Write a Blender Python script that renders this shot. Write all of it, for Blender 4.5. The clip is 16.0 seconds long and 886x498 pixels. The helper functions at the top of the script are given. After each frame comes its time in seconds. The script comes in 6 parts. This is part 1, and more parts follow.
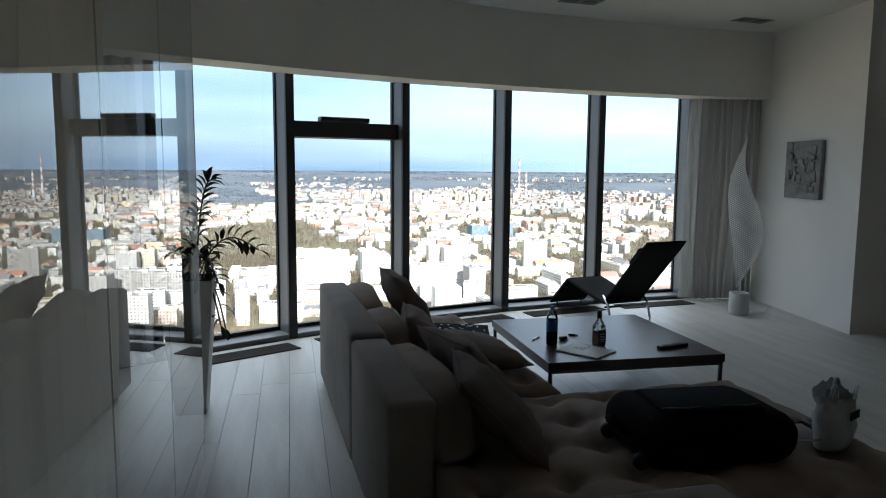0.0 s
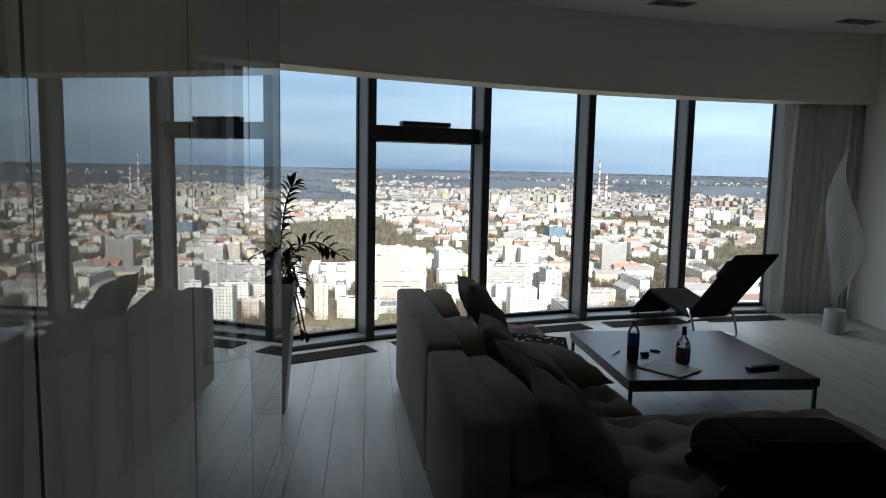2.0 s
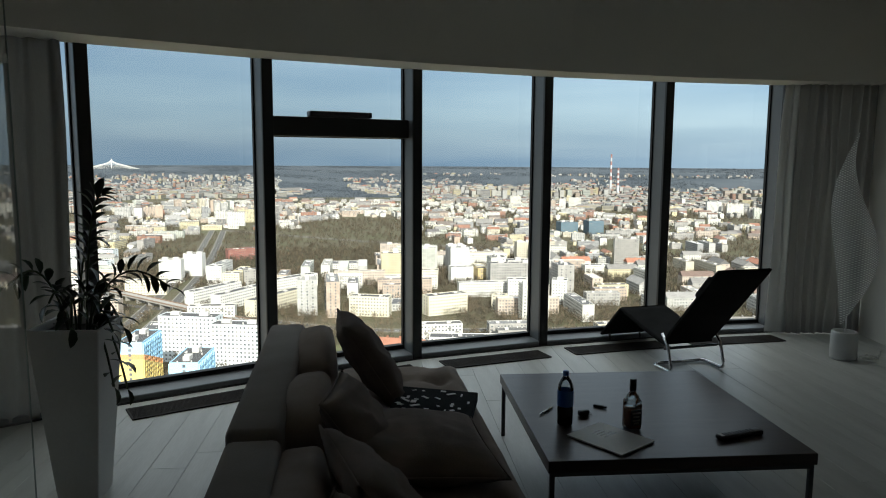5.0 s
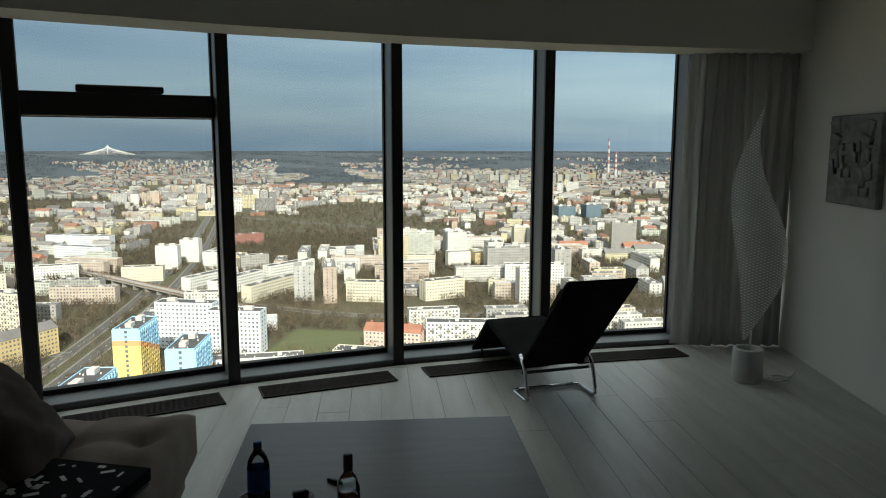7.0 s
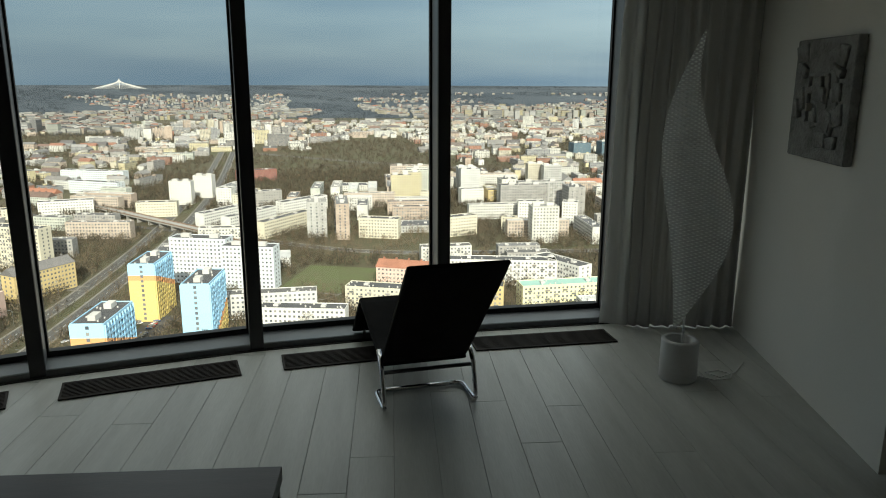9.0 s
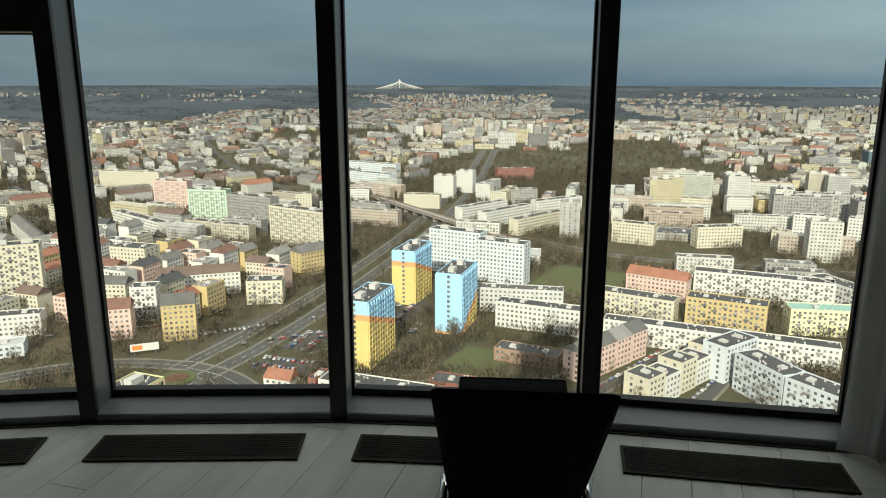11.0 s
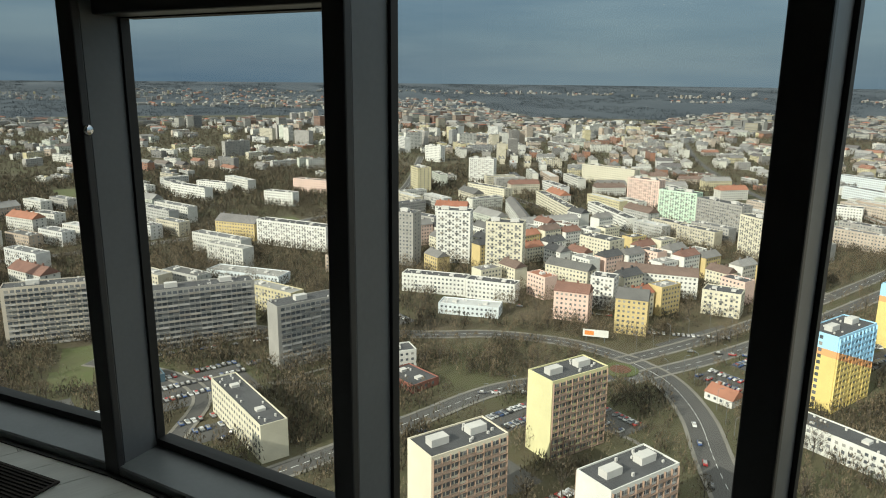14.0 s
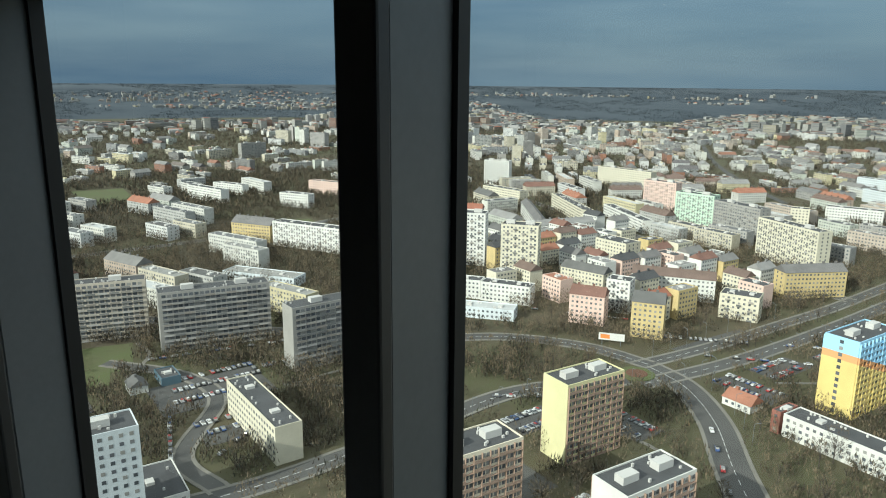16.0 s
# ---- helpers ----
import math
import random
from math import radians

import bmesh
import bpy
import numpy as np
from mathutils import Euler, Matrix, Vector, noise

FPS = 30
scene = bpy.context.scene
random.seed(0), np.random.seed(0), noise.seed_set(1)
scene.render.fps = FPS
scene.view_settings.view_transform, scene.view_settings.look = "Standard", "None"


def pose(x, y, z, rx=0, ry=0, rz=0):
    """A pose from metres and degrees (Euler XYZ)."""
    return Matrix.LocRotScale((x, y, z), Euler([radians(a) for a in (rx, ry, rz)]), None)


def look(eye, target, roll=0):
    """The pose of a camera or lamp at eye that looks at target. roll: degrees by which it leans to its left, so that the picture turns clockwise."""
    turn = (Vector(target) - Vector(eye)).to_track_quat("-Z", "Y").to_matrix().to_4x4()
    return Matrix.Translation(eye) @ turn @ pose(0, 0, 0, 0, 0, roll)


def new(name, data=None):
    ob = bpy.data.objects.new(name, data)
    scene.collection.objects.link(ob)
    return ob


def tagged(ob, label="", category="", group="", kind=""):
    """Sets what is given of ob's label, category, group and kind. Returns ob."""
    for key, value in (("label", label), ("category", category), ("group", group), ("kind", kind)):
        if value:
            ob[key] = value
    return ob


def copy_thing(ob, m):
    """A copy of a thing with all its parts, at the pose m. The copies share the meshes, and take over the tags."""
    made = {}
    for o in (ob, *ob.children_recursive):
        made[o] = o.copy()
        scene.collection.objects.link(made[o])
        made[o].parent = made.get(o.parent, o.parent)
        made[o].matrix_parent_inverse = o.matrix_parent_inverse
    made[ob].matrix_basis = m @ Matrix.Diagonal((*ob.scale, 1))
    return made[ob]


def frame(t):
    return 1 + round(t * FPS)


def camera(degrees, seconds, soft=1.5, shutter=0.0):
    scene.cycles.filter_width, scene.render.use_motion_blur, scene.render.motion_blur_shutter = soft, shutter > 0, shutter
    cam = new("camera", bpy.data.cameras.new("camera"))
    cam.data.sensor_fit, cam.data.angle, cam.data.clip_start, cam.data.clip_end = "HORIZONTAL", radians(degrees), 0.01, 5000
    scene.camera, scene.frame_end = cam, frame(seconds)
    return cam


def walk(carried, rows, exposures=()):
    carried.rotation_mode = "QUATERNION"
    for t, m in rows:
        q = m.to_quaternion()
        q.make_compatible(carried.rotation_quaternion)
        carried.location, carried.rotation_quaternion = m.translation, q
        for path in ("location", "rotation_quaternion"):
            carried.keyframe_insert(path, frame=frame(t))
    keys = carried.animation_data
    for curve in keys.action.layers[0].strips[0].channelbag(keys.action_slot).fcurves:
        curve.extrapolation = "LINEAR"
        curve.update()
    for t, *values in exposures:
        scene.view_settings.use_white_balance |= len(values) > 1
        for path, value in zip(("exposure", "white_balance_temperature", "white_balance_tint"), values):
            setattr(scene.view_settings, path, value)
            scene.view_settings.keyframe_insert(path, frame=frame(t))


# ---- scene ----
cam = camera(63.1, 16.0, soft=1.05)
PATH = [
    (0, (0.564, 0.270, 1.613), (0.121, 2.206, 1.380), 0.4),
    (0.5, (0.566, 0.266, 1.579), (0.005, 2.173, 1.354), 0.2),
    (1, (0.550, 0.255, 1.572), (-0.069, 2.142, 1.334), 0.6),
    (1.5, (0.545, 0.276, 1.595), (-0.092, 2.158, 1.366), 1.0),
    (2, (0.532, 0.321, 1.666), (-0.114, 2.199, 1.429), 1.2),
    (2.5, (0.507, 0.400, 1.681), (-0.140, 2.278, 1.447), 1.1),
    (3, (0.467, 0.493, 1.694), (-0.178, 2.371, 1.459), 1.3),
    (5.3, (0.904, 1.973, 1.678), (0.225, 3.838, 1.431), 0.3),
    (5.5, (0.967, 2.135, 1.674), (0.287, 4.000, 1.427), 0.4),
    (6, (1.181, 2.470, 1.671), (0.505, 4.335, 1.428), 0.3),
    (6.5, (1.416, 2.774, 1.674), (0.740, 4.640, 1.427), 0.3),
    (7, (1.630, 3.134, 1.685), (0.960, 4.996, 1.397), 0.1),
    (7.5, (1.850, 3.423, 1.675), (1.182, 5.279, 1.343), -0.0),
    (8, (2.012, 3.758, 1.659), (1.354, 5.605, 1.266), 0.0),
    (8.2, (2.040, 3.909, 1.663), (1.382, 5.745, 1.236), 0.0),
    (10.3, (2.160, 5.420, 1.684), (1.176, 7.109, 1.220), 0.3),
    (10.5, (2.128, 5.571, 1.684), (1.060, 7.199, 1.221), 0.3),
    (11, (2.042, 5.953, 1.658), (0.761, 7.418, 1.197), 0.1),
    (11.5, (1.950, 6.252, 1.662), (0.519, 7.572, 1.201), 0.1),
    (12, (1.855, 6.591, 1.661), (0.270, 7.719, 1.201), 0.3),
    (12.5, (1.656, 6.770, 1.652), (-0.044, 7.718, 1.190), 0.4),
    (13, (1.325, 6.945, 1.644), (-0.455, 7.728, 1.180), 0.4),
    (13.5, (1.043, 7.061, 1.648), (-0.800, 7.681, 1.183), 0.5),
    (14, (0.729, 7.117, 1.646), (-1.171, 7.534, 1.181), 0.6),
    (14.5, (0.448, 7.125, 1.653), (-1.471, 7.442, 1.188), 0.3),
    (15, (0.180, 7.201, 1.648), (-1.740, 7.518, 1.185), 0.8),
    (15.5, (-0.056, 7.208, 1.646), (-1.976, 7.527, 1.186), 0.7),
    (16, (-0.301, 7.178, 1.659), (-2.210, 7.555, 1.199), 0.5),
]
EXPOSURES = [(0.0, 1.75, 5950, 16), (0.6, 1.46, 5950, 16), (1.5, 1.18, 6000, 16), (3.2, 1.10, 6150, 15), (5.3, 0.64, 6350, 10), (8.2, 0.42, 6600, 7), (10.3, 0.30, 6680, 6),
             (11.3, 0.06, 6720, 6), (13.5, 0.06, 6650, 5), (14.5, 0.15, 6350, 6), (16.0, 0.15, 6000, 3)]
SKY_STRENGTH, SUN_POWER = 0.115, 5.0
walk(cam, [(t, look(eye, target, roll)) for t, eye, target, roll in PATH], EXPOSURES)

# ---- world and sun ----
SUN_HEAD = 31.0      # shadows run this many degrees left of +y
SUN_ELEV = 28.0
world = bpy.data.worlds.new("sky")
scene.world = world
world.use_nodes = True
wn, wl = world.node_tree.nodes, world.node_tree.links
wn.clear()
w_out = wn.new("ShaderNodeOutputWorld")
w_bg = wn.new("ShaderNodeBackground")
w_sky = wn.new("ShaderNodeTexSky")
w_sky.sky_type = "NISHITA"
w_sky.sun_disc = False
w_sky.sun_elevation = radians(SUN_ELEV)
w_sky.sun_rotation = radians(180 - SUN_HEAD)
w_sky.air_density, w_sky.dust_density, w_sky.ozone_density = 1.0, 1.2, 1.5
w_map = wn.new("ShaderNodeMapping")
w_map.inputs["Scale"].default_value = (1.0, 1.0, 9.0)
w_tc = wn.new("ShaderNodeTexCoord")
w_noise = wn.new("ShaderNodeTexNoise")
w_noise.inputs["Scale"].default_value = 1.6
w_noise.inputs["Detail"].default_value = 7.0
w_noise.inputs["Roughness"].default_value = 0.55
w_ramp = wn.new("ShaderNodeValToRGB")
w_ramp.color_ramp.elements[0].position, w_ramp.color_ramp.elements[0].color = 0.34, (0.74, 1.32, 2.05, 1)
w_ramp.color_ramp.elements[1].position, w_ramp.color_ramp.elements[1].color = 0.72, (2.0, 2.6, 3.05, 1)
wl.new(w_tc.outputs["Generated"], w_map.inputs["Vector"])
wl.new(w_map.outputs["Vector"], w_noise.inputs["Vector"])
wl.new(w_noise.outputs["Fac"], w_ramp.inputs["Fac"])
# thin high cloud, brighter towards the zenith
w_sep = wn.new("ShaderNodeSeparateXYZ")
wl.new(w_tc.outputs["Generated"], w_sep.inputs["Vector"])
w_up = wn.new("ShaderNodeMapRange")
w_up.inputs["From Min"].default_value, w_up.inputs["From Max"].default_value = 0.12, 0.75
wl.new(w_sep.outputs["Z"], w_up.inputs["Value"])
w_gain = wn.new("ShaderNodeMixRGB")
w_gain.inputs["Color2"].default_value = (8.2, 8.1, 7.6, 1)
wl.new(w_up.outputs["Result"], w_gain.inputs["Fac"])
wl.new(w_ramp.outputs["Color"], w_gain.inputs["Color1"])
w_mix = wn.new("ShaderNodeMixRGB")
w_mix.inputs["Fac"].default_value = 0.88
wl.new(w_sky.outputs["Color"], w_mix.inputs["Color1"])
wl.new(w_gain.outputs["Color"], w_mix.inputs["Color2"])
# the cloud thins out towards +x
w_side = wn.new("ShaderNodeMapRange")
w_side.interpolation_type = "SMOOTHSTEP"
w_side.inputs["From Min"].default_value, w_side.inputs["From Max"].default_value = -0.75, 0.35
w_side.inputs["To Min"].default_value, w_side.inputs["To Max"].default_value = 0.97, 1.5
wl.new(w_sep.outputs["X"], w_side.inputs["Value"])
w_thin = wn.new("ShaderNodeVectorMath")
w_thin.operation = "SCALE"
wl.new(w_mix.outputs["Color"], w_thin.inputs[0])
wl.new(w_side.outputs["Result"], w_thin.inputs["Scale"])
wl.new(w_thin.outputs["Vector"], w_bg.inputs["Color"])
wl.new(w_bg.outputs["Background"], w_out.inputs["Surface"])
w_bg.inputs["Strength"].default_value = SKY_STRENGTH

sun = new("sun", bpy.data.lights.new("sun", "SUN"))
sun.data.energy, sun.data.angle, sun.data.color = SUN_POWER, radians(0.6), (1.0, 0.925, 0.80)
_h = radians(SUN_HEAD)
_to_sun = Vector((math.sin(_h) * math.cos(radians(SUN_ELEV)), -math.cos(_h) * math.cos(radians(SUN_ELEV)), math.sin(radians(SUN_ELEV))))
sun.matrix_world = look(_to_sun * 100, (0, 0, 0))

# ---- materials ----


def mat(name, c1, c2=None, rough=0.6, metal=0.0, scale=4.0, fine=40.0, bump=0.0, coords="Object", stretch=(1, 1, 1), spec=0.5, rand=0.0, coat=0.0):
    """Noise-varied principled material: c1 and c2 mixed at two scales, relief from the fine one."""
    m = bpy.data.materials.new(name)
    m.use_nodes = True
    n, l = m.node_tree.nodes, m.node_tree.links
    p = n["Principled BSDF"]
    c2 = c2 or tuple(v * 0.8 for v in c1)
    tc, mp = n.new("ShaderNodeTexCoord"), n.new("ShaderNodeMapping")
    mp.inputs["Scale"].default_value = stretch
    l.new(tc.outputs[coords], mp.inputs["Vector"])
    a, b = n.new("ShaderNodeTexNoise"), n.new("ShaderNodeTexNoise")
    a.inputs["Scale"].default_value, b.inputs["Scale"].default_value = scale, fine
    a.inputs["Detail"].default_value, b.inputs["Detail"].default_value = 4.0, 3.0
    l.new(mp.outputs["Vector"], a.inputs["Vector"])
    l.new(mp.outputs["Vector"], b.inputs["Vector"])
    s = n.new("ShaderNodeMath")
    s.operation = "MULTIPLY_ADD"
    s.inputs[1].default_value = 0.4
    l.new(b.outputs["Fac"], s.inputs[0])
    l.new(a.outputs["Fac"], s.inputs[2])
    r = n.new("ShaderNodeMapRange")
    r.inputs["From Min"].default_value, r.inputs["From Max"].default_value = 0.45, 0.95
    l.new(s.outputs["Value"], r.inputs["Value"])
    mx = n.new("ShaderNodeMixRGB")
    mx.inputs["Color1"].default_value, mx.inputs["Color2"].default_value = (*c1, 1), (*c2, 1)
    l.new(r.outputs["Result"], mx.inputs["Fac"])
    col = mx.outputs["Color"]
    if rand:
        oi, hv = n.new("ShaderNodeObjectInfo"), n.new("ShaderNodeHueSaturation")
        rr = n.new("ShaderNodeMapRange")
        rr.inputs["To Min"].default_value, rr.inputs["To Max"].default_value = 1 - rand, 1 + rand
        l.new(oi.outputs["Random"], rr.inputs["Value"])
        l.new(rr.outputs["Result"], hv.inputs["Value"])
        l.new(col, hv.inputs["Color"])
        col = hv.outputs["Color"]
    l.new(col, p.inputs["Base Color"])
    p.inputs["Roughness"].default_value, p.inputs["Metallic"].default_value = rough, metal
    p.inputs["Specular IOR Level"].default_value = spec
    p.inputs["Coat Weight"].default_value = coat
    if bump:
        bp = n.new("ShaderNodeBump")
        bp.inputs["Strength"].default_value, bp.inputs["Distance"].default_value = bump, 0.01
        l.new(b.outputs["Fac"], bp.inputs["Height"])
        l.new(bp.outputs["Normal"], p.inputs["Normal"])
    return m


def palette(name, colours, island=False, rough=0.8, dirt=0.25, scale=0.15):
    """One colour of a few for each object (or loose piece), with weather stains."""
    m = bpy.data.materials.new(name)
    m.use_nodes = True
    n, l = m.node_tree.nodes, m.node_tree.links
    p = n["Principled BSDF"]
    src = n.new("ShaderNodeNewGeometry").outputs["Random Per Island"] if island else n.new("ShaderNodeObjectInfo").outputs["Random"]
    ramp = n.new("ShaderNodeValToRGB")
    ramp.color_ramp.interpolation = "CONSTANT"
    e = ramp.color_ramp.elements
    while len(e) < len(colours):
        e.new(0.5)
    for i, c in enumerate(colours):
        e[i].position, e[i].color = i / len(colours), (*c, 1)
    l.new(src, ramp.inputs["Fac"])
    tc, nz = n.new("ShaderNodeTexCoord"), n.new("ShaderNodeTexNoise")
    nz.inputs["Scale"].default_value, nz.inputs["Detail"].default_value = scale, 6.0
    l.new(tc.outputs["Object"], nz.inputs["Vector"])
    mr = n.new("ShaderNodeMapRange")
    mr.inputs["From Min"].default_value, mr.inputs["From Max"].default_value = 0.35, 0.7
    mr.inputs["To Min"].default_value, mr.inputs["To Max"].default_value = 1.0, 1.0 - dirt
    l.new(nz.outputs["Fac"], mr.inputs["Value"])
    hv = n.new("ShaderNodeHueSaturation")
    l.new(mr.outputs["Result"], hv.inputs["Value"])
    l.new(ramp.outputs["Color"], hv.inputs["Color"])
    l.new(hv.outputs["Color"], p.inputs["Base Color"])
    p.inputs["Roughness"].default_value = rough
    return m


def clear_glass(name, tint=(1, 1, 1), ior=1.5, rough=0.0, gain=1.0):
    """A pane: clear, with mirror gloss by Fresnel."""
    m = bpy.data.materials.new(name)
    m.use_nodes = True
    n, l = m.node_tree.nodes, m.node_tree.links
    n.clear()
    out, mx = n.new("ShaderNodeOutputMaterial"), n.new("ShaderNodeMixShader")
    t, g, f = n.new("ShaderNodeBsdfTransparent"), n.new("ShaderNodeBsdfGlossy"), n.new("ShaderNodeFresnel")
    t.inputs["Color"].default_value = (*tint, 1)
    g.inputs["Roughness"].default_value = rough
    f.inputs["IOR"].default_value = ior
    k = n.new("ShaderNodeMath")
    k.operation, k.use_clamp = "MULTIPLY", True
    k.inputs[1].default_value = gain
    l.new(f.outputs["Fac"], k.inputs[0])
    l.new(k.outputs["Value"], mx.inputs["Fac"])
    l.new(t.outputs["BSDF"], mx.inputs[1])
    l.new(g.outputs["BSDF"], mx.inputs[2])
    l.new(mx.outputs["Shader"], out.inputs["Surface"])
    return m


M_WALL = mat("wall_paint", (0.85, 0.83, 0.775), (0.79, 0.77, 0.715), rough=0.85, scale=1.2, fine=90, bump=0.08)
M_CEIL = mat("ceiling_paint", (0.76, 0.76, 0.73), (0.70, 0.70, 0.67), rough=0.9, scale=0.9, fine=80, bump=0.05)
M_FLOOR = mat("whitewashed_oak", (0.60, 0.605, 0.575), (0.44, 0.445, 0.42), rough=0.42, scale=1.6, fine=22, bump=0.10, stretch=(6, 0.6, 6), rand=0.05)
M_FRAME = mat("dark_aluminium", (0.035, 0.036, 0.038), (0.025, 0.025, 0.027), rough=0.45, scale=3, fine=60, bump=0.03)
# Sky-lit tone of the mullion flanks; plain grey metal elsewhere.
M_FLANK = mat("grey_aluminium", (0.165, 0.176, 0.187), (0.13, 0.14, 0.15), rough=0.42, scale=2, fine=50, bump=0.03)
M_GASKET = mat("black_gasket", (0.012, 0.012, 0.012), rough=0.6)
# Slate blue: distance haze mixed into the colour of the far ground.
M_HAZELAND = mat("hazed_fields_and_woods", (0.020, 0.031, 0.044), (0.060, 0.073, 0.087), rough=1.0, scale=0.0022, fine=0.010)
M_SILL = mat("sill_metal", (0.21, 0.225, 0.24), (0.165, 0.18, 0.19), rough=0.4, scale=2, fine=45, bump=0.03)
M_GRILLE = mat("dark_wood_grille", (0.052, 0.042, 0.036), (0.026, 0.022, 0.020), rough=0.8, spec=0.25, scale=6, fine=60)
M_PIT_SHADE = mat("grille_pit_shade", (0.006, 0.006, 0.006), rough=0.9)
M_EDGE = mat("glass_edge_green", (0.30, 0.36, 0.34), (0.24, 0.30, 0.28), rough=0.2)
M_PANE = clear_glass("window_glass", (0.905, 0.962, 0.955), 1.5, gain=1.0)


def sheer(name, c1, c2, thin):
    """Thin cloth that lets part of the daylight behind it through."""
    m = mat(name, c1, c2, rough=0.95, scale=2, fine=200, bump=0.2, stretch=(1, 1, 0.15), spec=0.15)
    n, l = m.node_tree.nodes, m.node_tree.links
    p, out = n["Principled BSDF"], n["Material Output"]
    tl, mx = n.new("ShaderNodeBsdfTranslucent"), n.new("ShaderNodeMixShader")
    tl.inputs["Color"].default_value = (*c1, 1)
    mx.inputs["Fac"].default_value = thin
    l.new(p.outputs["BSDF"], mx.inputs[1])
    l.new(tl.outputs["BSDF"], mx.inputs[2])
    l.new(mx.outputs["Shader"], out.inputs["Surface"])
    return m


M_PART = clear_glass("partition_glass", (0.93, 0.96, 0.95), 1.52, gain=1.65)
M_SOFA = mat("taupe_weave", (0.36, 0.30, 0.262), (0.24, 0.198, 0.172), rough=0.95, scale=5, fine=260, bump=0.35, spec=0.2)
M_SHELL = mat("taupe_shell", (0.31, 0.28, 0.257), (0.24, 0.217, 0.2), rough=0.92, scale=4, fine=240, bump=0.3, spec=0.2)
M_PILLOW = mat("brown_linen", (0.26, 0.212, 0.188), (0.16, 0.134, 0.118), rough=0.95, scale=7, fine=300, bump=0.4, spec=0.2)
M_PILLOW3 = mat("taupe_linen", (0.21, 0.172, 0.152), (0.135, 0.11, 0.098), rough=0.95, scale=7, fine=300, bump=0.4, spec=0.2)
M_TABLE = mat("wenge_veneer", (0.060, 0.040, 0.036), (0.030, 0.020, 0.018), rough=0.34, scale=2.5, fine=26, bump=0.06, stretch=(1, 9, 1))
M_STEEL = mat("dark_steel", (0.10, 0.10, 0.10), rough=0.35, metal=1.0)
M_CHROME = mat("chrome", (0.75, 0.75, 0.76), (0.65, 0.65, 0.66), rough=0.12, metal=1.0)
M_LEATHER = mat("black_leather", (0.016, 0.0155, 0.016), (0.009, 0.009, 0.009), rough=0.8, scale=8, fine=150, bump=0.25, spec=0.06)
M_CURTAIN = sheer("grey_linen_curtain", (0.40, 0.395, 0.37), (0.30, 0.295, 0.28), 0.12)
M_SHEER = sheer("beige_drape", (0.74, 0.70, 0.62), (0.66, 0.62, 0.54), 0.42)
M_VOILE = sheer("white_voile", (0.66, 0.66, 0.64), (0.56, 0.56, 0.54), 0.35)
M_POT = mat("grey_white_planter", (0.58, 0.58, 0.56), (0.50, 0.50, 0.48), rough=0.5, scale=3, fine=60, bump=0.05)
M_LEAF = mat("dark_glossy_leaf", (0.022, 0.045, 0.018), (0.012, 0.028, 0.010), rough=0.35, scale=9, fine=60, bump=0.1)
M_STEM = mat("stem", (0.05, 0.07, 0.03), rough=0.6)
M_SOIL = mat("potting_soil", (0.03, 0.022, 0.016), rough=1.0, scale=20, fine=90, bump=0.6)
M_LAMPBASE = mat("lamp_base_paint", (0.55, 0.55, 0.54), (0.50, 0.50, 0.49), rough=0.4, scale=3, fine=50)
M_BLACK = mat("black_fabric", (0.010, 0.010, 0.011), (0.006, 0.006, 0.006), spec=0.15, rough=0.95, scale=12, fine=200, bump=0.3)
M_PLASTIC = mat("black_plastic", (0.015, 0.015, 0.016), rough=0.4)
M_PAPER = mat("paper", (0.70, 0.70, 0.68), (0.62, 0.62, 0.60), rough=0.55, scale=4, fine=40)
M_BLUE = mat("blue_label", (0.03, 0.13, 0.42), (0.02, 0.08, 0.30), rough=0.4)
M_COLA = mat("dark_cola", (0.012, 0.006, 0.004), rough=0.1)
M_WHISKY = mat("amber_spirit", (0.20, 0.055, 0.012), (0.12, 0.03, 0.006), rough=0.08)
M_CLEAR = clear_glass("bottle_glass", (0.88, 0.92, 0.92), 1.5)
M_WHITE = mat("white_paint", (0.78, 0.78, 0.77), rough=0.5)
M_BAGPLASTIC = mat("white_polythene", (0.62, 0.63, 0.64), (0.50, 0.51, 0.52), rough=0.32, scale=9, fine=30, bump=0.3)
M_STONE = mat("rough_slate_relief", (0.36, 0.36, 0.34), (0.15, 0.15, 0.14), rough=0.85, scale=9, fine=55, bump=0.9)
M_CREAM = mat("cream_print", (0.45, 0.42, 0.36), rough=0.7)

# outdoors
M_GROUND = mat("winter_ground", (0.068, 0.070, 0.030), (0.078, 0.060, 0.038), rough=1.0, scale=0.018, fine=0.25, bump=0.2)
M_GRASS = mat("lawn", (0.085, 0.105, 0.036), (0.09, 0.088, 0.042), rough=1.0, scale=0.05, fine=0.8, bump=0.2)
M_ASPHALT = mat("asphalt", (0.092, 0.088, 0.083), (0.064, 0.061, 0.058), rough=0.9, scale=0.06, fine=1.5, bump=0.1)
M_PAVE = mat("concrete_paving", (0.21, 0.195, 0.17), (0.15, 0.14, 0.12), rough=0.9, scale=0.1, fine=1.2, bump=0.1)
M_MARK = mat("road_paint", (0.7, 0.7, 0.68), rough=0.7)
M_BITUMEN = mat("roof_bitumen", (0.085, 0.085, 0.088), (0.05, 0.05, 0.052), rough=0.9, scale=0.1, fine=1.0, bump=0.1)
M_ROOFGREY = palette("flat_roofs", [(0.10, 0.10, 0.105), (0.17, 0.17, 0.17), (0.075, 0.075, 0.08), (0.30, 0.29, 0.27), (0.12, 0.115, 0.11), (0.5, 0.5, 0.49)])
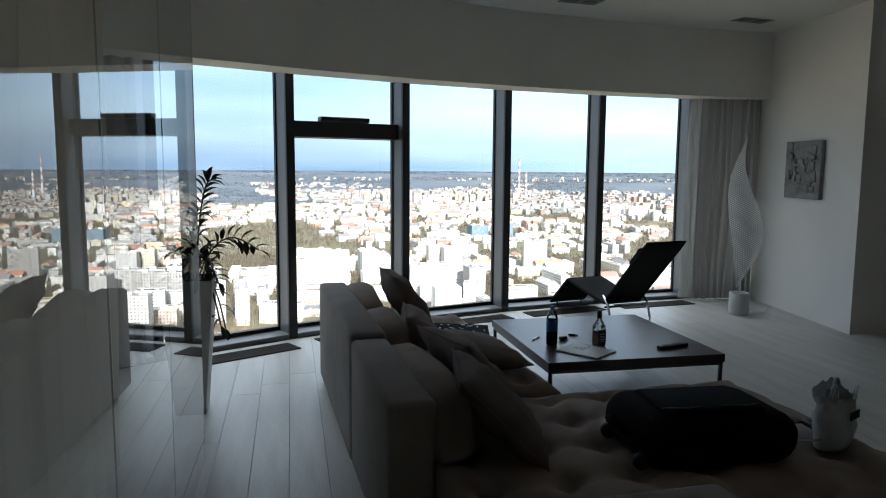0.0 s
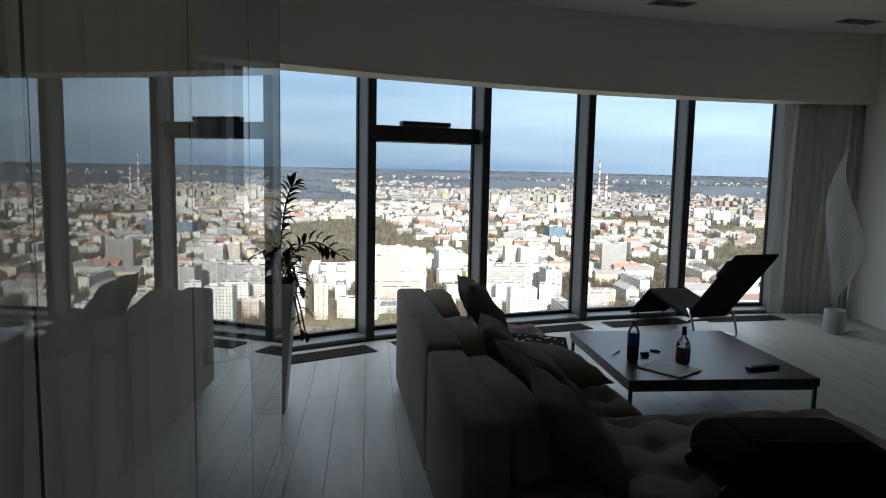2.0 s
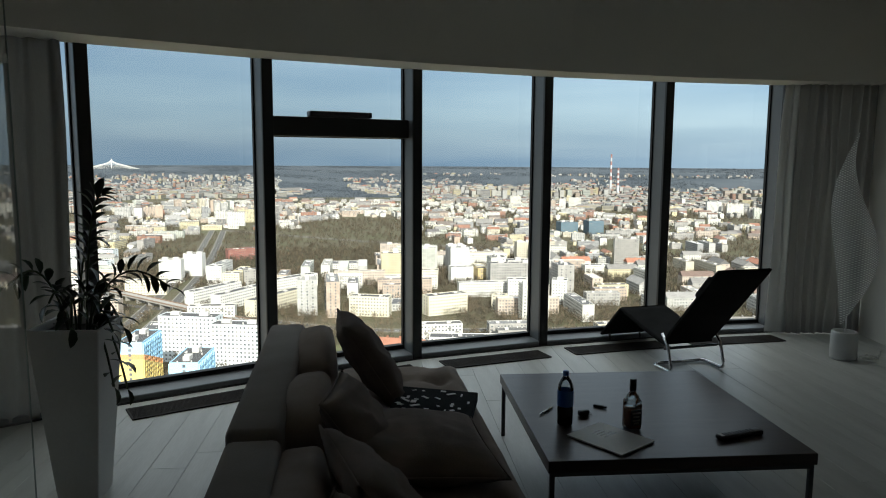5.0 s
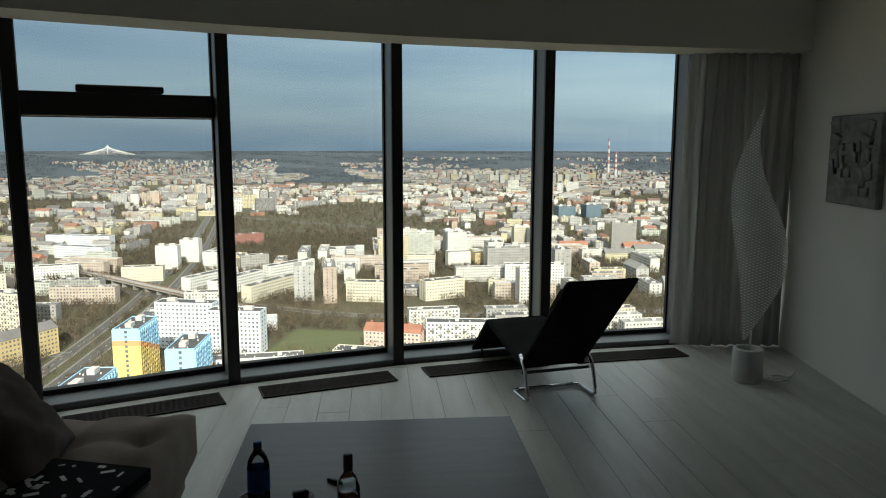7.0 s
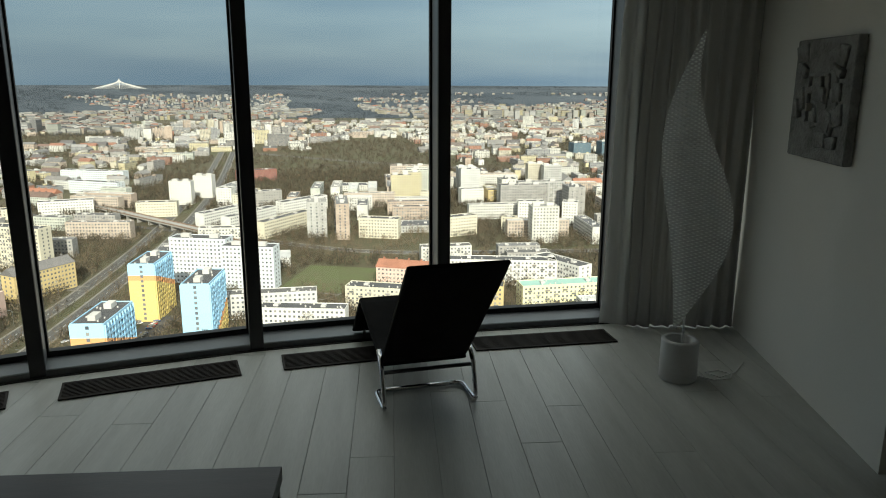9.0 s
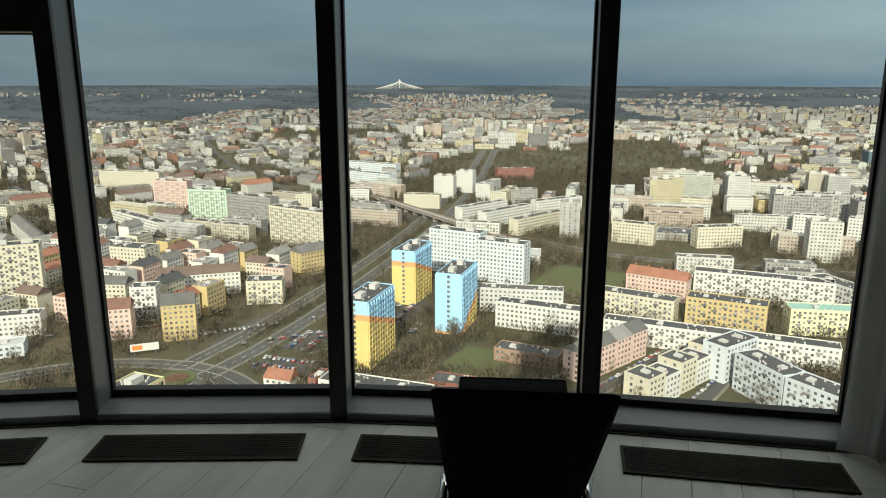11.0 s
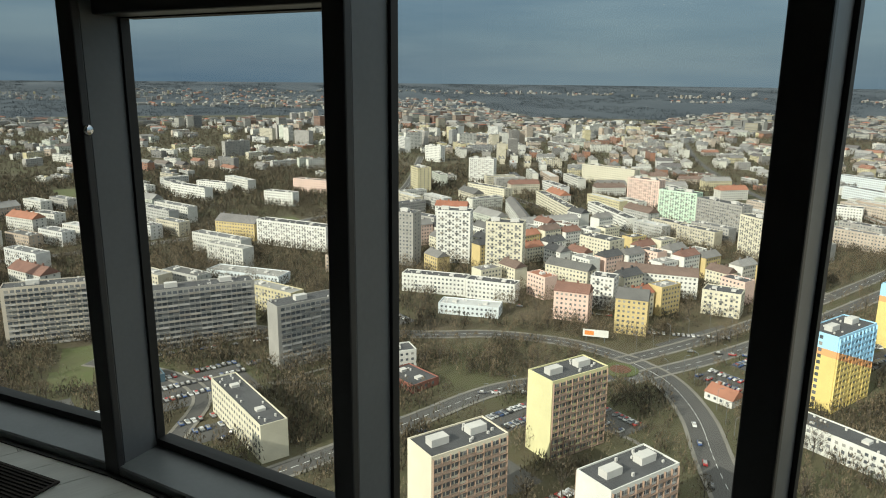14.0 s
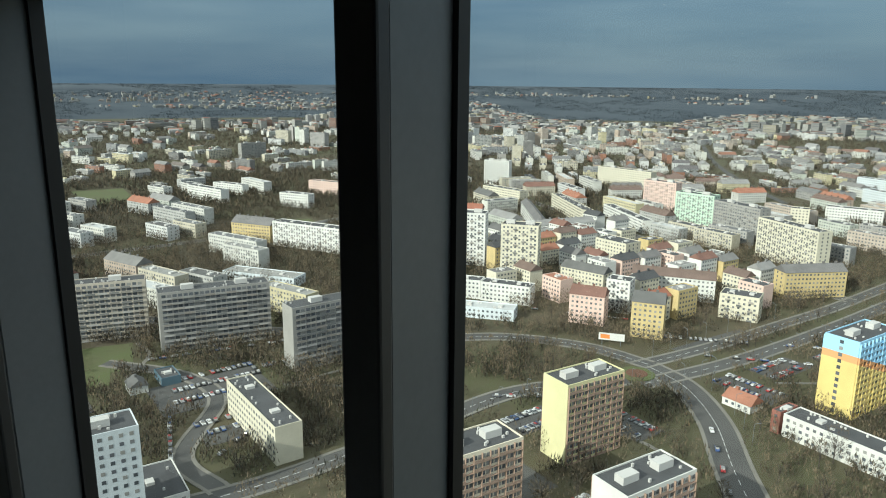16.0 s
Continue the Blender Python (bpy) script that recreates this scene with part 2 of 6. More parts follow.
M_TILE = palette("red_roofs", [(0.30, 0.12, 0.075), (0.20, 0.105, 0.08), (0.34, 0.15, 0.095), (0.16, 0.11, 0.09), (0.20, 0.19, 0.18), (0.13, 0.125, 0.12), (0.26, 0.25, 0.24), (0.17, 0.16, 0.155)])
CITY = [(0.72, 0.70, 0.64), (0.66, 0.60, 0.47), (0.76, 0.75, 0.72), (0.55, 0.54, 0.51), (0.70, 0.62, 0.40), (0.78, 0.76, 0.68), (0.62, 0.52, 0.43), (0.74, 0.72, 0.66), (0.45, 0.43, 0.40), (0.64, 0.66, 0.58), (0.75, 0.73, 0.67), (0.56, 0.45, 0.36)]
CITY = [tuple(0.77 * v for v in c) for c in CITY]
M_CITY = palette("city_render", CITY)
# City render colours darkened to 0.55 to carry the haze of distance.
M_HAZEBLOCK = palette("hazy_far_render", [tuple(0.55 * v for v in c) for c in CITY] + [(0.22, 0.21, 0.20), (0.20, 0.12, 0.09), (0.16, 0.16, 0.16)], island=True)
M_FARCITY = palette("far_city_render", CITY + [(0.35, 0.33, 0.31), (0.30, 0.15, 0.10), (0.28, 0.28, 0.28), (0.20, 0.19, 0.18)], island=True)
M_WIN = palette("far_window_glass", [(0.11, 0.12, 0.135), (0.16, 0.165, 0.17), (0.08, 0.09, 0.10), (0.31, 0.30, 0.28), (0.13, 0.135, 0.15), (0.21, 0.21, 0.21)], island=True, rough=0.25, dirt=0.1)
M_BALC = palette("balcony_panels", [(0.30, 0.29, 0.27), (0.22, 0.215, 0.21), (0.38, 0.35, 0.31), (0.17, 0.17, 0.165), (0.28, 0.25, 0.22), (0.42, 0.40, 0.38)], island=True)
M_TWIG = mat("bare_twigs", (0.165, 0.124, 0.078), (0.095, 0.076, 0.052), rough=1.0, scale=0.2, fine=2.0, rand=0.3)
M_BARK = mat("bark", (0.07, 0.058, 0.048), rough=1.0, scale=0.6, fine=4)
# Bare woods again, with the slate of aerial haze put into their colours.
M_HAZEWOODS = palette("far_woods", [(0.026, 0.038, 0.050), (0.034, 0.044, 0.054), (0.042, 0.048, 0.052), (0.028, 0.040, 0.054)], island=True, rough=1.0)
M_WOODS = palette("bare_woods", [(0.086, 0.067, 0.044), (0.055, 0.045, 0.033), (0.130, 0.098, 0.060), (0.052, 0.054, 0.033), (0.070, 0.055, 0.038)], island=True, rough=1.0)
M_CAR = palette("car_paint", [(0.55, 0.55, 0.56), (0.08, 0.08, 0.09), (0.25, 0.25, 0.26), (0.35, 0.03, 0.03), (0.05, 0.09, 0.22), (0.65, 0.65, 0.64), (0.03, 0.03, 0.03), (0.14, 0.15, 0.16)], rough=0.3, dirt=0.05)
M_TYRE = mat("tyre", (0.02, 0.02, 0.02), rough=0.9)
M_REDB = mat("red_brick_wall", (0.30, 0.12, 0.09), (0.22, 0.09, 0.07), rough=0.9, scale=0.3, fine=3)


def plain(name, c, k=0.82):
    return mat(name, c, tuple(v * k for v in c), rough=0.85, scale=0.12, fine=1.5)


# ---- mesh helpers ----
TURN = 24.9
RA = pose(0, 0, 0, 0, 0, TURN)


class Acc:
    """Collects boxes and prisms into one mesh."""

    def __init__(self):
        self.v, self.f = [], []

    def add(self, v, f):
        k = len(self.v)
        self.v += v
        self.f += [tuple(i + k for i in q) for q in f]

    def box(self, x0, x1, y0, y1, z0, z1, bottom=True):
        v = [(x0, y0, z0), (x1, y0, z0), (x1, y1, z0), (x0, y1, z0), (x0, y0, z1), (x1, y0, z1), (x1, y1, z1), (x0, y1, z1)]
        f = [(4, 5, 6, 7), (0, 1, 5, 4), (1, 2, 6, 5), (2, 3, 7, 6), (3, 0, 4, 7)]
        self.add(v, f + [(3, 2, 1, 0)] if bottom else f)

    def gable(self, x0, x1, y0, y1, z0, h, over=0.4):
        ym = (y0 + y1) / 2
        y0, y1, x0, x1 = y0 - over, y1 + over, x0 - over, x1 + over
        v = [(x0, y0, z0), (x1, y0, z0), (x1, y1, z0), (x0, y1, z0), (x0 + over, ym, z0 + h), (x1 - over, ym, z0 + h)]
        self.add(v, [(0, 1, 5, 4), (2, 3, 4, 5), (1, 2, 5), (3, 0, 4), (3, 2, 1, 0)])

    def mesh(self, name, material):
        me = bpy.data.meshes.new(name)
        me.from_pydata(self.v, [], self.f)
        me.materials.append(material)
        return me


def smooth(me):
    me.polygons.foreach_set("use_smooth", [True] * len(me.polygons))
    return me


def child(name, me, parent, label="", kind=""):
    ob = new(name, me)
    ob.parent = parent
    return tagged(ob, label=label, kind=kind)


def bm_mesh(name, bm, material, shade=False):
    me = bpy.data.meshes.new(name)
    bm.to_mesh(me)
    bm.free()
    me.materials.append(material)
    return smooth(me) if shade else me


def part(name, bm, material, parent, label="", shade=False):
    return child(name, bm_mesh(name, bm, material, shade), parent, label)


def bm_box(x0, x1, y0, y1, z0, z1, bevel=0.0, seg=2, bm=None):
    own = bmesh.new()
    bmesh.ops.create_cube(own, size=1.0)
    for v in own.verts:
        v.co = Vector((x0 + (v.co.x + 0.5) * (x1 - x0), y0 + (v.co.y + 0.5) * (y1 - y0), z0 + (v.co.z + 0.5) * (z1 - z0)))
    if bevel:
        bmesh.ops.bevel(own, geom=own.edges[:], offset=bevel, segments=seg, affect="EDGES", profile=0.5)
    if bm is None:
        return own
    me = bpy.data.meshes.new("tmp")
    own.to_mesh(me)
    own.free()
    bm.from_mesh(me)
    bpy.data.meshes.remove(me)
    return bm


def lathe(profile, seg=24, cap=True, squash=1.0):
    """A turned shape from (radius, height) pairs."""
    bm = bmesh.new()
    rings = []
    for r, z in profile:
        rings.append([bm.verts.new((r * math.cos(2 * math.pi * i / seg), squash * r * math.sin(2 * math.pi * i / seg), z)) for i in range(seg)])
    for a, b in zip(rings, rings[1:]):
        for i in range(seg):
            bm.faces.new((a[i], a[(i + 1) % seg], b[(i + 1) % seg], b[i]))
    if cap:
        bm.faces.new(rings[0][::-1])
        bm.faces.new(rings[-1])
    return bm


def tube(points, r=0.012, seg=8, bm=None):
    """A round bar along a line of points."""
    bm = bm or bmesh.new()
    pts = [Vector(p) for p in points]
    rings = []
    for i, p in enumerate(pts):
        d = (pts[min(i + 1, len(pts) - 1)] - pts[max(i - 1, 0)]).normalized()
        q = d.to_track_quat("Z", "Y")
        rings.append([bm.verts.new(p + q @ Vector((r * math.cos(2 * math.pi * k / seg), r * math.sin(2 * math.pi * k / seg), 0))) for k in range(seg)])
    for a, b in zip(rings, rings[1:]):
        for k in range(seg):
            bm.faces.new((a[k], a[(k + 1) % seg], b[(k + 1) % seg], b[k]))
    bm.faces.new(rings[0][::-1])
    bm.faces.new(rings[-1])
    return bm


def bend(a, b, c, r, n=5):
    """Points that round the corner b between a and c."""
    a, b, c = Vector(a), Vector(b), Vector(c)
    p, q = b + (a - b).normalized() * r, b + (c - b).normalized() * r
    return [p * (1 - t) ** 2 + b * 2 * t * (1 - t) + q * t * t for t in (i / n for i in range(n + 1))]


def thing(name, a, b, z, rz, label, category, group=""):
    """An Empty in the room's own axes (a across, b towards the windows)."""
    ob = new(name)
    ob.matrix_world = RA @ pose(a, b, z, 0, 0, rz)
    return tagged(ob, label, category, group)


def structure(name, me, label, parent=None):
    ob = new(name, me)
    if parent is None:
        ob.matrix_world = RA
    else:
        ob.parent = parent
    return tagged(ob, label, kind="structure")

# ---- the room: facade line ----
SOFFIT, CEIL = 2.405, 3.15
HEAD = {-5: 50.5, -4: 45.0, -3: 39.5, -2: 34.0, -1: 28.5, 0: 23.0, 1: 17.5, 2: 12.0, 3: 6.5, 4: 1.0}   # pane that starts at node i
NODE = {2: Vector((2.88, 7.786))}


def along(deg, d=1.0):
    return Vector((math.cos(radians(deg)), math.sin(radians(deg)))) * d


PITCH = 1.25
for i in (2, 3, 4):
    NODE[i + 1] = NODE[i] + along(HEAD[i], PITCH)
for i in (1, 0, -1, -2, -3, -4, -5):
    NODE[i] = NODE[i + 1] - along(HEAD[i], PITCH)


def node_turn(i):
    hs = [HEAD[k] for k in (i - 1, i) if k in HEAD]
    return sum(hs) / len(hs)


def inset(i, d):
    """The point d metres inside the glass line at node i."""
    return NODE[i] + along(node_turn(i) - 90, d)


def facade_b(a, d=0.0):
    """How far the glass line lies ahead at a."""
    ks = sorted(NODE)
    for k, m in zip(ks, ks[1:]):
        p, q = inset(k, d), inset(m, d)
        if p.x <= a <= q.x:
            return p.y + (q.y - p.y) * (a - p.x) / (q.x - p.x)
    return inset(ks[0], d).y if a < NODE[ks[0]].x else inset(ks[-1], d).y


def prism(poly, z0, z1):
    acc = Acc()
    n = len(poly)
    acc.add([(p[0], p[1], z0) for p in poly] + [(p[0], p[1], z1) for p in poly],
            [tuple(range(n))[::-1], tuple(range(n, 2 * n))] + [(i, (i + 1) % n, n + (i + 1) % n, n + i) for i in range(n)])
    return acc


LEFT, RIGHT, BACK = -4.2, 9.0, -3.0
KS = sorted(NODE)
outer = [inset(k, -0.05) for k in KS]
floor_poly = [(LEFT, BACK), (RIGHT, BACK), (RIGHT, outer[-1].y)] + [tuple(p) for p in outer[::-1]] + [(LEFT, outer[0].y)]
floor = structure("floor", prism(floor_poly, -0.30, -0.012).mesh("floor", M_PAVE), "pale whitewashed wide oak plank floor, worn")
structure("ceiling", prism(floor_poly, CEIL, CEIL + 0.25).mesh("ceiling", M_CEIL), "white painted flat ceiling")


def bulkhead():
    acc = Acc()
    n = len(KS)
    rails = [(0.22, CEIL), (0.22, SOFFIT), (0.62, SOFFIT), (0.62, CEIL)]
    acc.add([(inset(k, d).x, inset(k, d).y, z) for d, z in rails for k in KS], [(r * n + i, r * n + i + 1, r * n + n + i + 1, r * n + n + i) for r in range(3) for i in range(n - 1)])
    return structure("ceiling_bulkhead", acc.mesh("bulkhead", M_WALL), "white painted bulkhead curving along the windows")


bulkhead()


def wall(name, x0, x1, y0, y1, z0=0.0, z1=CEIL, label="white painted plaster wall"):
    return structure(name, bm_mesh(name, bm_box(x0, x1, y0, y1, z0, z1, 0.006, 1), M_WALL), label)


structure("wall_east", prism([(5.91, 5.89), (RIGHT, 5.89), (RIGHT, 8.9), (6.31, 8.9)], -0.012, CEIL).mesh("wall_east", M_WALL), "white painted plaster wall")
wall("wall_far_east", RIGHT, RIGHT + 0.25, BACK - 0.25, 8.9)
wall("wall_back", LEFT, RIGHT, BACK - 0.25, BACK)
wall("wall_west", LEFT - 0.25, LEFT, BACK, 3.6)
structure("window_head", prism([tuple(inset(k, 0.2)) for k in KS] + [tuple(inset(k, -0.08)) for k in KS[::-1]], 2.72, CEIL).mesh("window_head", M_FRAME), "dark metal window head above the glass")


def window(i):
    """One bay of the curved glass front, from node i to the next."""
    p, h = NODE[i], HEAD[i]
    root = structure(f"window_{i + 6}", None, "full-height glazed bay in dark aluminium frame")
    root.matrix_world = RA @ pose(p.x, p.y, 0, 0, 0, h)
    e, L = 0.046, PITCH
    vent = i == 0
    z0, z1 = 0.045, 2.74
    if vent:
        spans = [(z0, 1.93), (1.93, z1)]
    else:
        spans = [(z0, z1)]
    for lo, hi in spans:
        acc = Acc()
        w = 0.028 if not vent else 0.034
        acc.box(e - 0.008, e + 0.004, -w, 0.006, lo, hi)
        acc.box(L - e - 0.004, L - e + 0.008, -w, 0.006, lo, hi)
        acc.box(e + 0.004, L - e - 0.004, -w, 0.03, lo, lo + (0.035 if lo < 1 else 0.07))
        acc.box(e + 0.004, L - e - 0.004, -w, 0.03, hi - (0.08 if vent and hi < 2.5 else 0.03), hi)
        child("window_frame", acc.mesh("window_frame", M_GASKET), root)
        g = Acc()
        g.add([(e - 0.01, 0, lo + 0.01), (L - e + 0.01, 0, lo + 0.01), (L - e + 0.01, 0, hi - 0.01), (e - 0.01, 0, hi - 0.01)], [(0, 1, 2, 3)])
        pane = child("pane", g.mesh("pane", M_PANE), root, "clear glass pane")
        pane.visible_shadow = False
    if vent:
        child("transom", bm_mesh("transom", bm_box(0.053, L - 0.053, -0.16, 0.032, 1.855, 2.003, 0.008, 2), M_FRAME), root, "deep dark aluminium transom")
        child("opener", bm_mesh("opener", bm_box(0.36, 0.88, -0.15, -0.06, 2.006, 2.053, 0.012, 2), M_STEEL), root, "long grey window opener box")
    child("window_sill", bm_mesh("window_sill", bm_box(0.0, L, -0.235, 0.02, 0.0, 0.042, 0.006, 1), M_SILL), root, "low grey metal sill")
    child("sill_joint", bm_mesh("sill_joint", bm_box(0.0, L, -0.262, -0.237, 0.0, 0.006), M_GASKET), root)
    return root


for i in KS[:-1]:
    window(i)


def mullion(i):
    p = NODE[i]
    root = structure(f"mullion_{i + 6}", None, "deep aluminium mullion coloured grey where sky-lit and black where unlit")
    root.matrix_world = RA @ pose(p.x, p.y, 0, 0, 0, node_turn(i))
    # Flanks coloured lighter for the sky on them, front dark for the unlit side.
    child("body", bm_mesh("body", bm_box(-0.036, 0.036, -0.205, 0.004, 0.0, 2.76, 0.004, 1), M_FLANK), root)
    child("front_cap", bm_mesh("front_cap", bm_box(-0.042, 0.042, -0.242, -0.207, 0.0, 2.76, 0.006, 2), M_FRAME), root)
    acc = Acc()
    acc.box(-0.041, -0.037, -0.03, 0.006, 0.04, 2.74)
    acc.box(0.037, 0.041, -0.03, 0.006, 0.04, 2.74)
    child("seal", acc.mesh("seal", M_GASKET), root)
    if i == 0:
        k = child("knob", bm_mesh("knob", lathe([(0.012, 0), (0.020, 0.002), (0.020, 0.010), (0.015, 0.013), (0.0, 0.013)], 16), M_CHROME, True), root, "small round metal knob")
        k.matrix_local = pose(0.041, -0.222, 1.437, 0, 90, 0)
    return root


for i in KS[:-1]:
    mullion(i)


def floor_grille(i):
    p = (NODE[i] + NODE[i + 1]) / 2 + along(HEAD[i] - 90, 0.50)
    t = thing("floor_grille", p.x, p.y, 0.0, HEAD[i], "dark slatted convector grille set in the floor below a window", "floor grille", "grilles along the windows")
    # Near-black sheet on the floor, painted as the shade between the slats.
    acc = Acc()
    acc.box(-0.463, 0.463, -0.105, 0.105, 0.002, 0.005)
    child("pit", acc.mesh("pit", M_PIT_SHADE), t)
    acc = Acc()
    for x0, x1, y0, y1 in ((-0.475, 0.475, -0.118, -0.105), (-0.475, 0.475, 0.105, 0.118), (-0.475, -0.463, -0.105, 0.105), (0.463, 0.475, -0.105, 0.105)):
        acc.box(x0, x1, y0, y1, 0.001, 0.010)
    child("rim", acc.mesh("rim", M_GRILLE), t)
    sl = Acc()
    sl.box(-0.463, 0.463, -0.0045, 0.0045, 0.005, 0.010)
    me = sl.mesh("slat", M_GRILLE)
    for k in range(11):
        s = child("slat", me, t)
        s.location = (0, -0.0955 + 0.0191 * k, 0)


for i in range(-1, 4):
    floor_grille(i)

# ---- glass partition ----
PARTITION = RA @ pose(0.151, 3.97, 0, 0, 0, -0.5)
for k in range(6):
    y1 = -0.93 * k
    acc = Acc()
    acc.add([(0, y1 - 0.926, 0.004), (0, y1, 0.004), (0, y1, CEIL - 0.004), (0, y1 - 0.926, CEIL - 0.004)], [(0, 1, 2, 3)])
    pt = structure(f"glass_partition_{k + 1}", acc.mesh("partition_pane", M_PART), "clear frameless glass partition panel, floor to ceiling")
    pt.matrix_world = PARTITION
    pt.visible_shadow = False
    ed = Acc()
    ed.box(-0.005, -0.0005, y1 - 0.004, y1, 0.004, CEIL - 0.004)
    child("glass_edge", ed.mesh("glass_edge", M_EDGE), pt, "pale green polished glass edge")


def drape(name, a0, b0, a1, b1, z0, z1, folds, depth, material, label, seed, flare=0.0):
    """A hanging cloth with uneven folds between two points."""
    rnd = random.Random(seed)
    t = new(name)
    d = Vector((a1 - a0, b1 - b0))
    L = d.length
    t.matrix_world = RA @ pose(a0, b0, 0, 0, 0, math.degrees(math.atan2(d.y, d.x)))
    tagged(t, label, "curtain")
    nx, nz = folds * 8, 14
    ph = [rnd.uniform(0.75, 1.25) for _ in range(folds + 1)]
    am = [rnd.uniform(0.55, 1.2) for _ in range(folds + 1)]
    bm = bmesh.new()
    rows = []
    for j in range(nz + 1):
        w = j / nz
        row = []
        for i in range(nx + 1):
            u = i / nx
            k = u * folds
            c = int(min(k, folds - 1))
            f = k - c
            amp = am[c] * (1 - f) + am[c + 1] * f
            y = depth * amp * math.sin(2 * math.pi * (k + 0.12 * math.sin(5 * k + ph[c]))) * (1.0 - 0.35 * (1 - w))
            y += 0.012 * math.sin(9 * w + 3 * k)
            row.append(bm.verts.new((u * L + 0.01 * math.sin(7 * w + k) + flare * (1 - w) * (u - 1.0), y, z0 + w * (z1 - z0))))
        rows.append(row)
    for a, b in zip(rows, rows[1:]):
        for i in range(nx):
            bm.faces.new((a[i], a[i + 1], b[i + 1], b[i]))
    bmesh.ops.solidify(bm, geom=bm.faces[:], thickness=0.006)
    part("cloth", bm, material, t, shade=True)
    part("hem", bm_box(0, L, -0.012, 0.012, z1 - 0.03, z1 - 0.004, 0.004, 1), material, t)
    return t


drape("curtain", 5.43, 7.86, 6.16, 7.80, 0.006, 2.60, 9, 0.040, M_CURTAIN, "grey linen curtain drawn back in soft folds beside the window", 3, 0.04)
drape("sheer_curtain", 5.31, 7.90, 5.43, 7.88, 0.008, 2.60, 2, 0.022, M_VOILE, "white sheer curtain gathered between the window and the linen curtain", 12, 0.07)
drape("curtain", -1.55, 5.56, -0.52, 6.02, 0.012, 2.60, 9, 0.055, M_CURTAIN, "grey linen curtain drawn back beside the glass partition", 5)
drape("drape", -0.50, -2.6, -0.30, 4.02, 0.012, 3.12, 24, 0.06, M_SHEER, "long beige drape hanging behind the glass partition", 8)


def spot_fitting(a, b):
    t = thing("ceiling_spotlight", a, b, CEIL, 8, "dark recessed twin spotlight, switched off, in the white ceiling", "ceiling light", "ceiling spotlights")
    part("frame", bm_box(-0.20, 0.20, -0.10, 0.10, -0.006, 0.0, 0.002, 1), M_FLANK, t)
    for s in (-0.095, 0.095):
        o = part("lamp", lathe([(0.070, -0.012), (0.070, -0.006), (0.045, -0.007), (0.040, -0.011)], 20), M_STEEL, t)
        o.location = (s, 0, 0)


spot_fitting(3.34, 6.60)
spot_fitting(5.45, 7.02)


def wall_relief():
    t = thing("wall_relief", 6.027, 6.79, 1.58, -7.6, "square grey rough stone relief panel hung on a white wall", "wall art")
    part("panel", bm_box(-0.045, 0.0, -0.33, 0.33, -0.305, 0.305, 0.006, 1), M_STONE, t)
    rnd = random.Random(11)
    for k in range(22):
        y, z = rnd.uniform(-0.24, 0.24), rnd.uniform(-0.23, 0.23)
        w, h = rnd.uniform(0.05, 0.13), rnd.uniform(0.04, 0.13)
        bm = bm_box(-0.052 - rnd.uniform(0.002, 0.022), -0.04, -w / 2, w / 2, -h / 2, h / 2, 0.005, 1)
        for v in bm.verts:
            v.co += noise.noise_vector(v.co * 9 + Vector((k, 0, 0))) * 0.012
        o = part("shard", bm, M_STONE, t)
        o.matrix_local = pose(0, max(-0.25, min(0.25, y)), z, rnd.uniform(-25, 25), 0, 0)
    for y0, y1, z0, z1 in ((-0.11, 0.11, 0.115, 0.13), (-0.11, 0.11, -0.13, -0.115), (-0.12, -0.105, -0.12, 0.12), (0.105, 0.12, -0.12, 0.12)):
        part("square_rim", bm_box(-0.062, -0.04, y0, y1, z0, z1, 0.003, 1), M_STONE, t)
    part("tag", bm_box(-0.078, -0.05, 0.06, 0.085, -0.06, -0.02, 0.003, 1), M_CREAM, t, "small pale chip")


wall_relief()

# ---- sofa ----


def tufted(x0, x1, y0, y1, z0, z1, step=0.30, deep=0.05, edge=0.05):
    """A buttoned seat cushion with rounded edges."""
    nx, ny = max(8, int((x1 - x0) / 0.04)), max(8, int((y1 - y0) / 0.04))
    bm = bmesh.new()
    top = []
    for j in range(ny + 1):
        row = []
        for i in range(nx + 1):
            x, y = x0 + (x1 - x0) * i / nx, y0 + (y1 - y0) * j / ny
            m = min(x - x0, x1 - x, y - y0, y1 - y)
            drop = edge * (1 - min(1, m / 0.09)) ** 2
            gx, gy = ((x - x0) / step) % 1 - 0.5, ((y - y0) / step) % 1 - 0.5
            r = math.hypot(gx, gy)
            seam = 0.45 * math.exp(-(min(abs(gx), abs(gy)) / 0.10) ** 2)
            dim = deep * (math.exp(-(r / 0.22) ** 2) + 0.6 * seam) * min(1, m / 0.12)
            wr = 0.008 * noise.noise(Vector((x * 6, y * 6, 1.7)))
            row.append(bm.verts.new((x, y, z1 - drop - dim + wr)))
        top.append(row)
    for a, b in zip(top, top[1:]):
        for i in range(nx):
            bm.faces.new((a[i], a[i + 1], b[i + 1], b[i]))
    rim = [top[0][i] for i in range(nx + 1)] + [top[j][nx] for j in range(1, ny + 1)] + [top[ny][i] for i in range(nx - 1, -1, -1)] + [top[j][0] for j in range(ny - 1, 0, -1)]
    low = [bm.verts.new((v.co.x, v.co.y, z0)) for v in rim]
    n = len(rim)
    for i in range(n):
        bm.faces.new((rim[(i + 1) % n], rim[i], low[i], low[(i + 1) % n]))
    bm.faces.new(low)
    return bm


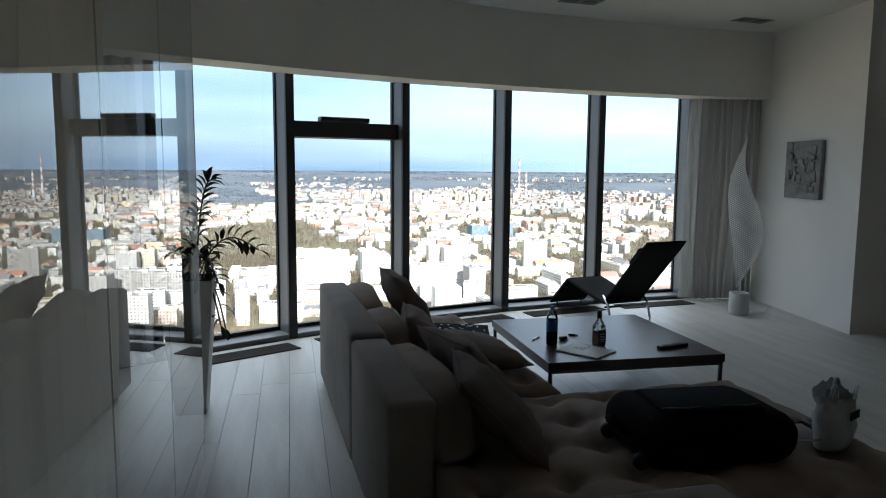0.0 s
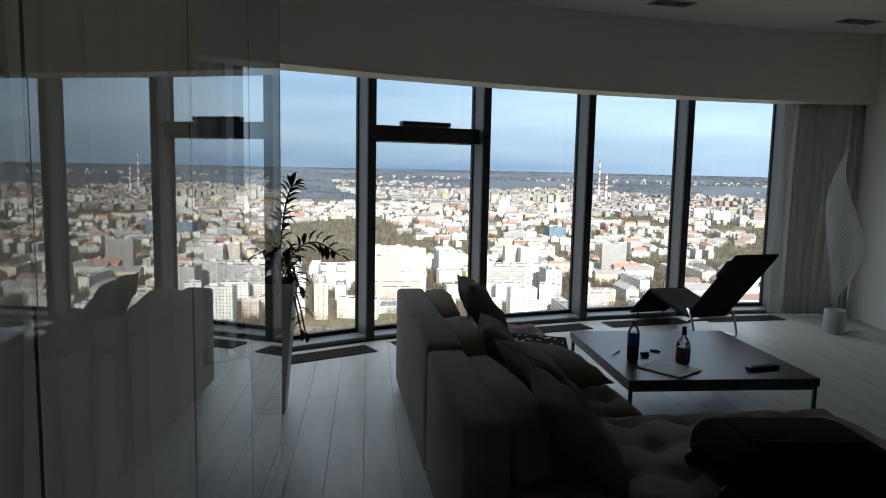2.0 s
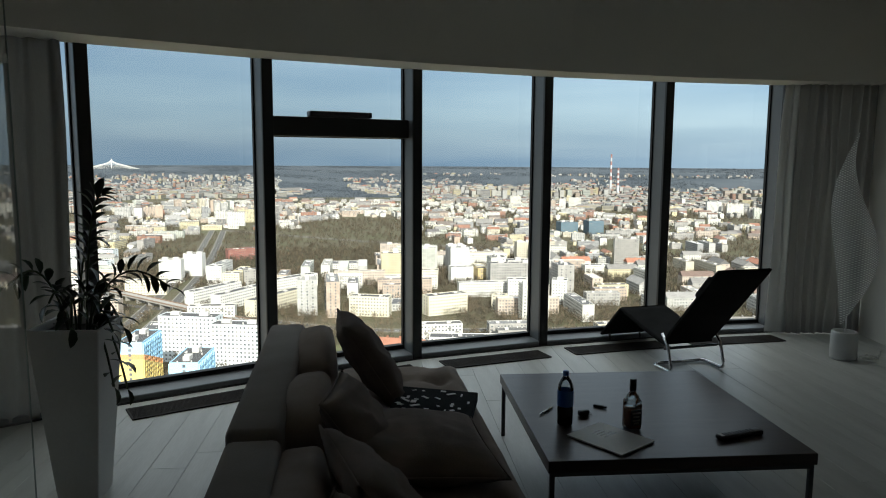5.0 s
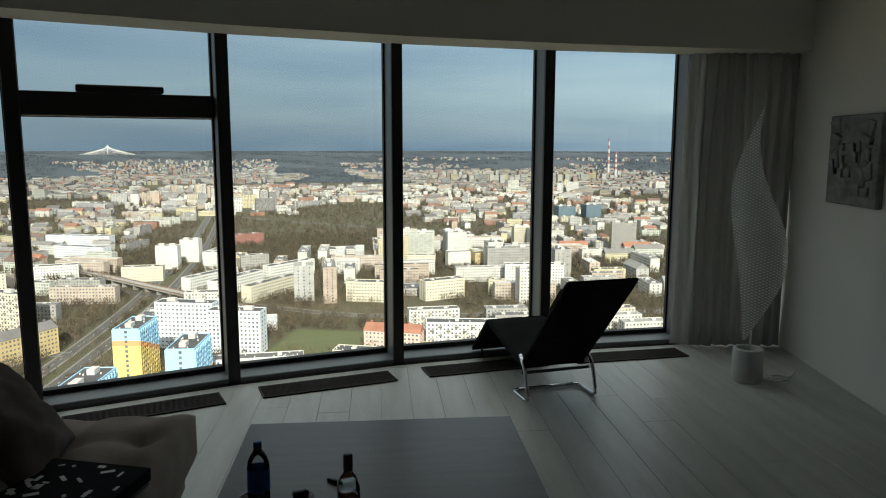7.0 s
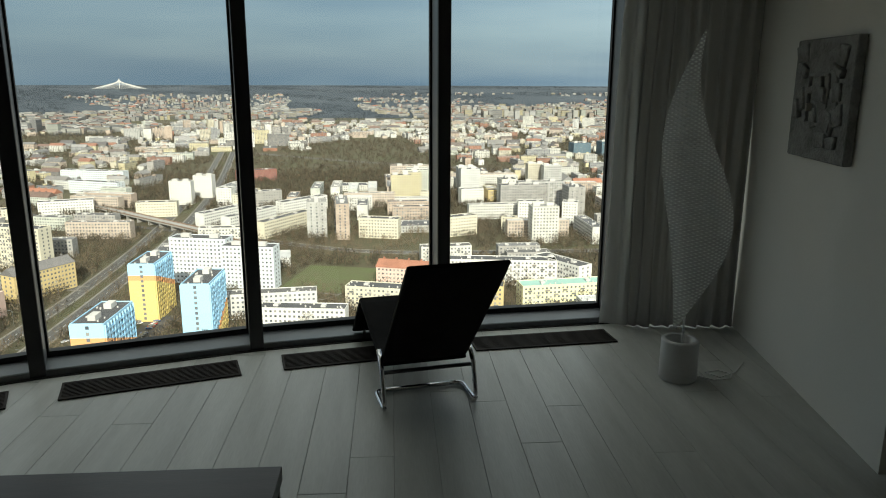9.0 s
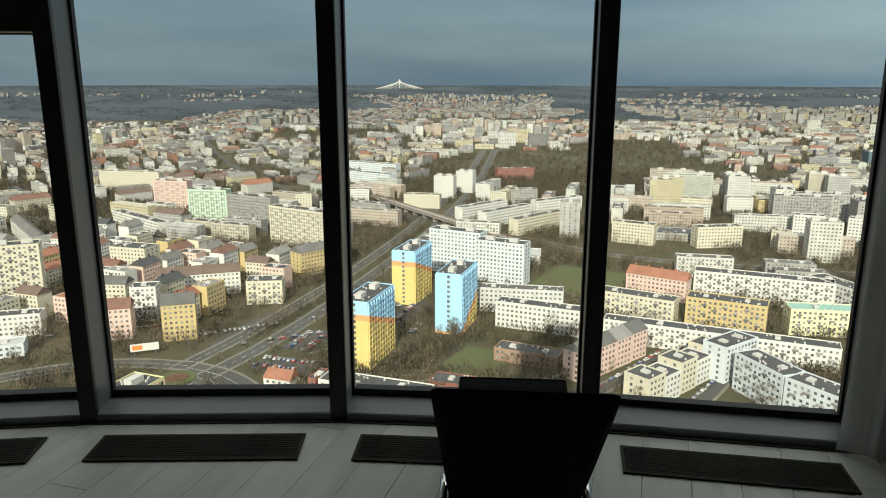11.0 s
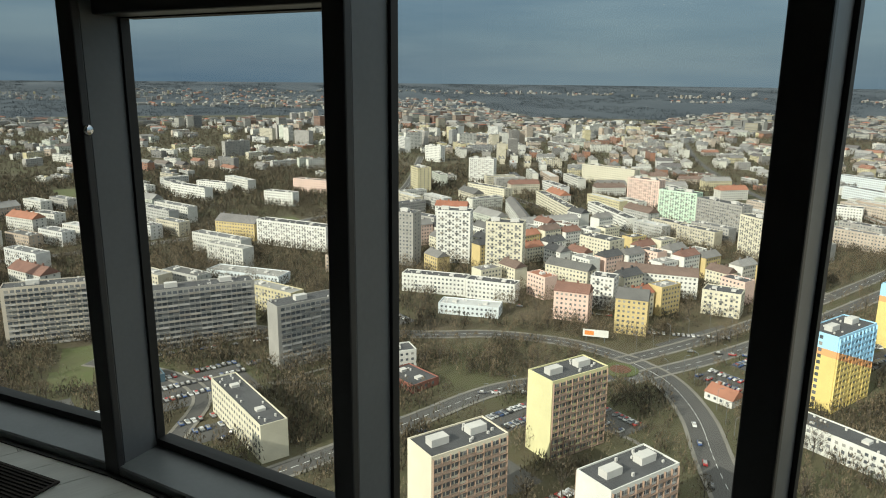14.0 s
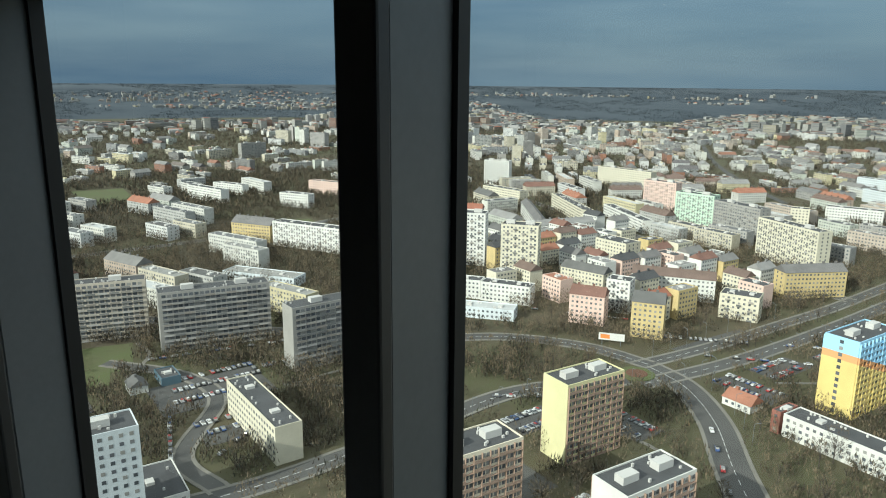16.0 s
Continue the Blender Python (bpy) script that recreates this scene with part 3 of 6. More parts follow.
def pillow_bm(w, h, thick, seed, n=18):
    """A puffed cushion in its own xy plane with pinched corners and creases."""
    bm = bmesh.new()
    sides = []
    for s in (1, -1):
        g = []
        for j in range(n + 1):
            row = []
            for i in range(n + 1):
                u, v = 2 * i / n - 1, 2 * j / n - 1
                puff = (max(0, 1 - abs(u) ** 2.6) * max(0, 1 - abs(v) ** 2.6)) ** 0.55
                px = u * (1 - 0.07 * (1 - v * v) * abs(u) ** 3)
                py = v * (1 - 0.07 * (1 - u * u) * abs(v) ** 3)
                wr = 0.014 * noise.noise(Vector((u * 2.5 + seed, v * 2.5, s))) + 0.006 * noise.noise(Vector((u * 7, v * 7 + seed, s)))
                row.append(bm.verts.new((px * w / 2, py * h / 2, s * (thick * puff + 0.004) + wr * puff * 2)))
            g.append(row)
        for a, b in zip(g, g[1:]):
            for i in range(n):
                q = (a[i], a[i + 1], b[i + 1], b[i])
                bm.faces.new(q if s > 0 else q[::-1])
        sides.append(g)
    bmesh.ops.remove_doubles(bm, verts=bm.verts[:], dist=0.0095)
    return bm


SOFA = (0.95, 4.0, 3.0)


def sofa_place(x, y, z, rx=0, ry=0, rz=0):
    return RA @ pose(SOFA[0], SOFA[1], 0, 0, 0, SOFA[2]) @ pose(x, y, z, rx, ry, rz)


def sofa():
    t = thing("corner_sofa", SOFA[0], SOFA[1], 0, SOFA[2], "taupe fabric corner sofa with buttoned seats and a low upholstered shell", "sofa")
    part("back_shell", bm_box(-0.05, 0.15, -0.30, 1.38, 0.03, 0.735, 0.03, 3), M_SHELL, t, shade=True)
    part("back_shell", bm_box(-0.045, 0.15, -1.36, -0.31, 0.03, 0.71, 0.03, 3), M_SHELL, t, shade=True)
    part("arm_shell", bm_box(0.06, 0.92, -2.24, -2.03, 0.03, 0.60, 0.035, 3), M_SHELL, t, shade=True)
    part("seat_base", bm_box(0.15, 1.00, -0.53, 1.42, 0.06, 0.22, 0.02, 2), M_SHELL, t)
    part("seat_base", bm_box(0.15, 2.06, -2.02, -0.55, 0.06, 0.22, 0.02, 2), M_SHELL, t)
    part("seat_cushion", tufted(0.15, 1.05, -0.52, 1.47, 0.22, 0.455), M_SOFA, t, "buttoned taupe seat cushion", True)
    part("seat_cushion", tufted(0.15, 2.08, -2.02, -0.54, 0.22, 0.435), M_SOFA, t, "buttoned taupe chaise cushion", True)
    for x, y in ((0.02, 1.28), (0.02, -1.26), (0.92, 1.30), (1.95, -0.65), (1.95, -1.92), (0.85, -2.12)):
        o = part("foot", bm_box(-0.03, 0.03, -0.03, 0.03, 0.0, 0.062, 0.004, 1), M_STEEL, t)
        o.location = (x, y, 0)


sofa()


def pillow(name, x, y, z, w, h, thick, ry, rz, material, label, seed, spin=0, taper=0.0):
    t = new(name)
    t.matrix_world = sofa_place(x, y, z, 0, ry, rz) @ pose(0, 0, 0, 0, 0, spin)
    tagged(t, label, "cushion", "cushions on the sofa")
    bm = pillow_bm(w, h, thick, seed)
    for v in bm.verts:
        v.co.y *= 1 - taper * (0.5 - v.co.x / w)
    part("cover", bm, material, t, shade=True)
    pts = [(sx * w / 2 * 0.985, sy * h / 2 * 0.985, 0) for sx, sy in ((-1, -1), (1, -1), (1, 1), (-1, 1), (-1, -1))]
    line = []
    for a, b in zip(pts, pts[1:]):
        for k in range(6):
            q = Vector(a).lerp(Vector(b), k / 6)
            pin = 0.035 * math.sin(math.pi * k / 6)
            q.x *= 1 - (pin if abs(a[0] - b[0]) < 1e-6 else 0)
            q.y *= 1 - (pin if abs(a[1] - b[1]) < 1e-6 else 0)
            q.y *= 1 - taper * (0.5 - q.x / w)
            line.append(q)
    part("piping", tube(line + [line[0]], 0.004, 5), material, t)


def back_cushion(y, w, h, lean, seed, label):
    t = new("back_cushion")
    t.matrix_world = sofa_place(0.160, y, 0.41, 0, lean, 0)
    tagged(t, label, "cushion", "cushions on the sofa")
    bm = bm_box(0.0, 0.17, -w / 2, w / 2, 0.0, h, 0.05, 4)
    bmesh.ops.subdivide_edges(bm, edges=[e for e in bm.edges if e.calc_length() > 0.12], cuts=9, use_grid_fill=True)
    for v in bm.verts:
        u, q = v.co.y / (w / 2), v.co.z / h
        puff = 0.022 * (1 - min(1, abs(u)) ** 3) * math.sin(math.pi * min(1, max(0, q)))
        v.co.x += puff if v.co.x > 0.1 else -0.3 * puff
        v.co.z += 0.025 * math.sin(2.3 * u + seed) * q - 0.03 * abs(u) ** 4 * q
        v.co += noise.noise_vector(v.co * 6 + Vector((seed, 0, 0))) * 0.008 + noise.noise_vector(v.co * 17 + Vector((0, seed, 0))) * 0.003
    part("cover", bm, M_SOFA, t, shade=True)
    part("piping", tube([(0.155, -w / 2 * 0.9, 0.06), (0.155, w / 2 * 0.9, 0.06)], 0.004, 5), M_SOFA, t)


back_cushion(0.98, 0.76, 0.325, -6, 1, "large taupe back cushion leaning against the sofa back")
back_cushion(0.20, 0.76, 0.31, -7, 2, "large taupe back cushion leaning against the sofa back")
back_cushion(-0.80, 1.06, 0.30, -7, 3, "long taupe back cushion leaning against the sofa back")
pillow("throw_pillow", 0.50, 0.84, 0.665, 0.54, 0.56, 0.085, 56, 2, M_PILLOW3, "taupe square throw pillow propped against a cushion", 4, 4, 0.35)
pillow("throw_pillow", 0.44, 0.02, 0.60, 0.44, 0.46, 0.08, 55, -10, M_PILLOW, "brown linen throw pillow slumped on the sofa", 5)
pillow("throw_pillow", 0.50, -0.62, 0.60, 0.50, 0.50, 0.08, 50, 14, M_PILLOW, "brown linen throw pillow slumped on the sofa", 6)
pillow("throw_pillow", 0.46, -1.18, 0.60, 0.52, 0.54, 0.08, 46, -12, M_PILLOW3, "taupe throw pillow slumped against a long cushion", 7)
pillow("throw_pillow", 0.64, 0.02, 0.525, 0.66, 0.68, 0.085, 4, 3, M_PILLOW, "flat brown cushion lying on the seat", 8)


def suitcase():
    t = new("travel_bag")
    t.matrix_world = sofa_place(1.24, -1.42, 0.42, 0, 0, -6)
    tagged(t, "bulky black soft travel bag lying on the chaise seat", "travel bag")
    bm = bm_box(-0.31, 0.36, -0.23, 0.25, 0.0, 0.215, 0.09, 5)
    for v in bm.verts:
        v.co += noise.noise_vector(v.co * 5) * 0.02
        v.co.z = max(0, v.co.z)
    part("body", bm, M_BLACK, t, shade=True)
    part("pocket", bm_box(-0.20, 0.24, -0.15, 0.16, 0.19, 0.232, 0.02, 3), M_BLACK, t, shade=True)
    part("side_strap", tube([(-0.29, -0.09, 0.10), (-0.345, -0.07, 0.14), (-0.35, 0.0, 0.16), (-0.345, 0.07, 0.14), (-0.29, 0.09, 0.10)], 0.014, 8), M_BLACK, t, shade=True)
    for y in (-0.10, 0.10):
        part("handle_rod", tube([(0.34, y, 0.06), (0.60, y, 0.06)], 0.006, 8), M_CHROME, t, "thin silver telescopic rod", True)
    part("grip", bm_box(0.585, 0.62, -0.12, 0.12, 0.045, 0.075, 0.01, 2), M_PLASTIC, t)
    for x in (-0.10, 0.15):
        part("zip_line", tube([(x - 0.09, -0.11, 0.232), (x, -0.125, 0.234), (x + 0.07, -0.11, 0.232)], 0.004, 6), M_PLASTIC, t)
    for y in (-0.17, 0.17):
        o = part("wheel", lathe([(0.03, -0.015), (0.035, -0.01), (0.035, 0.01), (0.03, 0.015)], 16), M_PLASTIC, t, shade=True)
        o.matrix_local = pose(-0.30, y, 0.045, 90, 0, 0)


suitcase()


def carrier_bag():
    t = new("carrier_bag")
    t.matrix_world = sofa_place(1.86, -1.52, 0.42, 0, 0, 25)
    tagged(t, "crumpled white plastic carrier bag standing on the sofa", "carrier bag")
    bm = lathe([(0.07, 0.0), (0.115, 0.012), (0.128, 0.05), (0.12, 0.09), (0.125, 0.13), (0.115, 0.17), (0.105, 0.20), (0.112, 0.225), (0.12, 0.245)], 40, False, 0.55)
    bm.faces.new([v for v in bm.verts if v.co.z < 0.001][::-1])
    for v in bm.verts:
        g = min(1, v.co.z * 14)
        f = noise.noise_vector(v.co * 11) * 0.030 + noise.noise_vector(v.co * 30 + Vector((4, 2, 7))) * 0.016
        v.co += f * g
        if v.co.z > 0.19:
            v.co.z += 0.05 * noise.noise(Vector((math.atan2(v.co.y, v.co.x) * 1.7, 3.1, 0.4)))
    part("bag", bm, M_BAGPLASTIC, t, shade=True)
    for s in (-1, 1):
        bm = bmesh.new()
        pts = [(s * 0.06 + 0.030 * math.cos(k), 0.02 * s, 0.23 + 0.055 * math.sin(k)) for k in [math.pi * q / 8 for q in range(9)]]
        part("bag_handle", tube(pts, 0.008, 6, bm), M_BAGPLASTIC, t, shade=True)
    for k in range(3):
        part("print_bar", bm_box(-0.045 + 0.032 * k, -0.022 + 0.032 * k, -0.088, -0.082, 0.145, 0.18, 0.001, 1), M_PLASTIC, t, "black printed mark")


carrier_bag()


def game_box():
    t = new("game_box")
    t.matrix_world = sofa_place(0.80, 0.56, 0.447, 0, 2, -16)
    tagged(t, "flat black printed cardboard box lying on the sofa seat", "box")
    part("tray", bm_box(-0.19, 0.19, -0.19, 0.19, 0.0, 0.05, 0.004, 1), M_PLASTIC, t)
    part("lid", bm_box(-0.195, 0.195, -0.195, 0.195, 0.018, 0.068, 0.004, 1), M_BLACK, t)
    rnd = random.Random(4)
    for k in range(34):
        x, y = rnd.uniform(-0.165, 0.165), rnd.uniform(-0.165, 0.165)
        if math.hypot(x, y) < 0.05:
            continue
        w, h = rnd.uniform(0.012, 0.05), rnd.uniform(0.008, 0.02)
        o = part("print_patch", bm_box(-w / 2, w / 2, -h / 2, h / 2, 0.0681, 0.0695), M_PAPER, t, "pale printed patch")
        o.matrix_local = pose(x, y, 0, 0, 0, rnd.choice((0, 90, 35, -40)))


game_box()

# ---- coffee table and what lies on it ----
TT = 0.385


def coffee_table():
    t = thing("coffee_table", 2.803, 4.807, 0, 0, "low square dark wood coffee table with thin metal legs", "table")
    part("tabletop", bm_box(-0.615, 0.615, -0.645, 0.645, TT - 0.055, TT, 0.004, 2), M_TABLE, t, "dark wenge veneer top")
    part("frame", bm_box(-0.605, 0.605, -0.635, 0.635, TT - 0.075, TT - 0.057), M_STEEL, t)
    for x in (-0.595, 0.595):
        for y in (-0.625, 0.625):
            o = part("leg", bm_box(-0.011, 0.011, -0.011, 0.011, 0.0, TT - 0.075, 0.002, 1), M_STEEL, t)
            o.location = (x, y, 0)


coffee_table()


def soda_bottle():
    t = thing("soda_bottle", 2.368, 4.592, TT, 0, "clear plastic soda bottle half full with a blue label", "bottle")
    part("bottle", lathe([(0.030, 0.0), (0.038, 0.008), (0.039, 0.09), (0.037, 0.10), (0.039, 0.11), (0.039, 0.185), (0.036, 0.205), (0.026, 0.228), (0.014, 0.245), (0.013, 0.262)], 28), M_CLEAR, t, shade=True)
    part("drink", lathe([(0.028, 0.003), (0.036, 0.010), (0.0365, 0.10), (0.0365, 0.115)], 28), M_COLA, t, "dark brown drink", True)
    part("label_band", lathe([(0.0395, 0.100), (0.0398, 0.102), (0.0398, 0.178), (0.0395, 0.18)], 28, False), M_BLUE, t, "blue wrap label", True)
    part("cap", lathe([(0.0145, 0.252), (0.015, 0.254), (0.015, 0.272), (0.013, 0.274)], 20), M_BLUE, t, "blue screw cap", True)


def whisky_bottle():
    t = thing("spirit_bottle", 2.683, 4.522, TT, 12, "square glass spirit bottle part full of amber liquor", "bottle")
    bm = bm_box(-0.036, 0.036, -0.036, 0.036, 0.0, 0.150, 0.012, 3)
    part("glass", bm, M_CLEAR, t, shade=True)
    part("liquor", bm_box(-0.032, 0.032, -0.032, 0.032, 0.006, 0.110, 0.010, 2), M_WHISKY, t, "amber liquor", True)
    part("shoulder", lathe([(0.036, 0.145), (0.030, 0.165), (0.016, 0.182), (0.014, 0.20)], 24, False), M_CLEAR, t, shade=True)
    part("cap", lathe([(0.0165, 0.192), (0.0165, 0.245), (0.014, 0.248)], 20), M_PLASTIC, t, "black cap and neck wrap", True)
    part("label_panel", bm_box(-0.030, 0.030, -0.0385, -0.0365, 0.025, 0.105), M_PLASTIC, t, "black label")
    for z, w in ((0.088, 0.044), (0.070, 0.034), (0.052, 0.040), (0.038, 0.026)):
        part("label_bar", bm_box(-w / 2, w / 2, -0.0395, -0.0386, z - 0.004, z + 0.004), M_CREAM, t, "pale printed bar")


def magazine():
    t = thing("magazine", 2.533, 4.387, TT, 36, "closed pale magazine lying on the coffee table", "magazine")
    part("pages", bm_box(-0.125, 0.125, -0.155, 0.155, 0.001, 0.008, 0.001, 1), M_PAPER, t)
    part("cover", bm_box(-0.127, 0.127, -0.157, 0.157, 0.0085, 0.0105, 0.0008, 1), M_PAPER, t, "glossy pale cover")
    for k in range(4):
        o = part("print_bar", bm_box(-0.05, 0.05 - 0.015 * k, -0.004, 0.004, 0.0106, 0.0112), M_STEEL, t, "grey printed bar")
        o.location = (0.03, 0.02 + 0.022 * k, 0)


def remote():
    t = thing("remote_control", 3.158, 4.377, TT, 16, "black remote control lying on the coffee table", "remote control")
    part("case", bm_box(-0.125, 0.125, -0.025, 0.025, 0.001, 0.024, 0.008, 3), M_PLASTIC, t, shade=True)
    me = bm_mesh("button", bm_box(-0.005, 0.005, -0.004, 0.004, 0.0, 0.003, 0.001, 1), M_STEEL)
    for i in range(9):
        for j in range(3):
            o = child("button", me, t)
            o.location = (-0.095 + 0.021 * i, -0.012 + 0.012 * j, 0.0238)
    part("display", bm_box(-0.118, -0.100, -0.014, 0.014, 0.0238, 0.0255), M_PAPER, t, "pale sticker")


def small_things():
    t = thing("pen", 2.318, 4.777, TT, 48, "silver ballpoint pen lying on the coffee table", "pen")
    o = part("barrel", lathe([(0.001, 0), (0.004, 0.012), (0.005, 0.02), (0.005, 0.13), (0.004, 0.138)], 12), M_CHROME, t, shade=True)
    o.matrix_local = pose(-0.07, 0, 0.006, 0, 90, 0)
    part("clip", bm_box(0.02, 0.062, -0.0015, 0.0015, 0.0105, 0.0125), M_PLASTIC, t)
    t = thing("key_fob", 2.498, 4.712, TT, 20, "small black key fob lying on the coffee table", "key fob")
    part("case", bm_box(-0.030, 0.030, -0.018, 0.018, 0.0005, 0.030, 0.010, 3), M_PLASTIC, t, shade=True)
    part("ring", tube([(0.038 + 0.013 * math.cos(k), 0.013 * math.sin(k), 0.004) for k in [q * 2 * math.pi / 12 for q in range(13)]], 0.0015, 6), M_STEEL, t)
    t = thing("lighter", 2.618, 4.822, TT, -35, "small black lighter lying on the coffee table", "lighter")
    part("case", bm_box(-0.035, 0.022, -0.010, 0.010, 0.0005, 0.014, 0.004, 2), M_PLASTIC, t, shade=True)
    part("nozzle", bm_box(0.0225, 0.036, -0.007, 0.007, 0.002, 0.013, 0.002, 1), M_STEEL, t)


soda_bottle()
whisky_bottle()
magazine()
remote()
small_things()

# ---- lounge chair ----


def slab_along(profile, w, thick, seg=6):
    """A padded strip of width w along a side profile of (ahead, height) points."""
    bm = bmesh.new()
    pts = [Vector((0, s, z)) for s, z in profile]
    rows = []
    for i, p in enumerate(pts):
        d = (pts[min(i + 1, len(pts) - 1)] - pts[max(i - 1, 0)]).normalized()
        nrm = Vector((0, -d.z, d.y))
        e = thick * (0.55 if i in (0, len(pts) - 1) else 1.0)
        ring = []
        for x, k in ((-w / 2, 0.3), (-w / 2 + 0.015, 0.5), (w / 2 - 0.015, 0.5), (w / 2, 0.3)):
            ring.append(bm.verts.new(p + Vector((x, 0, 0)) + nrm * e * k))
        for x, k in ((w / 2, 0.3), (w / 2 - 0.015, 0.5), (-w / 2 + 0.015, 0.5), (-w / 2, 0.3)):
            ring.append(bm.verts.new(p + Vector((x, 0, 0)) - nrm * e * k))
        rows.append(ring)
    n = len(rows[0])
    for a, b in zip(rows, rows[1:]):
        for i in range(n):
            bm.faces.new((a[i], a[(i + 1) % n], b[(i + 1) % n], b[i]))
    bm.faces.new(rows[0][::-1])
    bm.faces.new(rows[-1])
    bmesh.ops.recalc_face_normals(bm, faces=bm.faces[:])
    return bm


def lerp_pts(pts, n=6):
    out = []
    for a, b in zip(pts, pts[1:]):
        out += [(a[0] + (b[0] - a[0]) * k / n, a[1] + (b[1] - a[1]) * k / n) for k in range(n)]
    return out + [pts[-1]]


def lounge_chair():
    t = new("lounge_chair")
    t.matrix_world = pose(0.727, 7.842, 0, 0, 0, 36.6)
    tagged(t, "black leather reclining lounge chair on a chromed tube frame", "lounge chair")
    W = 0.465
    part("backrest", slab_along(lerp_pts([(-0.005, 0.225), (-0.30, 0.535), (-0.645, 0.900)]), W, 0.035), M_LEATHER, t, "black leather backrest")
    part("seat", slab_along(lerp_pts([(-0.02, 0.215), (0.30, 0.275), (0.66, 0.365)]), W, 0.035), M_LEATHER, t)
    part("leg_rest", slab_along(lerp_pts([(0.655, 0.372), (0.82, 0.22), (1.00, 0.055)]), W, 0.035), M_LEATHER, t)
    part("headrest", slab_along(lerp_pts([(-0.36, 0.665), (-0.44, 0.750), (-0.51, 0.825)]), W * 0.86, 0.055), M_LEATHER, t, "black leather neck cushion")
    for s in (-1, 1):
        x = s * 0.246
        pts = [(x, -0.02, 0.30), (x, -0.10, 0.22)] + bend((x, -0.10, 0.22), (x, -0.17, 0.016), (x, 0.0, 0.016), 0.06)
        pts += bend((x, -0.05, 0.016), (x, 0.10, 0.016), (0, 0.10, 0.016), 0.05)
        part("leg_tube", tube(pts, 0.013, 10), M_CHROME, t, "bent chrome tube", True)
    part("cross_bar", tube([(-0.215, 0.10, 0.016), (0.215, 0.10, 0.016)], 0.013, 10), M_CHROME, t, shade=True)
    part("rear_bar", tube([(-0.246, -0.055, 0.185), (0.246, -0.055, 0.185)], 0.011, 10), M_STEEL, t, shade=True)
    for x in (-0.16, 0.16):
        part("foot_stub", tube([(x, 0.96, 0.07), (x, 0.95, 0.002)], 0.010, 8), M_STEEL, t)


lounge_chair()

# ---- floor lamp ----


def leaf_material():
    m = bpy.data.materials.new("ribbed_clear_acrylic")
    m.use_nodes = True
    n, l = m.node_tree.nodes, m.node_tree.links
    p = n["Principled BSDF"]
    out = n["Material Output"]
    tc = n.new("ShaderNodeTexCoord")
    hs = []
    for rot in (28, -28):
        mp, wv = n.new("ShaderNodeMapping"), n.new("ShaderNodeTexWave")
        mp.inputs["Rotation"].default_value = (0, radians(rot), 0)
        wv.inputs["Scale"].default_value = 17.0
        wv.bands_direction = "Z"
        l.new(tc.outputs["Object"], mp.inputs["Vector"])
        l.new(mp.outputs["Vector"], wv.inputs["Vector"])
        hs.append(wv.outputs["Fac"])
    mul = n.new("ShaderNodeMath")
    mul.operation = "MULTIPLY"
    l.new(hs[0], mul.inputs[0])
    l.new(hs[1], mul.inputs[1])
    bp = n.new("ShaderNodeBump")
    bp.inputs["Strength"].default_value, bp.inputs["Distance"].default_value = 1.0, 0.012
    l.new(mul.outputs["Value"], bp.inputs["Height"])
    l.new(bp.outputs["Normal"], p.inputs["Normal"])
    p.inputs["Base Color"].default_value = (0.80, 0.81, 0.80, 1)
    p.inputs["Roughness"].default_value = 0.18
    tl, ms = n.new("ShaderNodeBsdfTranslucent"), n.new("ShaderNodeMixShader")
    tl.inputs["Color"].default_value = (0.9, 0.9, 0.88, 1)
    ms.inputs["Fac"].default_value = 0.4
    l.new(p.outputs["BSDF"], ms.inputs[1])
    l.new(tl.outputs["BSDF"], ms.inputs[2])
    tr, mx = n.new("ShaderNodeBsdfTransparent"), n.new("ShaderNodeMixShader")
    mr = n.new("ShaderNodeMapRange")
    mr.inputs["To Min"].default_value, mr.inputs["To Max"].default_value = 0.42, 0.95
    l.new(mul.outputs["Value"], mr.inputs["Value"])
    l.new(mr.outputs["Result"], mx.inputs["Fac"])
    l.new(tr.outputs["BSDF"], mx.inputs[1])
    l.new(ms.outputs["Shader"], mx.inputs[2])
    l.new(mx.outputs["Shader"], out.inputs["Surface"])
    return m


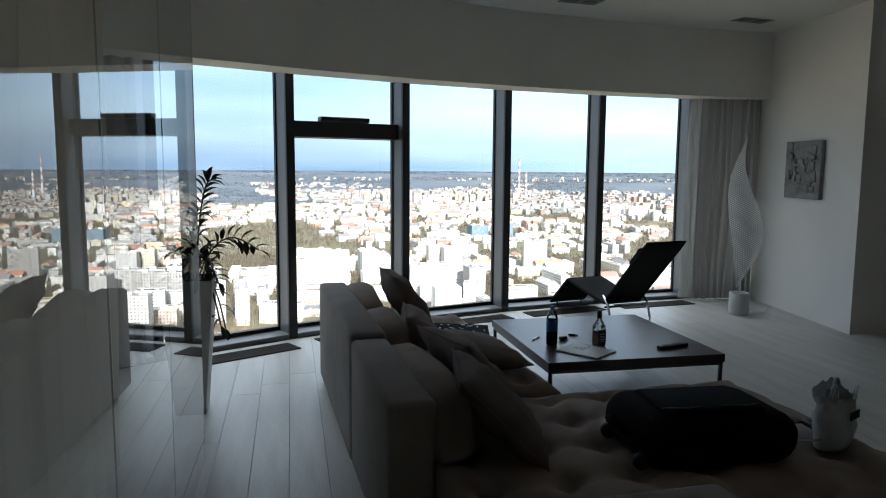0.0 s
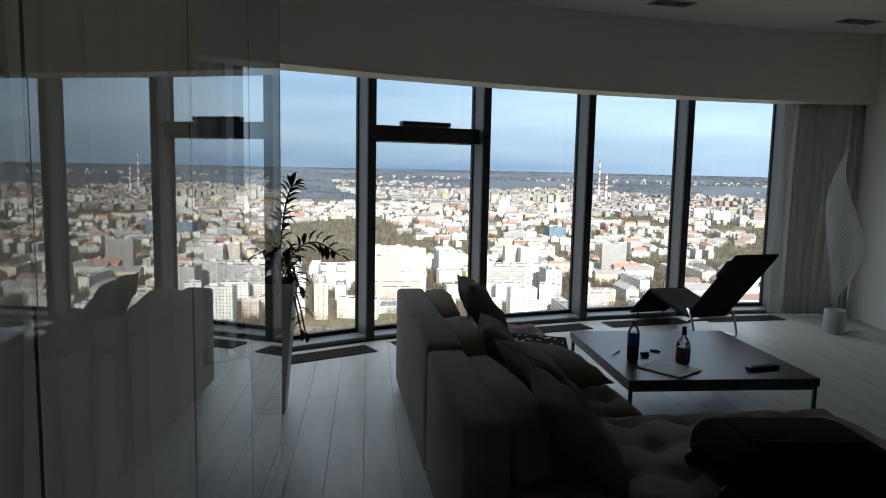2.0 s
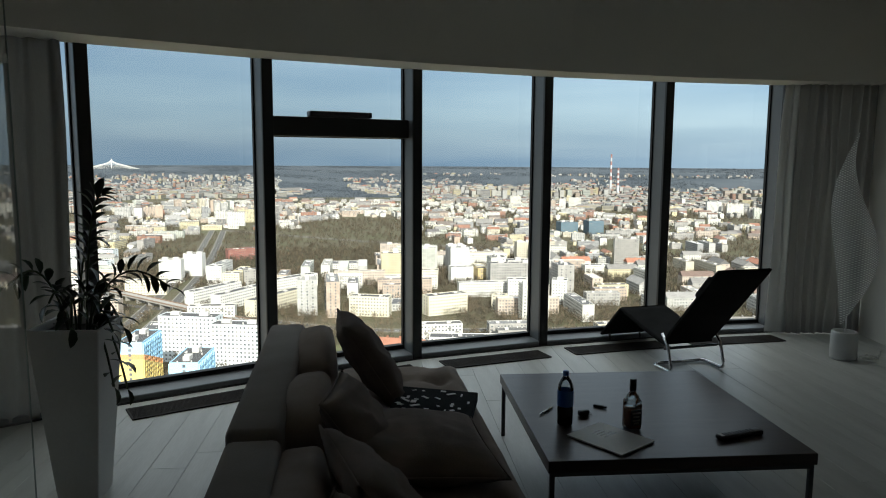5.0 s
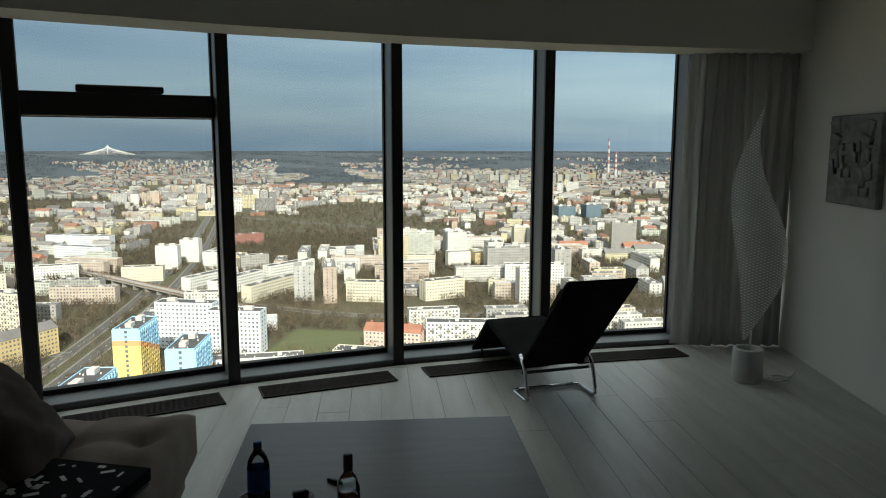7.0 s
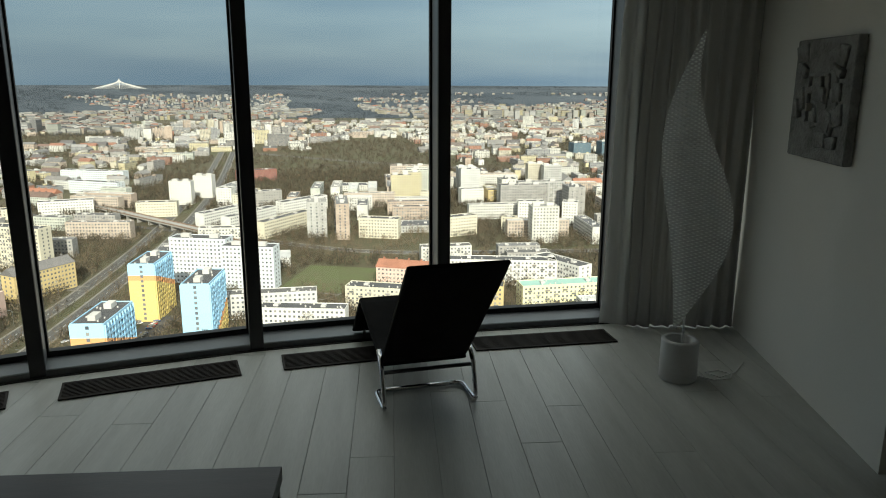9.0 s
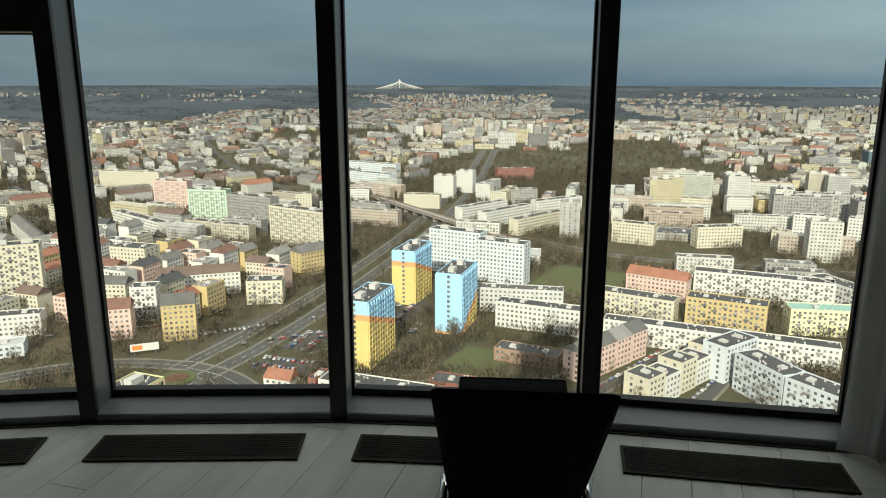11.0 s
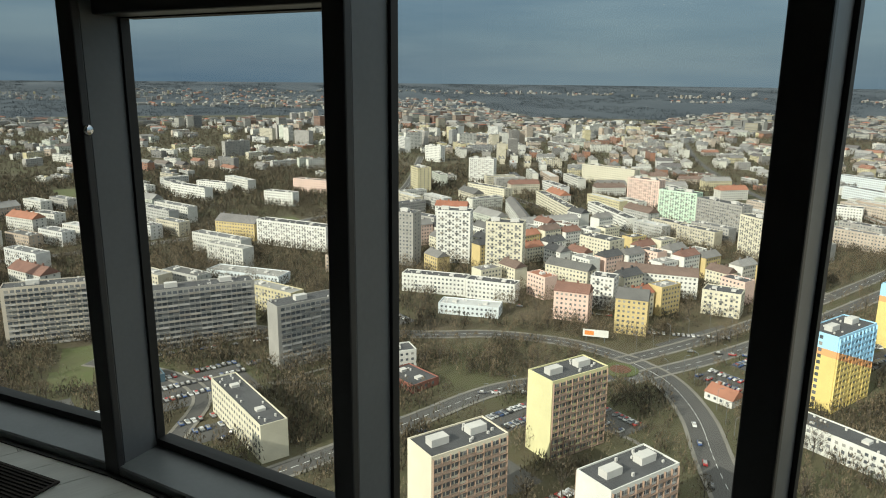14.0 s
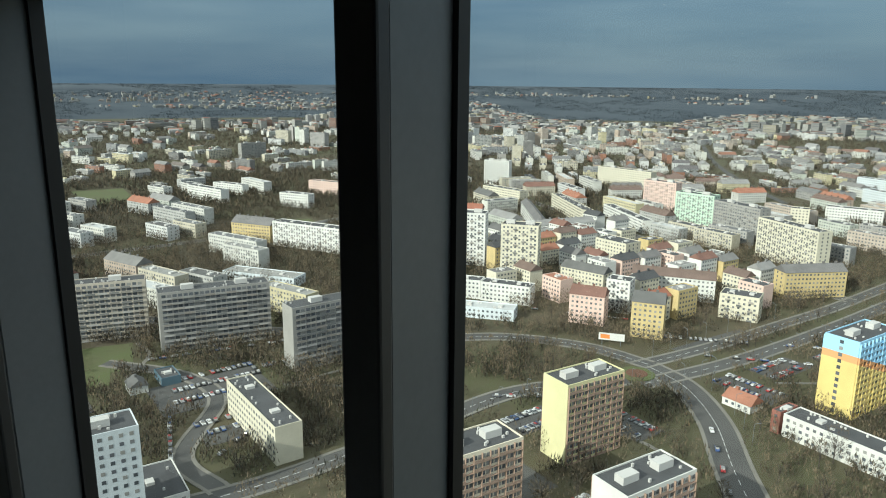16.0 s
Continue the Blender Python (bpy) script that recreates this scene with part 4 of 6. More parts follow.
def floor_lamp():
    t = thing("floor_lamp", 5.435, 6.97, 0, -8, "tall twisted leaf-shaped clear floor lamp on a grey drum base", "floor lamp")
    part("base", lathe([(0.098, 0.0), (0.107, 0.008), (0.105, 0.232), (0.099, 0.240), (0.080, 0.240), (0.076, 0.232), (0.072, 0.18)], 36), M_LAMPBASE, t, "grey painted drum base", True)
    nz, nx = 90, 16
    for side in (1, -1):
        bm = bmesh.new()
        rows = []
        for j in range(nz + 1):
            w = j / nz
            z = 0.30 + 1.63 * w
            half = 0.158 * max(0.0, math.sin(math.pi * w)) ** 1.15 + 0.010
            half += 0.02 * math.sin(2 * math.pi * w)
            tw = radians(-25 + 55 * w)
            cx, cy = 0.065 * math.sin(2.2 * math.pi * w - 0.6), 0.02 * math.sin(math.pi * w)
            row = []
            for i in range(nx + 1):
                u = 2 * i / nx - 1
                bow = side * 0.32 * half * (1 - u * u) - 0.25 * half * math.sin(2.4 * u) * math.sin(math.pi * w)
                x, y = u * half, bow
                row.append(bm.verts.new((cx + x * math.cos(tw) - y * math.sin(tw), cy + x * math.sin(tw) + y * math.cos(tw), z)))
            rows.append(row)
        for a, b in zip(rows, rows[1:]):
            for i in range(nx):
                bm.faces.new((a[i], a[i + 1], b[i + 1], b[i]))
        part("leaf_shell", bm, LEAF, t, "ribbed clear acrylic leaf", True)
    part("stem", tube([(0.02, 0.03, 0.20), (0.02, 0.03, 0.60)], 0.007, 8), M_WHITE, t, "thin pale rod", True)
    part("cable", tube([(0.12, 0.02, 0.006), (0.20, -0.03, 0.005), (0.30, 0.0, 0.005), (0.33, 0.07, 0.005), (0.26, 0.12, 0.005), (0.18, 0.08, 0.006), (0.24, 0.0, 0.010), (0.36, 0.10, 0.005), (0.45, 0.25, 0.005)], 0.004, 6), M_WHITE, t, "pale power cable", True)


LEAF = leaf_material()
floor_lamp()

# ---- planter ----


def planter():
    t = thing("planter", -0.02, 4.82, 0, 0, "tall tapered grey-white square planter standing by the glass partition", "planter")
    bm = bmesh.new()
    def ring(h, z):
        return [bm.verts.new((sx * h, sy * h, z)) for sx, sy in ((-1, -1), (1, -1), (1, 1), (-1, 1))]
    rs = [ring(0.095, 0.0), ring(0.165, 0.88), ring(0.150, 0.88), ring(0.146, 0.83)]
    for a, b in zip(rs, rs[1:]):
        for i in range(4):
            bm.faces.new((a[i], a[(i + 1) % 4], b[(i + 1) % 4], b[i]))
    bm.faces.new(rs[0][::-1])
    bm.faces.new(rs[-1])
    bmesh.ops.bevel(bm, geom=bm.edges[:], offset=0.004, segments=1, affect="EDGES")
    part("pot", bm, M_POT, t)
    part("soil", bm_box(-0.142, 0.142, -0.142, 0.142, 0.832, 0.845, 0.004, 1), M_SOIL, t)
    return t


def leaflet(bm, base, way, up, L, w):
    side = way.cross(up).normalized()
    up = side.cross(way)
    pts = [(0, 0, 0), (0.3, 0.8, 0.06), (0.6, 1.0, 0.05), (0.85, 0.6, -0.02), (1.0, 0.0, -0.10)]
    mid, lef, rig = [], [], []
    for s, k, d in pts:
        c = base + way * (L * s) + up * (L * d)
        mid.append(bm.verts.new(c))
        lef.append(bm.verts.new(c + side * (w * k) + up * (w * 0.35 * k)))
        rig.append(bm.verts.new(c - side * (w * k) + up * (w * 0.35 * k)))
    for i in range(4):
        bm.faces.new((mid[i], mid[i + 1], lef[i + 1], lef[i]))
        bm.faces.new((mid[i], rig[i], rig[i + 1], mid[i + 1]))


def house_plant():
    t = thing("house_plant", -0.02, 4.82, 0.845, 0, "dark green feathery-leaved house plant with a few arching stems", "plant")
    rnd = random.Random(21)
    stems = [((0.05, 0.0), (0.16, -0.03), 0.66, 0.0, 20), ((0.0, 0.03), (0.08, 0.05), 0.45, 0.0, 14), ((0.06, 0.0), (0.44, 0.05), 0.34, 0.14, 17), ((-0.04, 0.0), (-0.32, 0.02), 0.34, 0.12, 13),
             ((0.02, -0.05), (0.06, -0.20), 0.26, 0.20, 10), ((0.04, 0.05), (0.17, 0.14), 0.20, 0.22, 9), ((0.08, -0.05), (0.20, -0.10), 0.08, 0.34, 10), ((-0.05, 0.05), (-0.15, 0.10), 0.16, 0.26, 9), ((0.09, 0.02), (0.22, 0.02), 0.05, 0.36, 10), ((0.03, -0.03), (0.12, -0.10), 0.22, 0.05, 9), ((-0.02, -0.04), (-0.06, -0.14), 0.24, 0.08, 9), ((0.05, 0.04), (0.14, 0.08), 0.26, 0.06, 9), ((0.08, 0.0), (0.19, -0.05), 0.14, 0.14, 9)]
    for (x0, y0), (x1, y1), h, droop, n in stems:
        pts = []
        for k in range(11):
            w = k / 10
            pts.append(Vector((x0 + (x1 - x0) * w ** 1.4, y0 + (y1 - y0) * w ** 1.4, h * math.sin(min(1, w * (1.0 if droop < 0.05 else 1.25)) * math.pi / 2) - droop * w ** 3)))
        s = part("stalk", tube([p + Vector((0, 0, 0.0)) for p in pts], 0.0055, 6), M_STEM, t, shade=True)
        for k in range(n):
            w = 0.30 + 0.70 * k / (n - 1)
            i = min(9, int(w * 10))
            p = pts[i].lerp(pts[i + 1], w * 10 - i)
            d = (pts[i + 1] - pts[i]).normalized()
            sd = d.cross(Vector((0.2, 1, 0.1))).normalized() * (1 if k % 2 else -1)
            way = (sd + d * 0.75 + Vector((rnd.uniform(-0.2, 0.2), rnd.uniform(-0.5, 0.5), rnd.uniform(-0.1, 0.2)))).normalized()
            if k == n - 1:
                way = d
            bm = bmesh.new()
            leaflet(bm, p, way, Vector((0, 0.3, 1)), rnd.uniform(0.08, 0.115), rnd.uniform(0.017, 0.024))
            child("leaf", bm_mesh("leaf", bm, M_LEAF, True), s)


planter()
house_plant()

# ---- the city below ----
GZ = -141.5
FAR = 4930.0


def ground_z(x, y):
    r = math.hypot(x, y)
    if r < 2300:
        return GZ
    w = (r - 2300) / (FAR - 2300)
    rise = -45 - GZ
    return GZ + rise * (0.55 * w * w * (3 - 2 * w) + 0.45 * w)


def ground_sheet():
    bm = bmesh.new()
    # radius where the haze-tinted ground colour begins
    HAZE_FROM = 2600
    rings, seg = [0, 60, 150, 300, 500, 800, 1200, 1700, 2300, 2600, 2900, 3200, 3500, 3800, 4100, 4400, 4700, FAR], 96
    rows = []
    for r in rings[1:]:
        rows.append([bm.verts.new((r * math.cos(2 * math.pi * k / seg), r * math.sin(2 * math.pi * k / seg), ground_z(r, 0))) for k in range(seg)])
    c = bm.verts.new((0, 0, GZ))
    for k in range(seg):
        bm.faces.new((c, rows[0][k], rows[0][(k + 1) % seg]))
    for a, b in zip(rows, rows[1:]):
        for k in range(seg):
            f = bm.faces.new((a[k], b[k], b[(k + 1) % seg], a[(k + 1) % seg]))
            f.material_index = int(a[k].co.xy.length > HAZE_FROM - 1)
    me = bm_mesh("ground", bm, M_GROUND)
    me.materials.append(M_HAZELAND)
    return tagged(new("ground", me), "winter-brown grass and earth of the city plain, haze-tinted slate far out", kind="structure")


ground_sheet()

RECTS = []          # what stands or is paved: x, y, turn, half length, half width


def claim(x, y, rot, hl, hw):
    RECTS.append((x, y, math.cos(radians(rot)), math.sin(radians(rot)), hl, hw))


def blocked(x, y, m=2.0):
    if not RECTS:
        return False
    q = RECT_CACHE
    if len(q[1]) != len(RECTS):
        q[1] = np.array(RECTS)
    r = q[1]
    dx, dy = x - r[:, 0], y - r[:, 1]
    return bool(np.any((np.abs(dx * r[:, 2] + dy * r[:, 3]) < r[:, 4] + m) & (np.abs(-dx * r[:, 3] + dy * r[:, 2]) < r[:, 5] + m)))


RECT_CACHE = [None, np.zeros((0, 6))]


def spline(pts, n=8):
    out = []
    p = [Vector(q) for q in pts]
    p = [p[0] * 2 - p[1]] + p + [p[-1] * 2 - p[-2]]
    for i in range(1, len(p) - 2):
        for k in range(n):
            t = k / n
            out.append(0.5 * (2 * p[i] + (p[i + 1] - p[i - 1]) * t + (2 * p[i - 1] - 5 * p[i] + 4 * p[i + 1] - p[i + 2]) * t * t + (3 * p[i] - p[i - 1] - 3 * p[i + 1] + p[i + 2]) * t ** 3))
    return out + [p[-2]]


def ribbon(pts, w, z, thick=0.25, off=0.0):
    acc = Acc()
    L, R = [], []
    for i, p in enumerate(pts):
        d = (pts[min(i + 1, len(pts) - 1)] - pts[max(i - 1, 0)]).normalized()
        s = Vector((-d.y, d.x))
        L.append(p + s * (off + w / 2))
        R.append(p + s * (off - w / 2))
    v = []
    for a, b in zip(L, R):
        v += [(a.x, a.y, z), (b.x, b.y, z), (a.x, a.y, z - thick), (b.x, b.y, z - thick)]
    f = []
    for i in range(len(pts) - 1):
        k = 4 * i
        f += [(k, k + 1, k + 5, k + 4), (k + 1, k + 3, k + 7, k + 5), (k + 2, k, k + 4, k + 6)]
    acc.add(v, f)
    return acc


def road(pts, w, label, kerb=1.6, dash=True, z=GZ + 0.12):
    line = spline(pts)
    ob = tagged(new("road", ribbon(line, w, z).mesh("road", M_ASPHALT)), label, kind="structure")
    for s in (-1, 1):
        if kerb:
            tagged(new("pavement", ribbon(line, kerb, z + 0.14, 0.4, s * (w / 2 + kerb / 2)).mesh("pavement", M_PAVE)), "grey concrete pavement with a raised kerb", kind="structure")
    for a, b in zip(line, line[1:]):
        c = (a + b) / 2
        d = b - a
        claim(c.x, c.y, math.degrees(math.atan2(d.y, d.x)), d.length / 2, w / 2 + kerb)
    if dash:
        acc = Acc()
        for a, b in zip(line, line[1:]):
            d = (b - a)
            n = max(1, int(d.length / 9))
            for k in range(n):
                p = a + d * ((k + 0.25) / n)
                q = p + d.normalized() * 3.5
                s = Vector((-d.y, d.x)).normalized() * 0.12
                acc.add([(*(p + s), z + 0.02), (*(p - s), z + 0.02), (*(q - s), z + 0.02), (*(q + s), z + 0.02)], [(0, 1, 2, 3)])
        child("lane_marking", acc.mesh("lane_marking", M_MARK), ob, "worn white lane dashes", "stuff")
    return ob


def patch(x, y, rot, l, w, material, name, label, z=GZ + 0.08, taken=True):
    acc = Acc()
    acc.box(-l / 2, l / 2, -w / 2, w / 2, -0.3, 0)
    ob = new(name, acc.mesh(name, material))
    ob.matrix_world = pose(x, y, z, 0, 0, rot)
    if taken:
        claim(x, y, rot, l / 2, w / 2)
    return tagged(ob, label, kind="structure")


AV = "grey city avenue with white lane markings"
road([(-300, 165), (-318, 225), (-345, 290), (-384, 372), (-470, 540), (-640, 820), (-900, 1200)], 8.5, AV)
road([(-322, 172), (-340, 225), (-366, 286), (-402, 366), (-490, 530), (-662, 812), (-920, 1190)], 7.5, AV)
road([(-322, 178), (-294, 184), (-258, 178), (-222, 164), (-160, 140), (-80, 90)], 13, "curving city road with white lane markings", z=GZ + 0.16)
road([(-322, 180), (-352, 158), (-374, 120), (-382, 75), (-410, -20), (-470, -150), (-560, -330)], 9, AV, z=GZ + 0.20)
road([(-306, 160), (-303, 105), (-280, 60), (-256, 18), (-238, -20), (-222, -75), (-190, -170)], 9, "city side street", z=GZ + 0.24)
road([(-240, -25), (-268, -42), (-318, -34), (-350, -55), (-372, -95)], 6, "narrow residential street", 1.5, False, GZ + 0.28)
road([(-470, 540), (-380, 540), (-260, 540), (-120, 600), (60, 680)], 8, "city street behind a park", 2, True, GZ + 0.2)
road([(-402, 366), (-520, 330), (-700, 300), (-950, 250)], 8, "city street between tenements", 2, True, GZ + 0.2)
road([(-560, -330), (-640, -120), (-760, 60), (-900, 150), (-1300, 250)], 8, "city street between estates", 2, True, GZ + 0.22)
road([(-150, 290), (-146, 360), (-150, 400)], 6, "narrow residential street", 1.5, False)
road([(-108, 285), (-112, 350), (-130, 400)], 6, "narrow residential street", 1.5, False)
road([(-900, 1200), (-500, 1130), (0, 1150), (600, 1300)], 10, AV, 2, True, GZ + 0.2)
road([(-1500, 900), (-1100, 700), (-700, 560), (-470, 545)], 9, "railway cutting road", 0, False, GZ + 0.25)
patch(-330, -38, 24, 34, 52, M_ASPHALT, "parking_lot", "asphalt car park between slab blocks")
patch(-222, 70, 24, 20, 44, M_ASPHALT, "parking_lot", "asphalt car park between tower blocks")
patch(-300, 318, 24, 16, 46, M_ASPHALT, "parking_lot", "asphalt car park between painted tower blocks")
patch(-348, 232, 112, 60, 10, M_ASPHALT, "parking_lot", "asphalt car park in front of tenements")
patch(-288, -18, 24, 14, 40, M_ASPHALT, "parking_lot", "asphalt car park beside a low block")
patch(-378, -96, 12, 40, 26, M_GRASS, "lawn", "green lawn between slab blocks")
patch(-352, -98, 12, 24, 20, M_GRASS, "lawn", "green lawn between slab blocks", GZ + 0.14)
patch(-254, 452, 12, 60, 70, M_GRASS, "lawn", "green sports ground lawn")
patch(-200, 470, 12, 40, 60, M_GRASS, "lawn", "green sports ground lawn", GZ + 0.14)
patch(-215, 282, 12, 30, 36, M_GRASS, "lawn", "green lawn behind a school")
patch(-222, 132, 24, 22, 20, M_GRASS, "lawn", "green lawn beside a tower block")
patch(-166, 232, 14, 34, 38, M_GRASS, "sports_pitch", "green school sports pitch", GZ + 0.1)
patch(-168, 244, 14, 18, 8, M_REDB, "sports_court", "red school sports court", GZ + 0.2)
patch(-700, 0, 20, 90, 60, M_GRASS, "lawn", "green playing field")
patch(-930, -230, 20, 120, 60, M_GRASS, "lawn", "green playing field")
island_me = bm_mesh("island", lathe([(9, -0.2), (9, 0.35), (8.4, 0.4), (5.5, 0.42)], 32), M_GRASS)
isl = new("traffic_island", island_me)
isl.matrix_world = pose(-312, 168, GZ + 0.15)
tagged(isl, "round planted traffic island", "traffic island")
child("flower_bed", bm_mesh("flower_bed", lathe([(5.4, 0.40), (5.2, 0.62), (3.0, 0.66)], 28), mat("brown_bed", (0.13, 0.065, 0.04), rough=1.0, scale=0.5, fine=5)), isl, "brown winter flower bed")
claim(-312, 168, 0, 9, 9)

# ---- buildings ----
STOREY = 2.9
MESHES = {}


def facade(acc, n, L, half, z0, step, ww, wh, side, ends=False, proud=0.06, lift=0.95, rows=None):
    """Windows of n storeys along the wall at y = side * half (or x, for ends)."""
    k = max(1, int(L / step))
    for s in range(n):
        z = z0 + s * STOREY + lift
        for i in range(k):
            c = -L / 2 + L * (i + 0.5) / k
            a, b = (half, half + proud) if side > 0 else (-half - proud, -half)
            if ends:
                acc.box(a, b, c - ww / 2, c + ww / 2, z, z + wh, False)
            else:
                acc.box(c - ww / 2, c + ww / 2, a, b, z, z + wh, False)


def block_meshes(L, W, n, style, wall_m, roof_m):
    key = (L, W, n, style, wall_m.name, roof_m.name)
    if key in MESHES:
        return MESHES[key]
    H = n * STOREY + 0.7
    rnd = random.Random(hash((L, W, n)) % 1000)
    out = []
    w = Acc()
    w.box(-L / 2, L / 2, -W / 2, W / 2, -1, H, False)
    if style == "gable":
        pass
    else:
        for x0, x1, y0, y1 in ((-L / 2, L / 2, -W / 2, -W / 2 + 0.35), (-L / 2, L / 2, W / 2 - 0.35, W / 2), (-L / 2, -L / 2 + 0.35, -W / 2 + 0.35, W / 2 - 0.35), (L / 2 - 0.35, L / 2, -W / 2 + 0.35, W / 2 - 0.35)):
            w.box(x0, x1, y0, y1, H, H + 0.6, False)
    out.append(("wall", w.mesh("wall", wall_m), ""))
    r = Acc()
    if style == "gable":
        r.gable(-L / 2, L / 2, -W / 2, W / 2, H, W * 0.36)
        for k in range(max(1, int(L / 9))):
            x = -L / 2 + 4 + 9 * k
            r.box(x - 0.7, x + 0.7, -0.5, 0.5, H + W * 0.2, H + W * 0.36 + 1.2, False)
    else:
        r.box(-L / 2 + 0.35, L / 2 - 0.35, -W / 2 + 0.35, W / 2 - 0.35, H - 0.2, H + 0.12, False)
    out.append(("roof", r.mesh("roof", roof_m), ""))
    g = Acc()
    if style == "slabgrey":
        facade(g, n, L - 3, W / 2, 0.4, 2.7, 2.0, 1.5, 1)
        facade(g, n, L - 3, W / 2, 0.4, 2.7, 2.0, 1.5, -1)
    elif style == "tower":
        facade(g, n, L - 1.2, W / 2, 0.4, 1.5, 1.15, 1.35, 1)
        facade(g, n, L - 1.2, W / 2, 0.4, 1.5, 1.15, 1.35, -1)
    elif style == "painted":
        facade(g, n, L - 1.0, W / 2, 0.4, 2.5, 1.5, 1.45, 1)
        facade(g, n, L - 1.0, W / 2, 0.4, 2.5, 1.5, 1.45, -1)
        facade(g, n, 1.8, L / 2, 0.4, 1.8, 1.6, 1.6, 1, True)
        facade(g, n, 1.8, L / 2, 0.4, 1.8, 1.6, 1.6, -1, True)
    else:
        facade(g, n, L - 1.5, W / 2, 0.4, 2.7, 1.3, 1.25, 1)
        facade(g, n, L - 1.5, W / 2, 0.4, 2.7, 1.3, 1.25, -1)
        if W > 11.5:
            facade(g, n, W - 3, L / 2, 0.4, 4.0, 1.3, 1.4, 1, True)
            facade(g, n, W - 3, L / 2, 0.4, 4.0, 1.3, 1.4, -1, True)
    out.append(("window", g.mesh("window", M_WIN), "stuff"))
    if style in ("tower", "painted"):
        b = Acc()
        bays = max(4, round((L - 1) / 3.2))
        for side in (1, -1):
            y0, y1 = sorted((side * W / 2, side * (W / 2 + 0.7)))
            for s in range(n):
                z = 0.4 + s * STOREY
                b.box(-L / 2 + 0.5, L / 2 - 0.5, y0, y1, z - 0.1, z + 0.06)
                f0, f1 = sorted((side * (W / 2 + 0.62), side * (W / 2 + 0.7)))
                for i in range(bays):
                    if (i + s // 4) % 3 != 1:
                        x = -L / 2 + 0.5 + (L - 1) * i / bays
                        b.box(x + 0.15, x + (L - 1) / bays - 0.15, f0, f1, z + 0.06, z + 1.0)
            for i in range(bays + 1):
                x = -L / 2 + 0.5 + (L - 1) * i / bays
                b.box(x - 0.09, x + 0.09, y0, y1, 0.3, H - 0.3)
        out.append(("balcony", b.mesh("balcony", P_PARAPET if style == "tower" else wall_m), "stuff"))
    if style in ("slabgrey", "loggia"):
        b = Acc()
        k = int((L - 3) / 5.4)
        for side in (1, -1):
            for s in range(n):
                z = 0.4 + s * STOREY - 0.15
                for i in range(k):
                    if style == "loggia" and (i + s) % 2:
                        continue
                    c = -(L - 3) / 2 + (L - 3) * (i + 0.5) / k
                    hw = 2.45 if style == "slabgrey" else 1.4
                    y0, y1 = sorted((side * W / 2, side * (W / 2 + 1.0)))
                    b.box(c - hw, c + hw, y0, y1, z, z + 0.16)
                    yo0, yo1 = sorted((side * (W / 2 + 0.9), side * (W / 2 + 1.0)))
                    b.box(c - hw, c + hw, yo0, yo1, z + 0.16, z + 1.1, False)
        out.append(("balcony", b.mesh("balcony", M_BALC), "stuff"))
    if style != "gable":
        k = 2 if L > 20 else 1
        c = Acc()
        for i in range(k):
            x = -L / 2 + L * (i + 0.5) / k + rnd.uniform(-1, 1)
            hh = 2.6 if n > 7 else 1.2
            ww = 3.2 if n > 7 else 1.4
            c.box(x - ww, x + ww, -1.8, 1.8, H + 0.12, H + hh, False)
        for i in range(int(L / 4)):
            x, y = rnd.uniform(-L / 2 + 1, L / 2 - 1), rnd.choice((-1, 1)) * W * rnd.uniform(0.15, 0.38)
            c.box(x - 0.4, x + 0.4, y - 0.3, y + 0.3, H + 0.12, H + rnd.uniform(0.7, 1.3), False)
        out.append(("roof_box", c.mesh("roof_box", plain("roof_box_plaster", (0.55, 0.53, 0.50))), "stuff"))
    MESHES[key] = out
    return out


def block(x, y, rot, L, W, n, style="plain", wall_m=None, roof_m=None, label="", name="apartment_block", category="building", z=None):
    t = new(name)
    t.matrix_world = pose(x, y, GZ if z is None else z, 0, 0, rot)
    tagged(t, label or "pale rendered apartment block with rows of windows", category)
    for nm, me, kind in block_meshes(L, W, n, style, wall_m or M_CITY, roof_m or M_ROOFGREY):
        child(nm, me, t, kind=kind)
    claim(x, y, rot, L / 2 + 1, W / 2 + 1)
    return t


def banded(name, low, mid, top, split, wave):
    """Painted end walls: a lower colour, an orange band and an upper colour, with a curved edge."""
    m = plain(name, low)
    n, l = m.node_tree.nodes, m.node_tree.links
    p = n["Principled BSDF"]
    tc, sx = n.new("ShaderNodeTexCoord"), n.new("ShaderNodeSeparateXYZ")
    l.new(tc.outputs["Object"], sx.inputs["Vector"])
    w = n.new("ShaderNodeMath")
    w.operation = "MULTIPLY_ADD"
    w.inputs[1].default_value = wave
    l.new(sx.outputs["X"], w.inputs[0])
    l.new(sx.outputs["Z"], w.inputs[2])
    col = p.inputs["Base Color"].links[0].from_socket
    for h, c in ((split, mid), (split + 3.2, top)):
        g, mx = n.new("ShaderNodeMath"), n.new("ShaderNodeMixRGB")
        g.operation = "GREATER_THAN"
        g.inputs[1].default_value = h
        l.new(w.outputs["Value"], g.inputs[0])
        l.new(g.outputs["Value"], mx.inputs["Fac"])
        l.new(col, mx.inputs["Color1"])
        mx.inputs["Color2"].default_value = (*c, 1)
        col = mx.outputs["Color"]
    l.new(col, p.inputs["Base Color"])
    return m


